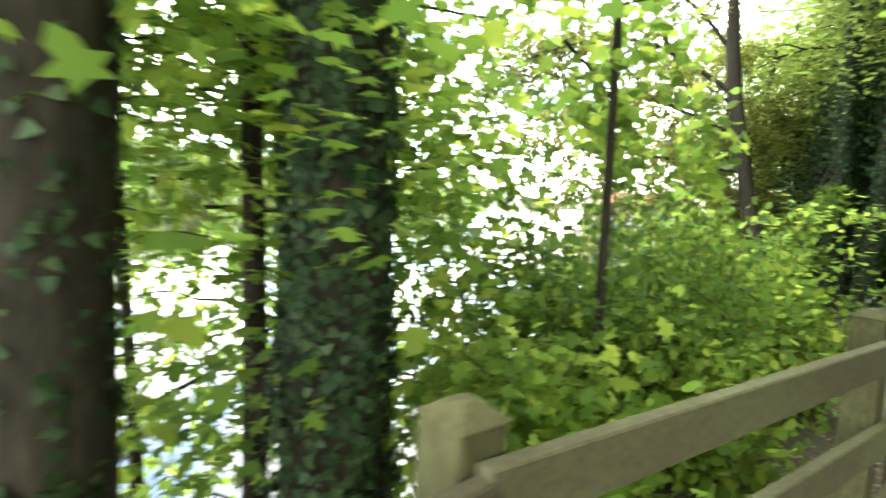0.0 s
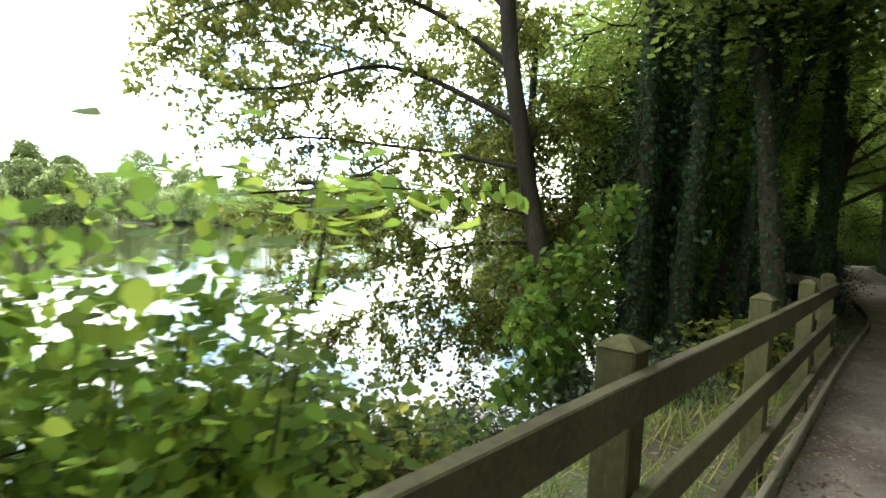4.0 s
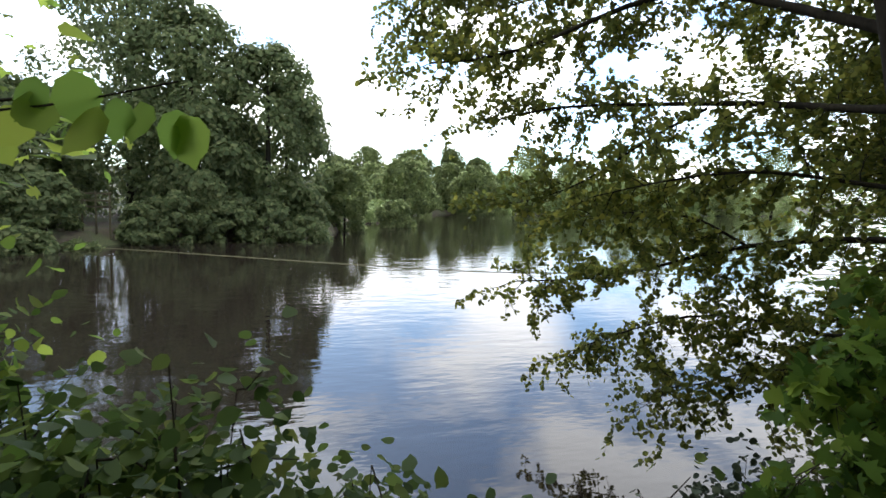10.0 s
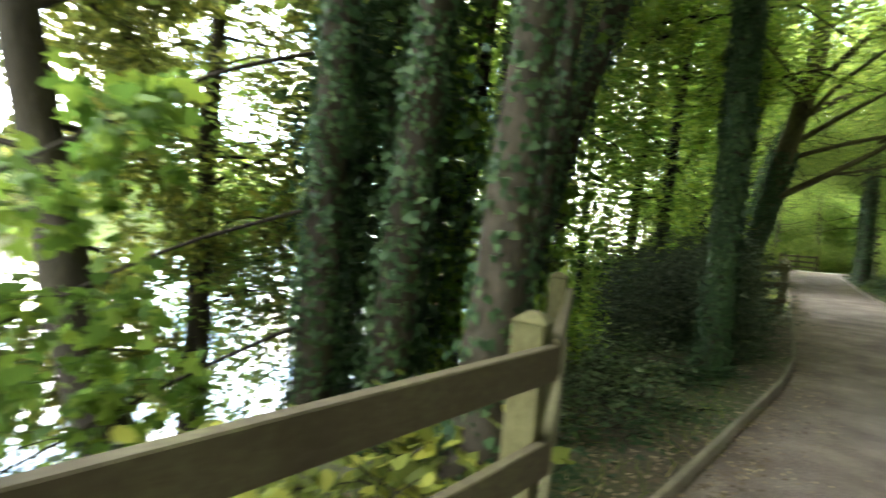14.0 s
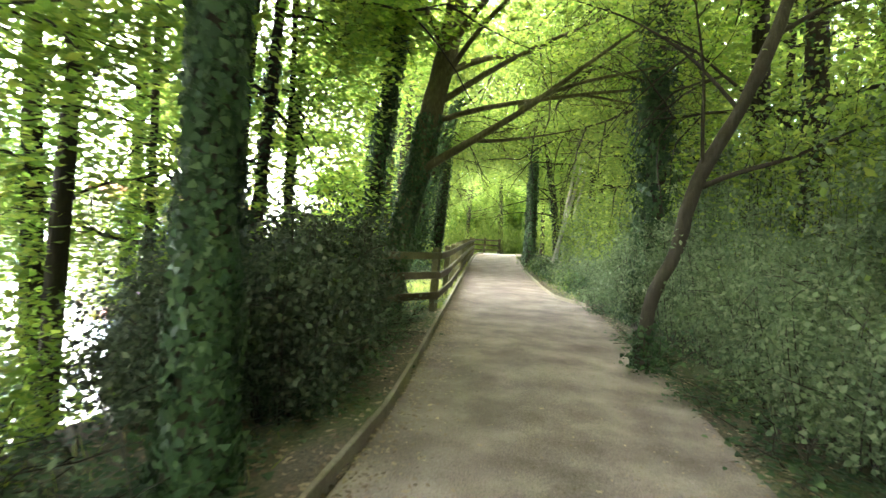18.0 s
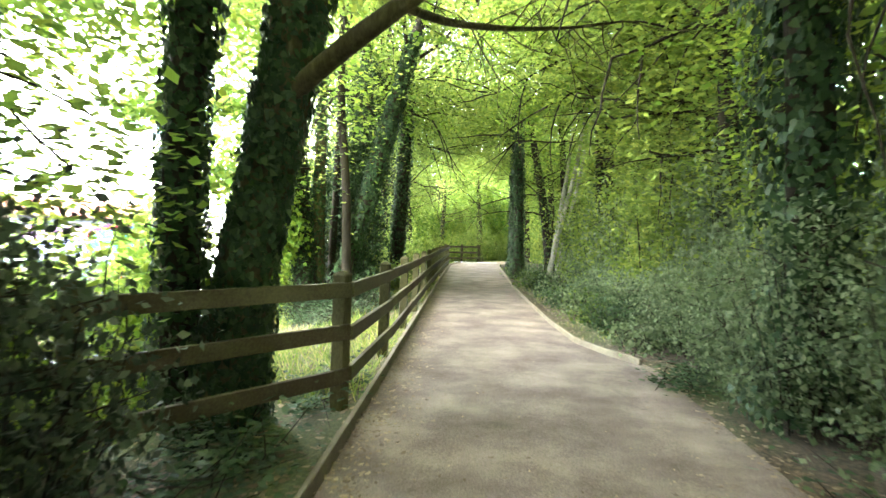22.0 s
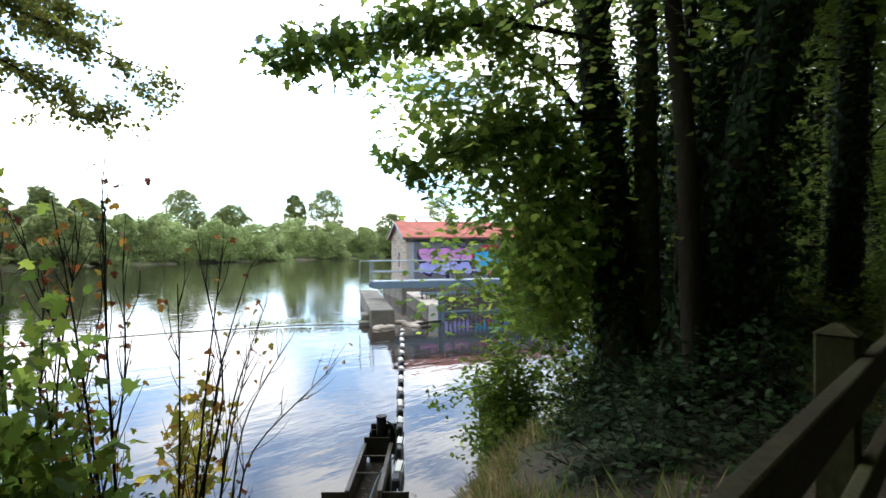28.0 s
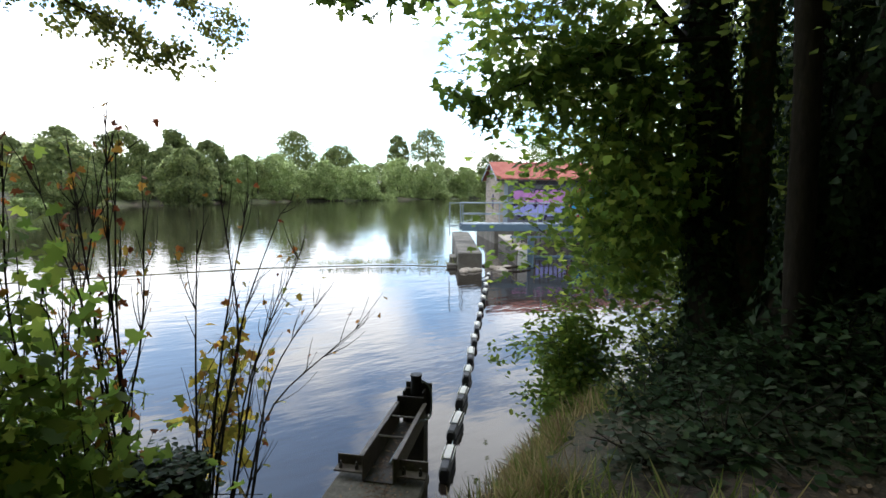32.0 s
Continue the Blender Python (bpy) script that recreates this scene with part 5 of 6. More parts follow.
def make_sluice():
    """A steel channel from a concrete sill out to a steel column with a capped pipe."""
    o = Vector((-2.85, 23.58, -0.33))
    ob = thing("sluice_trough", tuple(o), "rusty dark steel trough bolted to a concrete sill over the water", "sluice")
    d = Vector((-0.712, 0.702, 0)).normalized()
    s = Vector((d.y, -d.x, 0))
    turn = math.degrees(math.atan2(d.y, d.x))

    def at(u, v, z):
        return d * u + s * v + Vector((0, 0, z + 0.33))

    bm = bmesh.new()
    beam(bm, at(0, 0, -0.335), at(0.9, 0, -0.335), 0.2, 0.014, 0.003)
    part("channel_floor", bm, DARK_STEEL, ob)
    for side in (-1, 1):
        bm = bmesh.new()
        beam(bm, at(0, side * 0.103, -0.25), at(0.9, side * 0.103, -0.25), 0.012, 0.17, 0.003)
        beam(bm, at(0, side * 0.112, -0.165), at(0.9, side * 0.112, -0.165), 0.034, 0.012, 0.003)
        part("channel_side", bm, RUSTY, ob)
    for u in (0.33, 0.66):
        bm = bmesh.new()
        rod(bm, at(u, -0.1, -0.18), at(u, 0.1, -0.18), 0.008)
        part("tie_bar", bm, RUSTY, ob)
    for u, v, z, h in ((0.905, -0.01, -0.2, 0.17), (1.02, 0.035, -0.17, 0.27)):
        bm = bmesh.new()
        beam(bm, at(u, v - 0.11, z), at(u, v + 0.11, z), 0.014, h, 0.003)
        part("end_plate", bm, DARK_STEEL, ob)
    bm = bmesh.new()
    for v in (-0.07, 0.09):
        box(bm, at(1.0, v, -1.13), (0.17, 0.016, 2.1), turn, 0.003)
    box(bm, at(1.0, 0.01, -1.13), (0.016, 0.144, 2.1), turn, 0.003)
    part("upright_beam", bm, DARK_STEEL, ob)
    bm = bmesh.new()
    rod(bm, at(0.98, 0.02, -0.12), at(0.98, 0.02, 0.035), 0.044, 14)
    rod(bm, at(0.98, 0.02, 0.03), at(0.98, 0.02, 0.045), 0.048, 14)
    part("cap", bm, BLACK_RUBBER, ob, "black capped pipe")
    rng = np.random.default_rng(5)
    pts = smooth_line([tuple(at(0.98, 0.05, 0.0)), tuple(at(0.99, 0.13, -0.03)), tuple(at(0.99, 0.15, -0.16)), tuple(at(0.95, 0.145, -0.3)), tuple(at(0.82, 0.13, -0.27)), tuple(at(0.68, 0.12, -0.2)), tuple(at(0.45, 0.05, -0.26)), tuple(at(0.2, 0.02, -0.31))], 30)
    v, f = tubes([(pts, np.full(30, 0.0085))], 7)
    link("hose", mesh_of("hose", v, f, STEEL, True), ob, "loose grey hose")
    for side in (-1, 1):
        bm = bmesh.new()
        beam(bm, at(0.06, side * 0.115, -0.29), at(0.06, side * 0.31, -0.29), 0.09, 0.012, 0.003)
        beam(bm, at(0.105, side * 0.115, -0.255), at(0.105, side * 0.31, -0.255), 0.012, 0.08, 0.003)
        fx = part("fixing_angle", bm, RUSTY, ob)
        for v in (0.16, 0.27):
            bm = bmesh.new()
            rod(bm, at(0.05, side * v, -0.29), at(0.05, side * v, -0.255), 0.013, 6)
            rod(bm, at(0.05, side * v, -0.26), at(0.05, side * v, -0.235), 0.007, 8)
            part("bolt", bm, DARK_STEEL, fx)
    pl = clumps(rng, [tuple(at(u, 0, -0.322)) for u in (0.08, 0.2, 0.35, 0.55, 0.75)], 420, (0.12, 0.12, 0.003))
    m = [p for p in pl if abs(Vector(p).dot(s)) < 0.08 and 0 < Vector(p).dot(d) < 0.88]
    tagged(link("leaf_debris", leaf_mesh("leaf_debris", m, 0.028, "oval", LITTER, rng, 0.9), ob, "dead leaves and silt"), kind="stuff")
    blk = thing("concrete_sill", tuple(o), "stained concrete sill with a cracked top under the sluice trough", "concrete base")
    bm = bmesh.new()
    box(bm, at(-0.12, 0.0, -0.98), (0.54, 0.56, 1.14), turn, 0.02)
    part("block", bm, CONCRETE, blk)
    for v0, v1, du in ((-0.3, 0.07, 0.0), (0.078, 0.3, 0.012)):
        bm = bmesh.new()
        box(bm, at(-0.11 + du, (v0 + v1) / 2, -0.375), (0.58, v1 - v0, 0.07), turn, 0.012)
        part("top_slab", bm, CONCRETE, blk)
    pl = clumps(rng, [tuple(at(u, v, -0.336)) for u, v in ((-0.1, 0.08), (-0.25, 0.05), (-0.05, 0.0), (-0.3, 0.12))], 260, (0.09, 0.07, 0.002))
    m = [p for p in pl if abs(Vector(p).dot(s)) < 0.27 and -0.38 < Vector(p).dot(d) < 0.15]
    tagged(link("leaf_debris", leaf_mesh("leaf_debris", m, 0.028, "oval", LITTER, rng, 0.9), blk, "dead leaves and silt"), kind="stuff")


make_sluice()


def make_boom():
    """A straight line of angular floats on a rope."""
    a, b = A([-4.57, 25.32]), A([-14.3, 33.75])
    n = 14
    t = np.linspace(0, 1, n) ** 1.03
    line = a + (b - a) * t[:, None]
    rope = thing("boom_rope", (float(a[0]), float(a[1]), WATER_Z), "rope that strings the floats together", "rope")
    v, f = tubes([(np.c_[line - a, np.full(n, 0.03)], np.full(n, 0.008))], 6)
    link("rope", mesh_of("rope", v, f, STEEL, True), rope)
    prof = [(-0.035, -0.09), (0.035, -0.09), (0.058, -0.02), (0.058, 0.05), (0.036, 0.1), (-0.036, 0.1), (-0.058, 0.05), (-0.058, -0.02)]
    bm = bmesh.new()
    rings = [[bm.verts.new((x * q, y, z * q)) for x, z in prof] for y, q in ((-0.31, 0.8), (-0.28, 1), (0.28, 1), (0.31, 0.8))]
    for r0, r1 in zip(rings, rings[1:]):
        for k in range(8):
            bm.faces.new((r0[k], r1[k], r1[(k + 1) % 8], r0[(k + 1) % 8]))
    bm.faces.new(rings[0])
    bm.faces.new(rings[3][::-1])
    first = thing("boom_float", (0, 0, 0), "angular black float with a white top in a boom", "float", "floats of the boom")
    part("drum", bm, BLACK_RUBBER, first, smooth=False)
    bm = bmesh.new()
    box(bm, (0, 0.09, 0.106), (0.08, 0.34, 0.012), 0, 0.004)
    for sd in (-1, 1):
        beam(bm, (sd * 0.052, -0.08, 0.078), (sd * 0.052, 0.26, 0.078), 0.008, 0.05, 0.002, up=(sd * 0.5, 0, 1))
    part("white_top", bm, WHITE_PLASTIC, first, "weathered white top plate")
    rg = random.Random(3)
    for i in range(n):
        w = line[min(i + 1, n - 1)] - line[max(i - 1, 0)]
        m = pose(float(line[i][0]), float(line[i][1]), WATER_Z + 0.05, rg.uniform(-4, 4), rg.uniform(-8, 8), math.degrees(math.atan2(-w[0], w[1])) + rg.uniform(-7, 7))
        if i == 0:
            first.matrix_basis = m
        else:
            copy_thing(first, m)


make_boom()

# hut: near corner, along the gable and along the side
HC = Vector((-24.0, 42.4, 0))
GU = Vector((-0.88, 0.47, 0)).normalized()
GV = Vector((0.47, 0.88, 0)).normalized()
EAVE, FLOOR, GABLE_W, SIDE_L = 2.15, -0.75, 4.4, 11.0


def hp(u, v, z):
    return HC + GU * u + GV * v + Vector((0, 0, z))


def make_hut():
    ob = thing("pump_house", tuple(HC + Vector((0, 0, FLOOR))), "small stone and grey hut with red roof and graffiti", "hut")
    o = HC + Vector((0, 0, FLOOR))

    def P(u, v, z):
        return hp(u, v, z) - o

    ridge = EAVE + 0.95

    def prism(name, pts, depth, mat, label=""):
        bm = bmesh.new()
        a = [bm.verts.new(p) for p in pts]
        b = [bm.verts.new(Vector(p) + depth) for p in pts]
        bm.faces.new(a)
        bm.faces.new(b[::-1])
        for i in range(len(pts)):
            j = (i + 1) % len(pts)
            bm.faces.new((a[i], b[i], b[j], a[j]))
        bmesh.ops.recalc_face_normals(bm, faces=bm.faces)
        return part(name, bm, mat, ob, label)

    gable = prism("gable_wall", [P(0.0, 0, FLOOR), P(GABLE_W, 0, FLOOR), P(GABLE_W, 0, EAVE), P(GABLE_W / 2, 0, ridge), P(0, 0, EAVE)], GV * 0.3, STONE, "rough stone gable")
    prism("side_wall", [P(0, 0.3, FLOOR), P(0, SIDE_L, FLOOR), P(0, SIDE_L, EAVE), P(0, 0.3, EAVE)], GU * 0.25, SLATE, "grey clad side wall")
    prism("back_wall", [P(0.25, SIDE_L - 0.3, FLOOR), P(GABLE_W, SIDE_L - 0.3, FLOOR), P(GABLE_W, SIDE_L - 0.3, EAVE), P(0.25, SIDE_L - 0.3, EAVE)], GV * 0.3, STONE)
    prism("far_wall", [P(GABLE_W - 0.25, 0.3, FLOOR), P(GABLE_W - 0.25, SIDE_L - 0.3, FLOOR), P(GABLE_W - 0.25, SIDE_L - 0.3, EAVE), P(GABLE_W - 0.25, 0.3, EAVE)], GU * 0.25, STONE)
    for u0, u1 in ((-0.2, GABLE_W / 2), (GABLE_W + 0.2, GABLE_W / 2)):
        z0 = EAVE - 0.08
        prism("roof_slope", [P(u0, -0.25, z0), P(u1, -0.25, ridge + 0.02), P(u1, -0.25, ridge + 0.12), P(u0, -0.25, z0 + 0.1)], GV * (SIDE_L + 0.5), ROOF_RED, "faded red tiled roof slope")
        prism("bargeboard", [P(u0, -0.27, z0 - 0.06), P(u1, -0.27, ridge - 0.04), P(u1, -0.27, ridge + 0.1), P(u0, -0.27, z0 + 0.08)], GV * 0.018, STEEL, "pale bargeboard")
    bm = bmesh.new()
    beam(bm, P(-0.24, -0.25, EAVE - 0.1), P(-0.24, SIDE_L + 0.25, EAVE - 0.1), 0.1, 0.1, 0.01)
    part("gutter", bm, DARK_STEEL, ob)
    bm = bmesh.new()
    beam(bm, P(-0.03, 0.36, FLOOR), P(-0.03, 0.36, EAVE), 0.06, 0.22, 0.006, up=GV)
    part("corner_trim", bm, STEEL, ob, "pale corner trim")
    for k in range(11):
        bm = bmesh.new()
        v = 0.9 + k * 0.92
        beam(bm, P(-0.012, v, FLOOR + 0.02), P(-0.012, v, EAVE - 0.16), 0.02, 0.03, 0.003, up=GV)
        part("cladding_seam", bm, SLATE, ob)
    bm = bmesh.new()
    box(bm, P(GABLE_W * 0.45, -0.012, 0.75), (0.35, 0.03, 0.95), math.degrees(math.atan2(GU.y, GU.x)), 0.005)
    part("slit_window", bm, INK, ob, "dark narrow slit window")
    # courses of stone standing proud on the gable
    rg = random.Random(9)
    z = FLOOR + 0.1
    bm0 = bmesh.new()
    box(bm0, (0, 0, 0), (0.42, 0.05, 0.17), 0, 0.015)
    me = bpy.data.meshes.new("stone")
    bm0.to_mesh(me)
    bm0.free()
    me.materials.append(STONE)
    row = 0
    while z < ridge - 0.15:
        half = GABLE_W / 2 if z < EAVE else GABLE_W / 2 * (ridge - z) / (ridge - EAVE) - 0.1
        u = GABLE_W / 2 - half + 0.22 + (0.2 if row % 2 else 0)
        while u < GABLE_W / 2 + half - 0.15:
            if not (abs(u - GABLE_W * 0.45) < 0.38 and 0.2 < z < 1.3):
                st = link("stone", me, gable)
                st.matrix_basis = Matrix.Translation(P(u, -0.01, z) + Vector((0, 0, rg.uniform(-0.01, 0.01)))) @ Matrix.Rotation(math.atan2(GU.y, GU.x), 4, "Z") @ Matrix.Diagonal((rg.uniform(0.8, 1.03), 1, rg.uniform(0.85, 1.08), 1))
            u += 0.44
        z += 0.185
        row += 1

    # graffiti: bulging letter shapes, flat on the wall
    def blob(name, v, z, w, h, mat, lift, seed, n=22, rough=0.16, label=""):
        rr = random.Random(seed)
        ph = [rr.uniform(0, 6.28) for _ in range(3)]
        bm = bmesh.new()
        vs = []
        for i in range(n):
            a = 2 * math.pi * i / n
            q = 1 + rough * (math.sin(2 * a + ph[0]) + 0.6 * math.sin(3 * a + ph[1]) + 0.4 * math.sin(5 * a + ph[2]))
            c, s = math.cos(a), math.sin(a)
            c, s = math.copysign(abs(c) ** 0.7, c), math.copysign(abs(s) ** 0.7, s)
            vs.append(bm.verts.new(P(-lift, v + w * q * c, z + h * q * s)))
        bm.faces.new(vs)
        part(name, bm, mat, ob, label)

    for i in range(5):
        v = 1.2 + i * 0.64
        blob("graffiti_outline", v, 0.68, 0.44, 0.86, INK, 0.03 + 0.003 * i, 40 + i)
        blob("graffiti_letter", v, 1.08, 0.37, 0.4, PINK, 0.05 + 0.003 * i, 40 + i, label="pink bubble shape")
        blob("graffiti_letter", v, 0.27, 0.37, 0.36, LILAC, 0.05 + 0.003 * i, 60 + i, label="lilac bubble shape")
    blob("graffiti_backing", 5.75, 0.72, 1.5, 1.0, RED, 0.03, 80, 40, 0.1, "red ragged backing")
    for i in range(6):
        v = 4.6 + i * 0.46
        blob("graffiti_outline", v, 0.68, 0.29, 0.8, INK, 0.045 + 0.003 * i, 90 + i, 20, 0.2)
        blob("graffiti_letter", v, 0.68, 0.21, 0.7, CYAN, 0.07 + 0.003 * i, 90 + i, 20, 0.2, "cyan angular shape")


make_hut()


def make_weir_works():
    """The landing: two concrete walls, grille, gate posts and a railed footbridge in front of the hut."""
    d = Vector((-0.83, 0.555, 0)).normalized()
    s = Vector((-d.y, d.x, 0)) * -1
    turn = math.degrees(math.atan2(d.y, d.x))
    o = Vector((-16.1, 34.3, WATER_Z))
    p = thing("weir_pier", tuple(o), "long low stained concrete pier at the end of the weir", "pier")
    bm = bmesh.new()
    box(bm, d * 4.9 + Vector((0, 0, 0.02)), (9.8, 0.94, 1.3), turn, 0.04)
    part("pier_wall", bm, CONCRETE, p)
    bm = bmesh.new()
    box(bm, d * 1.5 - s * 0.62 + Vector((0, 0, 0.0)), (1.1, 0.28, 0.75), turn, 0.03)
    box(bm, d * 0.7 - s * 0.68 + Vector((0, 0, -0.1)), (0.6, 0.4, 0.5), turn, 0.03)
    part("side_step", bm, CONCRETE, p)
    o = Vector((-15.85, 36.95, WATER_Z))
    w = thing("sluice_wall", tuple(o), "second low concrete channel wall beside the hut", "wall")
    bm = bmesh.new()
    box(bm, d * 3.4 + Vector((0, 0, -0.02)), (6.8, 0.76, 1.3), turn, 0.03)
    part("channel_wall", bm, CONCRETE, w)
    bm = bmesh.new()
    box(bm, d * 3.4 + Vector((0, 0, 0.65)), (6.82, 0.8, 0.05), turn, 0.012)
    part("coping", bm, STONE, w, "pale coping")
    bm = bmesh.new()
    box(bm, d * -0.03 - s * 0.12 + Vector((0, 0, 0.28)), (0.04, 0.42, 0.72), turn, 0.01)
    part("gate_panel", bm, WHITE_PLASTIC, w, "pale gate panel")
    g = thing("gate_post", (-15.35, 36.75, WATER_Z), "tall steel gate post standing in the water", "post")
    bm = bmesh.new()
    for q in (-0.09, 0.09):
        rod(bm, Vector((0.555, 0.83, 0)) * q + Vector((0, 0, -0.8)), Vector((0.555, 0.83, 0)) * q + Vector((0, 0, 1.15)), 0.045, 10)
    box(bm, (0, 0, 0.15), (0.04, 0.14, 1.8), turn, 0.01)
    part("post", bm, BLUE_STEEL, g)
    pole = thing("wooden_pole", (-15.3, 35.05, WATER_Z + 0.06), "long dark pole lying across the channel mouth", "pole")
    v, fc = tubes([(smooth_line([(0, 0, 0), (0.05, 0.8, 0.05), (0.1, 1.55, 0.02)], 8), np.linspace(0.06, 0.045, 8))], 8)
    link("pole", mesh_of("pole", v, fc, BARK, True), pole)
    rk = np.random.default_rng(91)
    for q in range(9):
        u, v0 = rk.uniform(-0.3, 1.2), rk.uniform(0.75, 1.5)
        if q < 4:
            u, v0 = rk.uniform(-0.55, -0.1), rk.uniform(-0.4, 0.4)
        bm = bmesh.new()
        bmesh.ops.create_icosphere(bm, subdivisions=2, radius=1.0)
        for vt in bm.verts:
            vt.co *= 1 + 0.22 * math.sin(5 * vt.co.x + q) * math.cos(4 * vt.co.y - q)
            vt.co = Vector((vt.co.x * rk.uniform(0.28, 0.3), vt.co.y * 0.16, vt.co.z * 0.11))
        c = Vector((-16.1, 34.3, WATER_Z + 0.02)) + d * u + s * v0
        rock = thing("rock", tuple(c), "wet grey rock at the foot of the pier", "rock", "rocks at the pier")
        rock.rotation_euler = (0, 0, rk.uniform(0, 3))
        part("stone", bm, STONE, rock, smooth=True)
    f = thing("footbridge", (-19.0, 36.2, -0.3), "blue-grey steel footbridge with tubular handrails", "footbridge")
    o = Vector((-19.0, 36.2, -0.3))
    a, b = Vector((-19.4, 36.3, -0.22)), Vector((-14.2, 45.4, -0.22))
    e = (b - a).normalized()
    for off in (0, 1.0):
        bm = bmesh.new()
        q = Vector((-e.y, e.x, 0)) * off
        beam(bm, a - o + q, b - o + q, 0.1, 0.3, 0.01)
        part("girder", bm, BLUE_STEEL, f)
    for i in range(22):
        bm = bmesh.new()
        q = a - o + e * (0.25 + i * 0.46) + Vector((0, 0, 0.17))
        beam(bm, q, q + Vector((-e.y, e.x, 0)) * 1.0, 0.4, 0.03, 0.004)
        part("deck_plank", bm, STEEL, f)
    for off in (0.0, 1.0):
        q = Vector((-e.y, e.x, 0)) * off
        for z in (0.62, 1.12):
            bm = bmesh.new()
            rod(bm, a - o + q + Vector((0, 0, z)), b - o + q + Vector((0, 0, z)), 0.022)
            part("handrail", bm, STEEL, f)
        for i in range(6):
            bm = bmesh.new()
            r0 = a - o + q + e * (0.05 + i * 1.85)
            rod(bm, r0 + Vector((0, 0, 0.1)), r0 + Vector((0, 0, 1.15)), 0.022)
            part("rail_post", bm, STEEL, f)
    for z in (0.1, 1.12):
        bm = bmesh.new()
        rod(bm, a - o + Vector((0, 0, z)), a - o + e * -0.55 + Vector((0, 0, z)), 0.022)
        part("handrail", bm, STEEL, f)
    bm = bmesh.new()
    rod(bm, a - o + e * -0.55 + Vector((0, 0, -0.36)), a - o + e * -0.55 + Vector((0, 0, 1.15)), 0.022)
    part("rail_post", bm, STEEL, f)
    gr = thing("intake_grille", (-17.0, 39.6, WATER_Z), "dark steel bar screen under the footbridge", "grille")
    o = Vector((-17.0, 39.6, WATER_Z))
    for z in (0.05, 0.95):
        bm = bmesh.new()
        beam(bm, Vector((-18.0, 38.0, WATER_Z + z)) - o, Vector((-14.6, 44.4, WATER_Z + z)) - o, 0.12, 0.1, 0.01)
        part("grille_beam", bm, BLUE_STEEL, gr)
    for i in range(34):
        q = Vector((-18.0, 38.0, WATER_Z)).lerp(Vector((-14.6, 44.4, WATER_Z)), (i + 0.5) / 34) - o
        bm = bmesh.new()
        box(bm, q + Vector((0, 0, 0.45)), (0.05, 0.05, 1.3), 62)
        part("grille_bar", bm, DARK_STEEL, gr)
    bk = thing("intake_wall", (-18.5, 41.0, WATER_Z), "dark concrete wall behind the grille carrying the hut", "wall")
    bm = bmesh.new()
    mid = hp(GABLE_W / 2 - 0.2, SIDE_L / 2, 0) - Vector((-18.5, 41.0, WATER_Z))
    box(bm, mid + Vector((0, 0, -1.58)), (SIDE_L + 1.0, GABLE_W + 1.6, 1.7), math.degrees(math.atan2(GV.y, GV.x)), 0.03)
    part("base_wall", bm, CONCRETE, bk)


make_weir_works()


def make_weir():
    """The low crest, a bent line of concrete with a mossy top."""
    pts = [(-16.9, 34.4), (-18.9, 32.4), (-19.6, 30.2), (-20.7, 27.6), (-21.3, 22), (-22.2, 14), (-23.2, 8.7), (-27.2, 1.9), (-31.9, -5.5), (-33.5, -8.5)]
    line = smooth_line([(*p, 0) for p in pts], 50)
    ob = thing("weir", (0, 0, WATER_Z), "low mossy weir crest with water slipping over it", "weir", kind="structure")
    v, f = [], []
    tan = np.gradient(line, axis=0)
    tan /= np.linalg.norm(tan, axis=1)[:, None]
    nor = np.c_[tan[:, 1], -tan[:, 0], 0 * tan[:, 0]]
    prof = [(-0.45, -0.5), (-0.16, 0.005), (0.0, 0.02), (0.1, 0.01), (0.4, -0.05), (0.6, -0.5)]
    for q, z in prof:
        v.append(line + nor * -q + np.array([0, 0, z]))
    v = np.stack(v, 1).reshape(-1, 3)
    m = len(prof)
    for i in range(49):
        for j in range(m - 1):
            f.append((i * m + j, (i + 1) * m + j, (i + 1) * m + j + 1, i * m + j + 1))
    link("crest", mesh_of("crest", v, f, POST_WOOD, True), ob)
    rng = np.random.default_rng(17)
    at_y = np.concatenate([rng.normal(m, 0.16, 60) for m in (30.8, 31.1, 32.0, 32.4)] + [rng.uniform(29.5, 34.3, 500)])
    c = np.c_[np.interp(at_y, line[::-1, 1], line[::-1, 0]) + rng.normal(0, 0.1, len(at_y)), at_y, np.full(len(at_y), 0.0)]
    c[:, 2] = WATER_Z + 0.08
    tagged(link("weir_grass", leaf_mesh("weir_grass", c, 0.3, "blade", GRASS, rng, 0.0, -1.2)), "tufts of grass growing on the weir", "grass", kind="stuff")


make_weir()


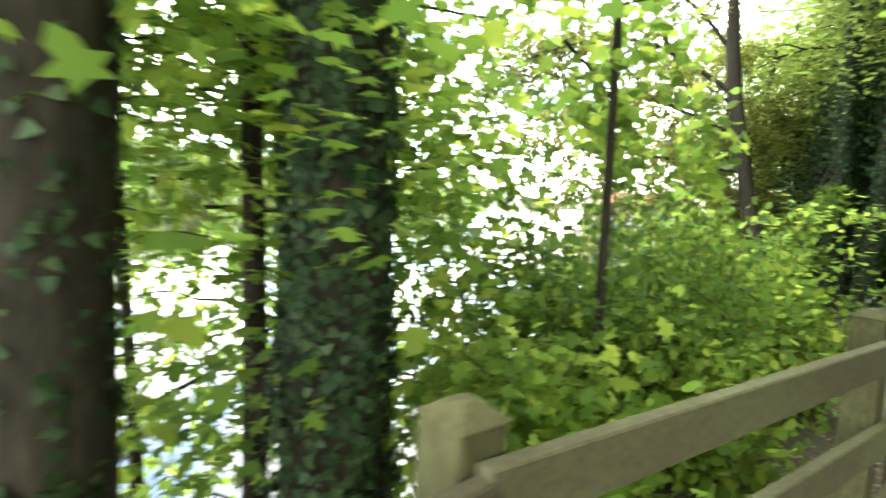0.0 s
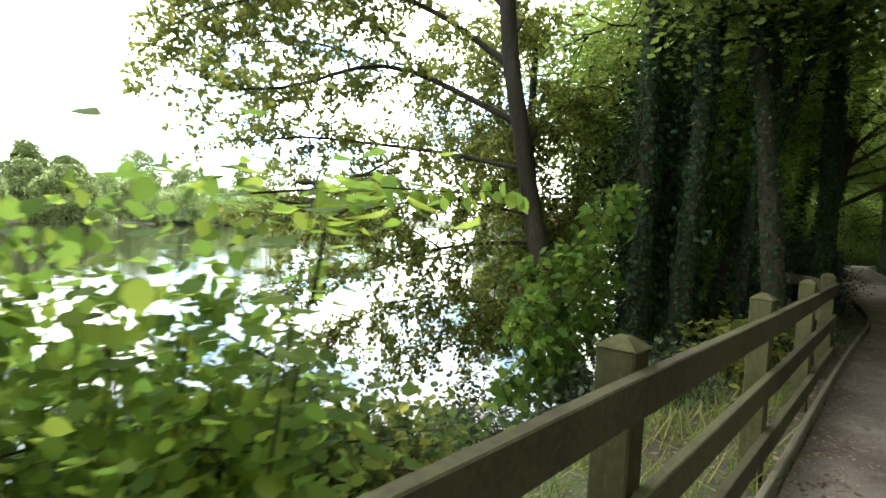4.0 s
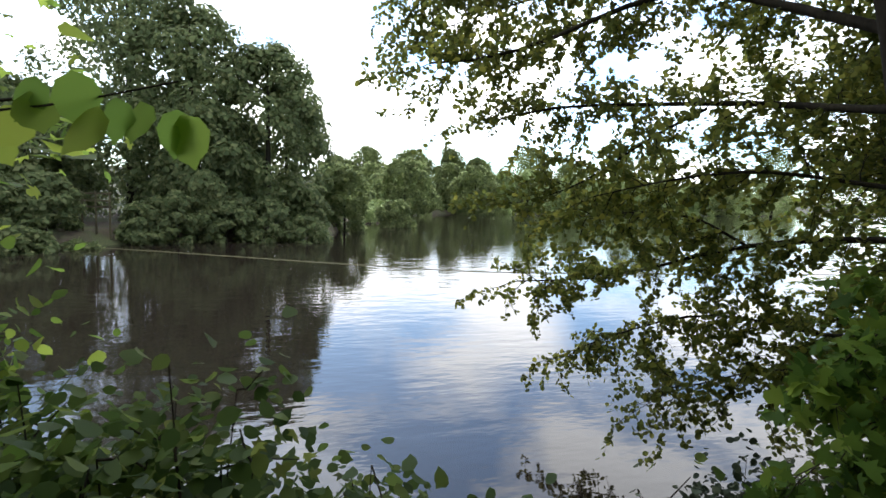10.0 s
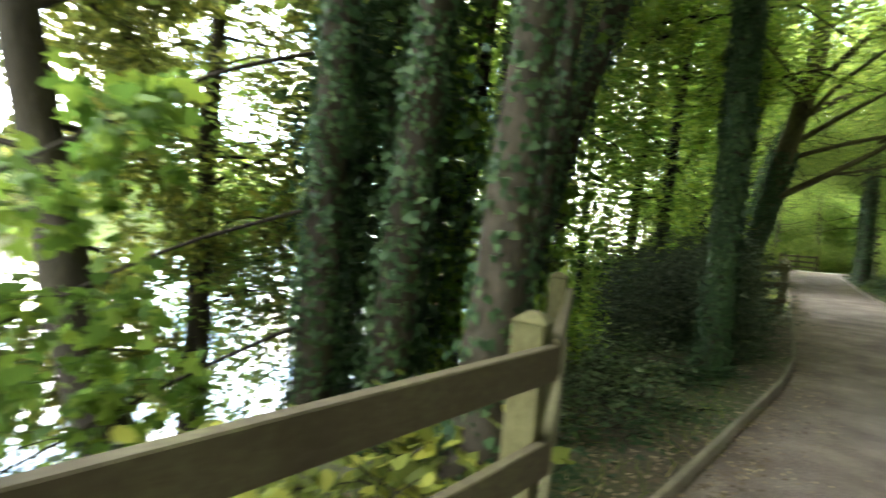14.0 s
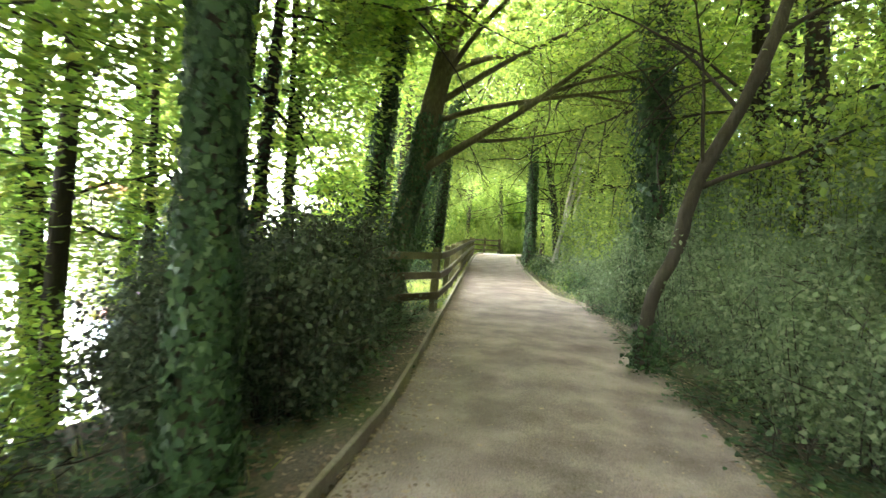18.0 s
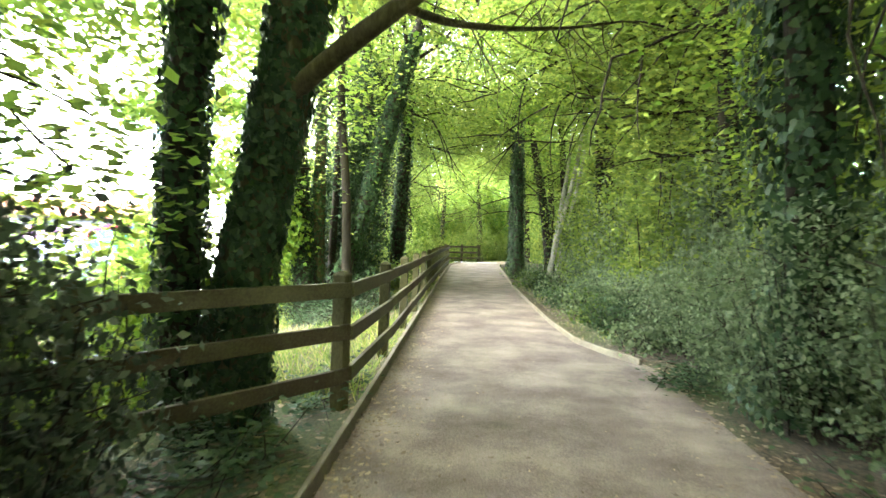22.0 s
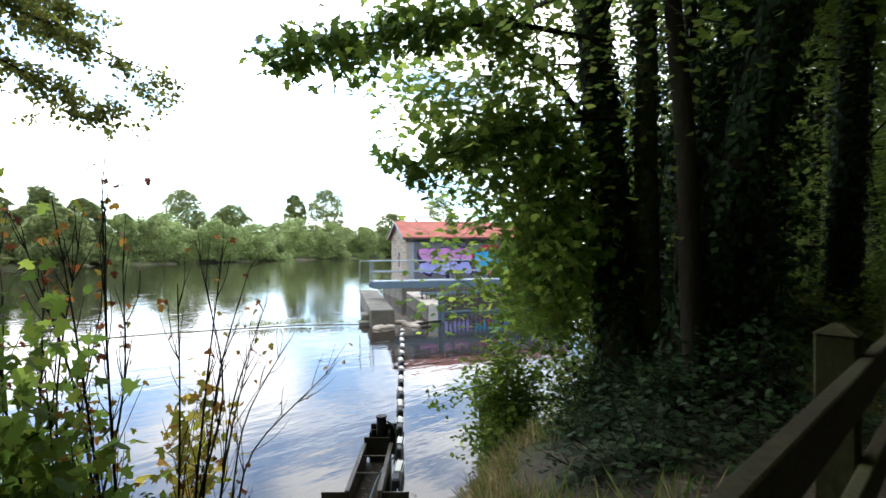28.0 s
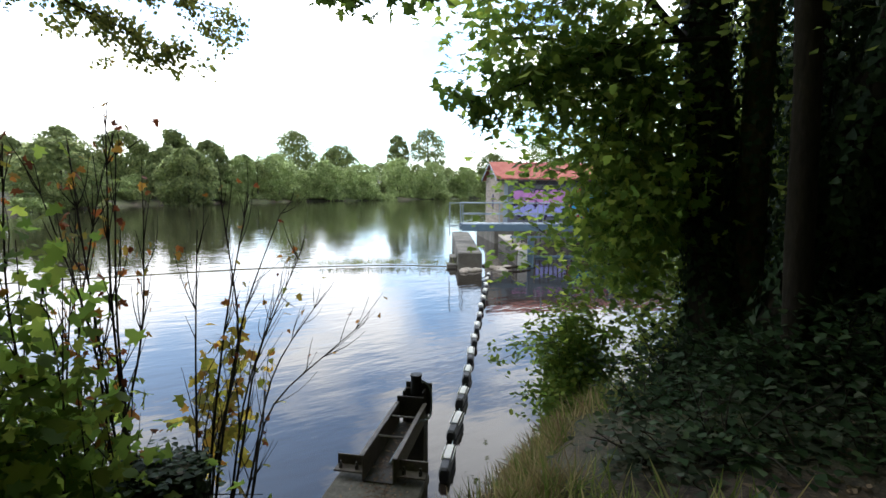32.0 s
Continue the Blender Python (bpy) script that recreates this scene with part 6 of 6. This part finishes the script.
# ---- sprays of leaves and bare stems by the sluice ----
def make_stump():
    ob = thing("tree_stump", (-3.45, 22.42, -1.05), "dark ivy-covered stump at the water's edge", "stump")
    rng = np.random.default_rng(301)
    line = smooth_line([(0, 0, 0), (0.02, 0, 0.45), (0, 0.02, 0.9)], 14)
    rad = np.linspace(0.27, 0.19, 14)
    v, f = tubes([(line, rad)], 14, rng, 0.06)
    link("trunk", mesh_of("trunk", v, f, BARK, True), ob)
    bm = bmesh.new()
    bmesh.ops.create_circle(bm, cap_ends=True, segments=14, radius=0.19, matrix=Matrix.Translation((0, 0.02, 0.895)))
    part("cut_face", bm, TIMBER, ob)
    ivy_on(ob, line, rad, rng, 1500, 0.055, 1.0, 0.08)
    top = clumps(rng, [(0, 0, 0.92), (0.08, 0.05, 0.9), (-0.08, -0.04, 0.9)], 420, (0.11, 0.11, 0.03))
    link("ivy", leaf_mesh("ivy", top, 0.055, "ivy", LEAF_IVY, rng, 0.8), ob)


make_stump()


def autumn_sapling(base, stems, seed, n_leaf):
    """Thin arching stems with fine twigs and a few turning leaves."""
    rng = np.random.default_rng(seed)
    g = float(height(*base))
    ob = thing("autumn_sapling", (*base, g), "bare dark-stemmed sapling with a few orange and yellow leaves", "sapling", "saplings by the stump")
    lines, tips = [], []
    for dx, dy, top in stems:
        h = top - g
        j = rng.standard_normal((2, 3)) * 0.07
        pts = smooth_line([(0, 0, 0), A([dx * 0.15, dy * 0.15, h * 0.3]) + j[0], A([dx * 0.45, dy * 0.45, h * 0.68]) + j[1], (dx, dy, h)], 14)
        v, f = tubes([(pts, np.linspace(0.012, 0.0035, 14))], 5, rng, 0.04)
        link("stem", mesh_of("stem", v, f, BARK, True), ob)
        for _ in range(16):
            i = rng.integers(4, 14)
            w = rng.standard_normal(3) * 0.5 + (pts[i] - pts[i - 1]) * 9
            w *= rng.uniform(0.12, 0.4) / np.linalg.norm(w)
            q = pts[i] + w * 0.5 + rng.standard_normal(3) * 0.02
            e = pts[i] + w + A([0, 0, 0.05])
            lines.append((smooth_line([pts[i], q, e], 5), np.linspace(0.004, 0.0015, 5)))
            tips += [e, e, q]
    v, f = tubes(lines, 4)
    tagged(link("twigwork", mesh_of("twigwork", v, f, BARK, True), ob), kind="stuff")
    link("leaves", leaf_mesh("leaves", clumps(rng, tips, n_leaf, 0.03), 0.05, "lobed", LEAF_AUTUMN, rng, 0.35, 0.6), ob)


autumn_sapling((-3.42, 22.64), [(-0.8, 0.78, 1.34), (-0.31, 1.2, 0.44), (-0.95, 1.2, 0.62), (-0.6, 0.3, 1.4), (-0.72, 0.52, 1.5), (-0.55, 0.12, 1.25), (-0.9, 0.95, 0.95), (-0.45, 0.62, 0.7)], 310, 60)
autumn_sapling((-3.43, 22.2), [(-0.5, 0.1, 1.75), (-0.75, -0.15, 1.85), (-0.35, 0.05, 1.9), (-0.7, 0.25, 1.35), (-0.6, -0.3, 1.5)], 311, 130)
autumn_sapling((-3.6, 21.95), [(-0.9, 0.1, 1.2), (-0.6, 0.25, 1.5), (-0.3, -0.2, 1.8), (-0.45, 0.35, 1.1)], 312, 130)
for i, (x, y, sx, sz, n, sd) in enumerate([(-3.45, 22.15, 0.35, 1.5, 420, 316), (-3.42, 21.42, 0.28, 3.5, 1500, 314), (-3.65, 21.8, 0.36, 1.9, 950, 318), (-3.7, 21.85, 0.34, 3.2, 1000, 319), (-3.2, 20.95, 0.5, 3.7, 1500, 315), (-3.0, 21.35, 0.3, 2.0, 600, 317)]):
    bush("sycamore_sapling", (x, y), (sx, sx, sz), n, LEAF_LIGHT, 0.1, "lobed", "bright green sycamore sapling crowding the water's edge", sd, 12, (0.16, 0.16, 0.14), "sycamore saplings by the sluice", 0.3, "sapling")


def spray(name, pts, radius, n, size, kind, leaf, label, seed, sigma=0.2, reach=0.5):
    rng = np.random.default_rng(seed)
    line = smooth_line(pts, 14)
    ob = thing(name, tuple(line[0]), label, "branch")
    rel = line - line[0]
    lines, tips = [(rel, np.linspace(radius, radius * 0.2, 14))], []
    for i in range(4, 14):
        for _ in range(2):
            shoots(rng, rel[i], rel[i] - rel[i - 1] + rng.standard_normal(3) * 0.12, rng.uniform(0.4, 1.0) * reach, radius * 0.25, 1, lines, tips, 0.5, 0.7, 3)
    v, f = tubes(lines, 5)
    link("bough", mesh_of("bough", v, f, BARK, True), ob)
    link("leaves", leaf_mesh("leaves", clumps(rng, tips, n, sigma * 0.8), size, kind, leaf, rng, 0.4, 0.5), ob)


for i, pts in enumerate([[(-5.8, 18.6, 4.9), (-6.6, 19.9, 4.75), (-7.3, 21.2, 4.5), (-7.8, 22.4, 4.25), (-8.0, 23.6, 4.0)], [(-6.6, 19.9, 4.7), (-7.3, 20.9, 4.1), (-7.7, 22.0, 3.7), (-7.9, 22.9, 3.4)], [(-7.0, 20.6, 4.6), (-7.7, 21.8, 4.7), (-8.2, 22.8, 4.6)]]):
    spray("overhanging_bough", pts, 0.03, 3200, 0.055, "round", LEAF_ALDER, "bough of small dark leaves reaching over the lake", 316 + 40 * i, 0.07, 0.6)
for i, pts in enumerate([[(-3.5, 22.6, -0.45), (-3.85, 22.82, -0.15), (-4.2, 23.03, 0.02), (-4.5, 23.25, 0.12)], [(-3.5, 22.6, -0.45), (-3.8, 22.75, 0.0), (-4.05, 22.9, 0.25), (-4.3, 23.05, 0.4)], [(-3.5, 22.6, -0.5), (-3.85, 22.8, -0.4), (-4.15, 22.95, -0.35), (-4.4, 23.05, -0.3)]]):
    spray("yellow_bough", pts, 0.008, 75, 0.085, "lobed", LEAF_YELLOW, "thin bough with yellowing lobed leaves by the stump", 920 + i, 0.09, 0.25)
spray("overhanging_bough", [(-3.3, 28.0, 4.2), (-4.0, 27.0, 4.4), (-4.9, 26.0, 4.35), (-5.7, 24.8, 4.0)], 0.05, 950, 0.13, "lobed", LEAF_SYC, "long sycamore bough with broad lobed leaves over the water", 317, 0.16)
spray("overhanging_bough", [(-3.2, 28.0, 3.2), (-3.7, 27.0, 3.1), (-4.5, 26.6, 2.85), (-5.2, 26.1, 2.6)], 0.03, 520, 0.13, "lobed", LEAF_SYC, "drooping sycamore bough with broad lobed leaves", 318, 0.11, 0.4)
for i, (x, y, sx, sz, n) in enumerate([(-1.9, 26.9, 0.45, 0.6, 1000), (-1.4, 27.2, 0.4, 0.9, 1000), (-2.7, 27.4, 0.4, 0.5, 700), (-3.3, 27.6, 0.35, 0.4, 500)]):
    bush("ivy_clump", (x, y), (sx, sx, sz), n, LEAF_IVY, 0.075, "ivy", "ivy and dark undergrowth at the foot of the clump", 323 + i, 20, (0.16, 0.16, 0.14), "undergrowth below the clump", 0.6)
# Dark ivy added behind the clump to stand in for its deep shade.
for i, (x, y, sx, sz, n) in enumerate([(-2.0, 29.6, 0.5, 7.0, 5500), (-2.75, 29.5, 0.5, 7.0, 5500)]):
    bush("ivy_mass", (x, y), (sx, sx, sz), n, LEAF_IVY, 0.09, "ivy", "thick mass of dark ivy hanging between the trunks", 630 + i, 22, (0.18, 0.18, 0.2), "ivy masses", 0.3, "ivy")

for i, (pts, n) in enumerate([([(-3.75, 7.6, 2.75), (-3.9, 6.9, 2.45), (-3.8, 6.3, 2.05), (-3.85, 5.7, 1.6), (-4.1, 5.0, 1.1), (-4.15, 4.3, 0.6)], 640), ([(-3.75, 7.6, 1.5), (-3.9, 6.6, 1.2), (-3.95, 5.7, 0.75), (-4.1, 4.9, 0.35), (-4.15, 4.25, 0.0)], 560), ([(-3.7, 7.7, 0.6), (-3.9, 6.8, 0.3), (-4.1, 5.9, -0.1), (-4.2, 5.1, -0.4)], 420)]):
    spray("overhanging_bough", pts, 0.02, n, 0.12, "lobed", LEAF_SYC, "sycamore bough with bright lobed leaves hanging by the alder", 340 + i, 0.1, 0.5)
for i, (x, y, n) in enumerate([(-3.55, 9.4, 2600), (-2.8, 9.9, 1500)]):
    bush("sycamore_sapling", (x, y), (0.4, 0.4, 5.5), n, LEAF_SYC, 0.1, "lobed", "tall thin sycamore sapling between ivy-clad trunks", 640 + i, 9, (0.2, 0.2, 0.2), "sycamore saplings on the bank", 0.4, "sapling")
for i, z in enumerate((0.2, 1.0, 1.8, 2.7, 3.5)):
    spray("overhanging_bough", [(-5.55, 8.0, z + 0.2), (-5.35, 8.3, z + 0.4), (-5.1, 8.7, z + 0.3), (-4.9, 9.1, z)], 0.015, 620, 0.068, "round", LEAF_ALDER, "fine-leaved alder bough on the bank", 940 + i, 0.2, 0.5)
# Low dark leaves added over pale soil where the bank lies in shade.
for i, (x, y) in enumerate([(-1.4, 26.2), (-0.9, 26.3), (-2.9, 27.0), (-2.3, 26.9), (-1.6, 26.8), (-0.8, 27.2), (-1.9, 25.3), (-1.6, 25.7), (-2.5, 26.3)]):
    bush("ivy_patch", (x, y), (0.5, 0.5, 0.25), 620, LEAF_IVY if i % 3 else LEAF_DARK, 0.065, "ivy", "low ivy and weeds added to darken the bank by the clump", 660 + i, 12, (0.15, 0.15, 0.06), "ground ivy", 0.7, "ivy")

for i, pts in enumerate([[(-4.3, -2.8, 3.4), (-4.05, -2.0, 3.1), (-3.9, -1.5, 2.6), (-3.75, -1.2, 2.0)], [(-4.2, -2.8, 2.6), (-4.3, -2.0, 2.5), (-4.3, -1.5, 2.2)]]):
    spray("overhanging_bough", pts, 0.015, 330, 0.1, "hazel", LEAF_LIGHT, "bough of yellow-green leaves hanging above the fence", 350 + i, 0.12, 0.4)

for i, (z, tx, ty) in enumerate([(0.7, -4.5, 27.9), (1.05, -4.4, 27.7), (1.4, -4.55, 27.9), (1.75, -4.5, 27.6), (2.1, -4.7, 27.8), (2.6, -4.75, 27.4), (3.1, -5.0, 27.2), (3.6, -5.2, 26.9), (1.3, -3.9, 27.2), (2.3, -4.0, 27.1)]):
    spray("overhanging_bough", [(-3.35, 28.2, z + 0.3), (-3.9, 28.0 if ty > 27 else 27.7, z + 0.45), (tx + 0.4, ty + 0.2, z + 0.25), (tx, ty, z)], 0.02, 620, 0.105, "lobed", LEAF_LIGHT, "leafy sycamore bough reaching over the water's edge", 380 + i, 0.24, 0.65)

# high boughs added to block sky light; the first six mostly out of view
SHADE_BOUGHS = [(x, y0, 6.3) for x, y0 in ((-3.6, 28.6), (-2.2, 28.4), (-0.8, 28.0), (-3.4, 9.0), (-2.3, 9.2), (-4.3, 8.2))] + [(x + 0.3 * (j % 2), y0, 7.0 + 0.4 * (j % 3)) for j, y0 in enumerate((4, 10, 16, 22, 28, 34, 40, 46, 52, 58)) for x in (-0.6, 0.9, 2.4, 3.9)]
for i, (x, y0, z) in enumerate(SHADE_BOUGHS):
    spray("shade_bough", [(x, y0, z), (x, y0 - 2, z + 0.6), (x + 0.1, y0 - 4, z + 0.4), (x + 0.2, y0 - 6, z - 0.1)], 0.06, 2600 if i < 6 else 1000, 0.15, "oval", LEAF_WOOD, "high leafy bough added to block sky light from the bank and the path", 360 + i, 0.4, 1.6)

# ---- far shore ----
def far_tree(place, h, w, leaf, seed, n, size, label, group, name="lakeside_tree", low=0.12):
    rng = np.random.default_rng(seed)
    x, y = place
    g = float(height(x, y)) - 0.1
    ob = thing(name, (x, y, g), label, "tree", group)
    line = smooth_line([(0, 0, 0), (rng.uniform(-0.3, 0.3), 0, h * 0.3), (0, 0, h * 0.85)], 8)
    v, f = tubes([(line, np.linspace(h * 0.02, h * 0.004, 8))], 7)
    link("trunk", mesh_of("trunk", v, f, BARK, True), ob)
    m = int(70 + 3 * h)
    t = np.linspace(0.02, 1, m) ** 0.9
    a = rng.uniform(0, 6.283, m)
    q = np.sqrt(np.maximum(0.05, 1 - np.abs(2 * t - 0.9) ** 2.2 / 1.25))
    u = np.stack([np.cos(a) * q, np.sin(a) * q, (t - 0.45) * 1.5], 1)
    span = h * (1 - low)
    ring = rng.uniform(0.4, 0.82, m) * q * w
    c = np.stack([np.cos(a) * ring, np.sin(a) * ring, h * low + span * t * 0.9], 1)
    r = np.minimum(w, h * 0.4) * rng.uniform(0.2, 0.38, m)
    i = rng.integers(0, m, n)
    out = rng.standard_normal((n, 3)) + u[i] * 0.8 + A([0, 0, 0.25])
    out /= np.linalg.norm(out, axis=1)[:, None]
    pl = c[i] + out * (r[i] * rng.uniform(0.6, 1.06, n))[:, None] * A([1, 1, 0.8])
    ok = pl[:, 2] > 0.1
    link("crown", leaf_mesh("crown", pl[ok], size, "diamond", leaf, rng, 0.45, 0.4, 0.5, out[ok] * 0.8 + A([0, 0, 0.35])), ob)


BIG = [((-45.5, -9.3), 18.5, 6.2, 1), ((-42.0, -4.8), 16, 4.4, 2), ((-41.3, 0.2), 13.2, 3.9, 3), ((-39.5, -3.4), 8.5, 3.0, 4), ((-39.8, -13.5), 9, 4.0, 5), ((-30, -19), 8, 4.0, 6), ((-48, 1.5), 11, 4.0, 7), ((-41, -20), 14, 5.5, 8), ((-56, -19), 9, 4.0, 9)]
for p, h, w, sd in BIG:
    far_tree(p, h, w, LEAF_BIG, 400 + sd, 15000 if sd < 5 else 8000, 0.36, "large dark green tree overhanging the lake", "big trees by the weir", low=0.03)
for i, (x, y, h, w) in enumerate([(-37.6, 2.7, 3.0, 1.9), (-38.2, 0.3, 3.2, 2.2), (-37.5, -2.2, 3.2, 2.2), (-36.6, -4.8, 3.4, 2.2), (-35.8, -6.4, 2.6, 1.4), (-31.0, -10.4, 2.0, 1.7), (-29.5, -12.2, 2.4, 2.0), (-32.6, -8.6, 1.2, 1.2), (-34.2, -10.6, 3.2, 1.9), (-32.8, -12.9, 3.2, 2.4), (-29, -15.5, 3.4, 2.8), (-24.5, -18, 3.4, 3.0), (-41.8, 3.2, 2.6, 1.8)]):
    far_tree((x, y), h, w, LEAF_BIG, 430 + i, 5000, 0.26, "dark bush overhanging the water by the weir", "bushes by the weir", "lakeside_shrub", 0.0)
# single trees of the far shore: place, height, half width
SHORE_TREES = [(-48.6, 6.4, 6.4, 2.0), (-85.5, 20, 9.6, 5.6), (-109, 35, 10, 3.2), (-99, 37, 11, 4.4), (-119, 19, 12.5, 4.0), (-117, 28.5, 12.6, 5.6), (-117, 37.5, 13.8, 3.6), (-116, 43.7, 12.0, 3.7), (-143, 70, 17.5, 5.5), (-140, 82, 14, 5.7), (-148, 105, 19.5, 3.4), (-143, 113, 21.5, 5.5), (-141, 138, 15, 5.5), (-150, 169, 26, 6.2), (-116, 12, 10, 4.2), (-56, 12.5, 4.2, 2.2)]
for i, (x, y, h, w) in enumerate(SHORE_TREES):
    far_tree((x, y), h, w * 1.15, LEAF_FAR, 460 + i, 9500, 0.3 if x > -60 else 0.5, "round-headed tree standing on the far shore", "trees of the far shore", low=0.05)
SHORE_WILLOWS = [(-114.5, 49.7, 9.5, 3.0), (-117.5, 58, 10, 5.0), (-118.5, 69.5, 9, 5.2), (-121, 79.5, 8.6, 6.0), (-132, 96, 11, 5.6), (-130, 106, 10.2, 5.0), (-136, 122, 9.6, 5.0), (-110, 30, 4.5, 4.0), (-104, 27, 3.5, 3.5)]
for i, (x, y, h, w) in enumerate(SHORE_WILLOWS):
    far_tree((x, y), h, w, LEAF_WILLOW, 480 + i, 6000, 0.46, "grey-green rounded willow on the far shore", "willows of the far shore", low=0.0)
rf = np.random.default_rng(33)
k = 0
for yy in np.r_[np.arange(8, 60, 8.5), np.arange(62, 230, 9)]:
    sx = float(np.interp(yy, SHORE_Y, SHORE_X))
    k += 1
    x, y = sx - rf.uniform(16, 34), float(yy + rf.uniform(-2.5, 2.5))
    h = rf.uniform(7, 11) * (0.6 if yy < 16 else 1)
    far_tree((x, y), h, h * 0.5, LEAF_FAR, 500 + k, 2600, 0.6, "tree in the green belt along the far shore", "trees of the far shore", low=0.0)
for i, yy in enumerate(np.r_[np.arange(13, 45, 7.5), np.arange(46, 215, 6.2)]):
    yy = float(yy) + rf.uniform(-1.2, 1.2)
    h = rf.uniform(3.6, 8.4) * (0.6 if yy < 45 else 1) * (1.2 if yy > 110 else 1)
    far_tree((float(np.interp(yy, SHORE_Y, SHORE_X)) - rf.uniform(4, 11), yy), h, h * rf.uniform(0.58, 0.78), LEAF_WILLOW if i % 3 else LEAF_FAR, 1900 + i, 4200, 0.4, "rounded bushy tree in the belt along the far shore", "trees of the far shore", low=0.0)
for i in range(130):
    yy = rf.uniform(7, 225)
    sx = float(np.interp(yy, SHORE_Y, SHORE_X))
    far_tree((sx - rf.uniform(0.5, 4), yy), rf.uniform(0.9, 2.4), rf.uniform(1.6, 3.4), LEAF_WILLOW if i % 3 else LEAF_FAR, 700 + i, 900, 0.32, "low shrub at the far water's edge", "shrubs of the far shore", "lakeside_shrub", 0.0)
for i in range(40):
    a = rf.uniform(0, 1)
    x, y = -230 - 190 * rf.uniform(), -40 + 330 * a
    far_tree((x, y), rf.uniform(12, 20), rf.uniform(8, 13), LEAF_FAR, 1800 + i, 900, 1.2, "hazy tree on the hill beyond the lake", "trees of the far hill", low=0.0)


def make_far_gate():
    ob = thing("wooden_gate", (-35.0, -7.9, float(height(-35.0, -7.9))), "low wooden field gate at the far end of the weir", "gate")
    up = 0.2 - float(height(-35.0, -7.9))
    for q in (0, 0.75, 1.5):
        bm = bmesh.new()
        box(bm, (-0.27 * q, -q * 0.96, (up + 1.15) / 2), (0.1, 0.1, up + 1.15), 20, 0.01)
        part("post", bm, FENCE_WOOD, ob)
    for z in (0.3, 0.65, 1.02):
        bm = bmesh.new()
        beam(bm, (0.05, 0.1, up + z), (-0.46, -1.56, up + z), 0.05, 0.11)
        part("rail", bm, FENCE_WOOD, ob)


make_far_gate()

# ---- grass, litter ----


def grass_patch(name, areas, n, size, seed, label, mat=GRASS):
    rng = np.random.default_rng(seed)
    pts = []
    for x0, x1, y0, y1, share in areas:
        m = int(n * share)
        x, y = rng.uniform(x0, x1, m), rng.uniform(y0, y1, m)
        tuft = 0.5 + 0.5 * np.sin(x * 5.1 + 1.3 * y) * np.sin(y * 4.3 - x)
        ok = rng.uniform(0, 1, m) < tuft
        x, y = x[ok], y[ok]
        ok = (kerb_x(y) - 0.06 > x) | (edge_x(y) + 0.15 < x)
        x, y = x[ok], y[ok]
        pts.append(np.c_[x, y, height(x, y) - 0.01])
    pts = np.concatenate(pts)
    tagged(link(name, leaf_mesh(name, pts, size, "blade", mat, rng, 0.0, -1.1, 0.5)), label, "grass", kind="stuff")


grass_patch("bank_grass", [(-2.6, -0.2, 19.6, 24.8, 0.5), (-1.4, -0.1, 27, 36, 0.2), (-3.2, -1.6, 1.5, 7, 0.25)], 16000, 0.26, 900, "rough yellow-green grass on the bank behind the fence")
grass_patch("edge_grass", [(2.7, 4.0, 22.5, 40, 0.7), (-2.8, -0.7, 7, 13, 0.3)], 5000, 0.16, 901, "sparse grass and weeds at the wood's edge")


grass_patch("dry_grass", [(-4.1, -3.1, 24.4, 26.2, 0.8), (-2.9, -2.2, 24.0, 24.8, 0.2)], 6000, 0.24, 902, "dry straw-coloured grass on the bank beside the sluice", STRAW)
grass_patch("bank_grass", [(-4.0, -3.0, 24.5, 26.8, 0.6), (-2.6, -1.4, 22.6, 24.5, 0.4)], 5000, 0.22, 903, "green grass on the bank beside the sluice")


def litter(name, n, seed, x_of, label, size=0.06):
    rng = np.random.default_rng(seed)
    y = rng.uniform(-8, 34, n)
    x = x_of(y, rng)
    z = np.where((x > kerb_x(y)) & (x < edge_x(y)), 0.05, height(x, y) + 0.012)
    t = np.clip((x - kerb_x(y)) / (edge_x(y) - kerb_x(y)), 0, 1)
    z = np.where((x > kerb_x(y)) & (x < edge_x(y)), 0.018 + 0.035 * np.sin(np.pi * t), z)
    tagged(link(name, leaf_mesh(name, np.c_[x, y, z], size, "oval", LITTER, rng, 0.9, 0.0, 0.5)), label, "dead leaves", kind="stuff")


litter("path_litter", 1500, 910, lambda y, r: kerb_x(y) + (edge_x(y) - kerb_x(y)) * r.uniform(0, 1, len(y)), "scattered dead leaves on the path", 0.035)
litter("edge_litter", 15000, 911, lambda y, r: np.where(r.uniform(0, 1, len(y)) < 0.5, kerb_x(y) + np.abs(r.normal(0, 0.22, len(y))), edge_x(y) - np.abs(r.normal(0, 0.3, len(y)))), "drifts of dead leaves along the path edges", 0.045)
litter("bank_litter", 13000, 912, lambda y, r: np.where(r.uniform(0, 1, len(y)) < 0.6, kerb_x(y) - 0.06 - np.abs(r.normal(0, 0.9, len(y))), edge_x(y) + np.abs(r.normal(0, 0.4, len(y)))), "dead leaves under the trees", 0.06)
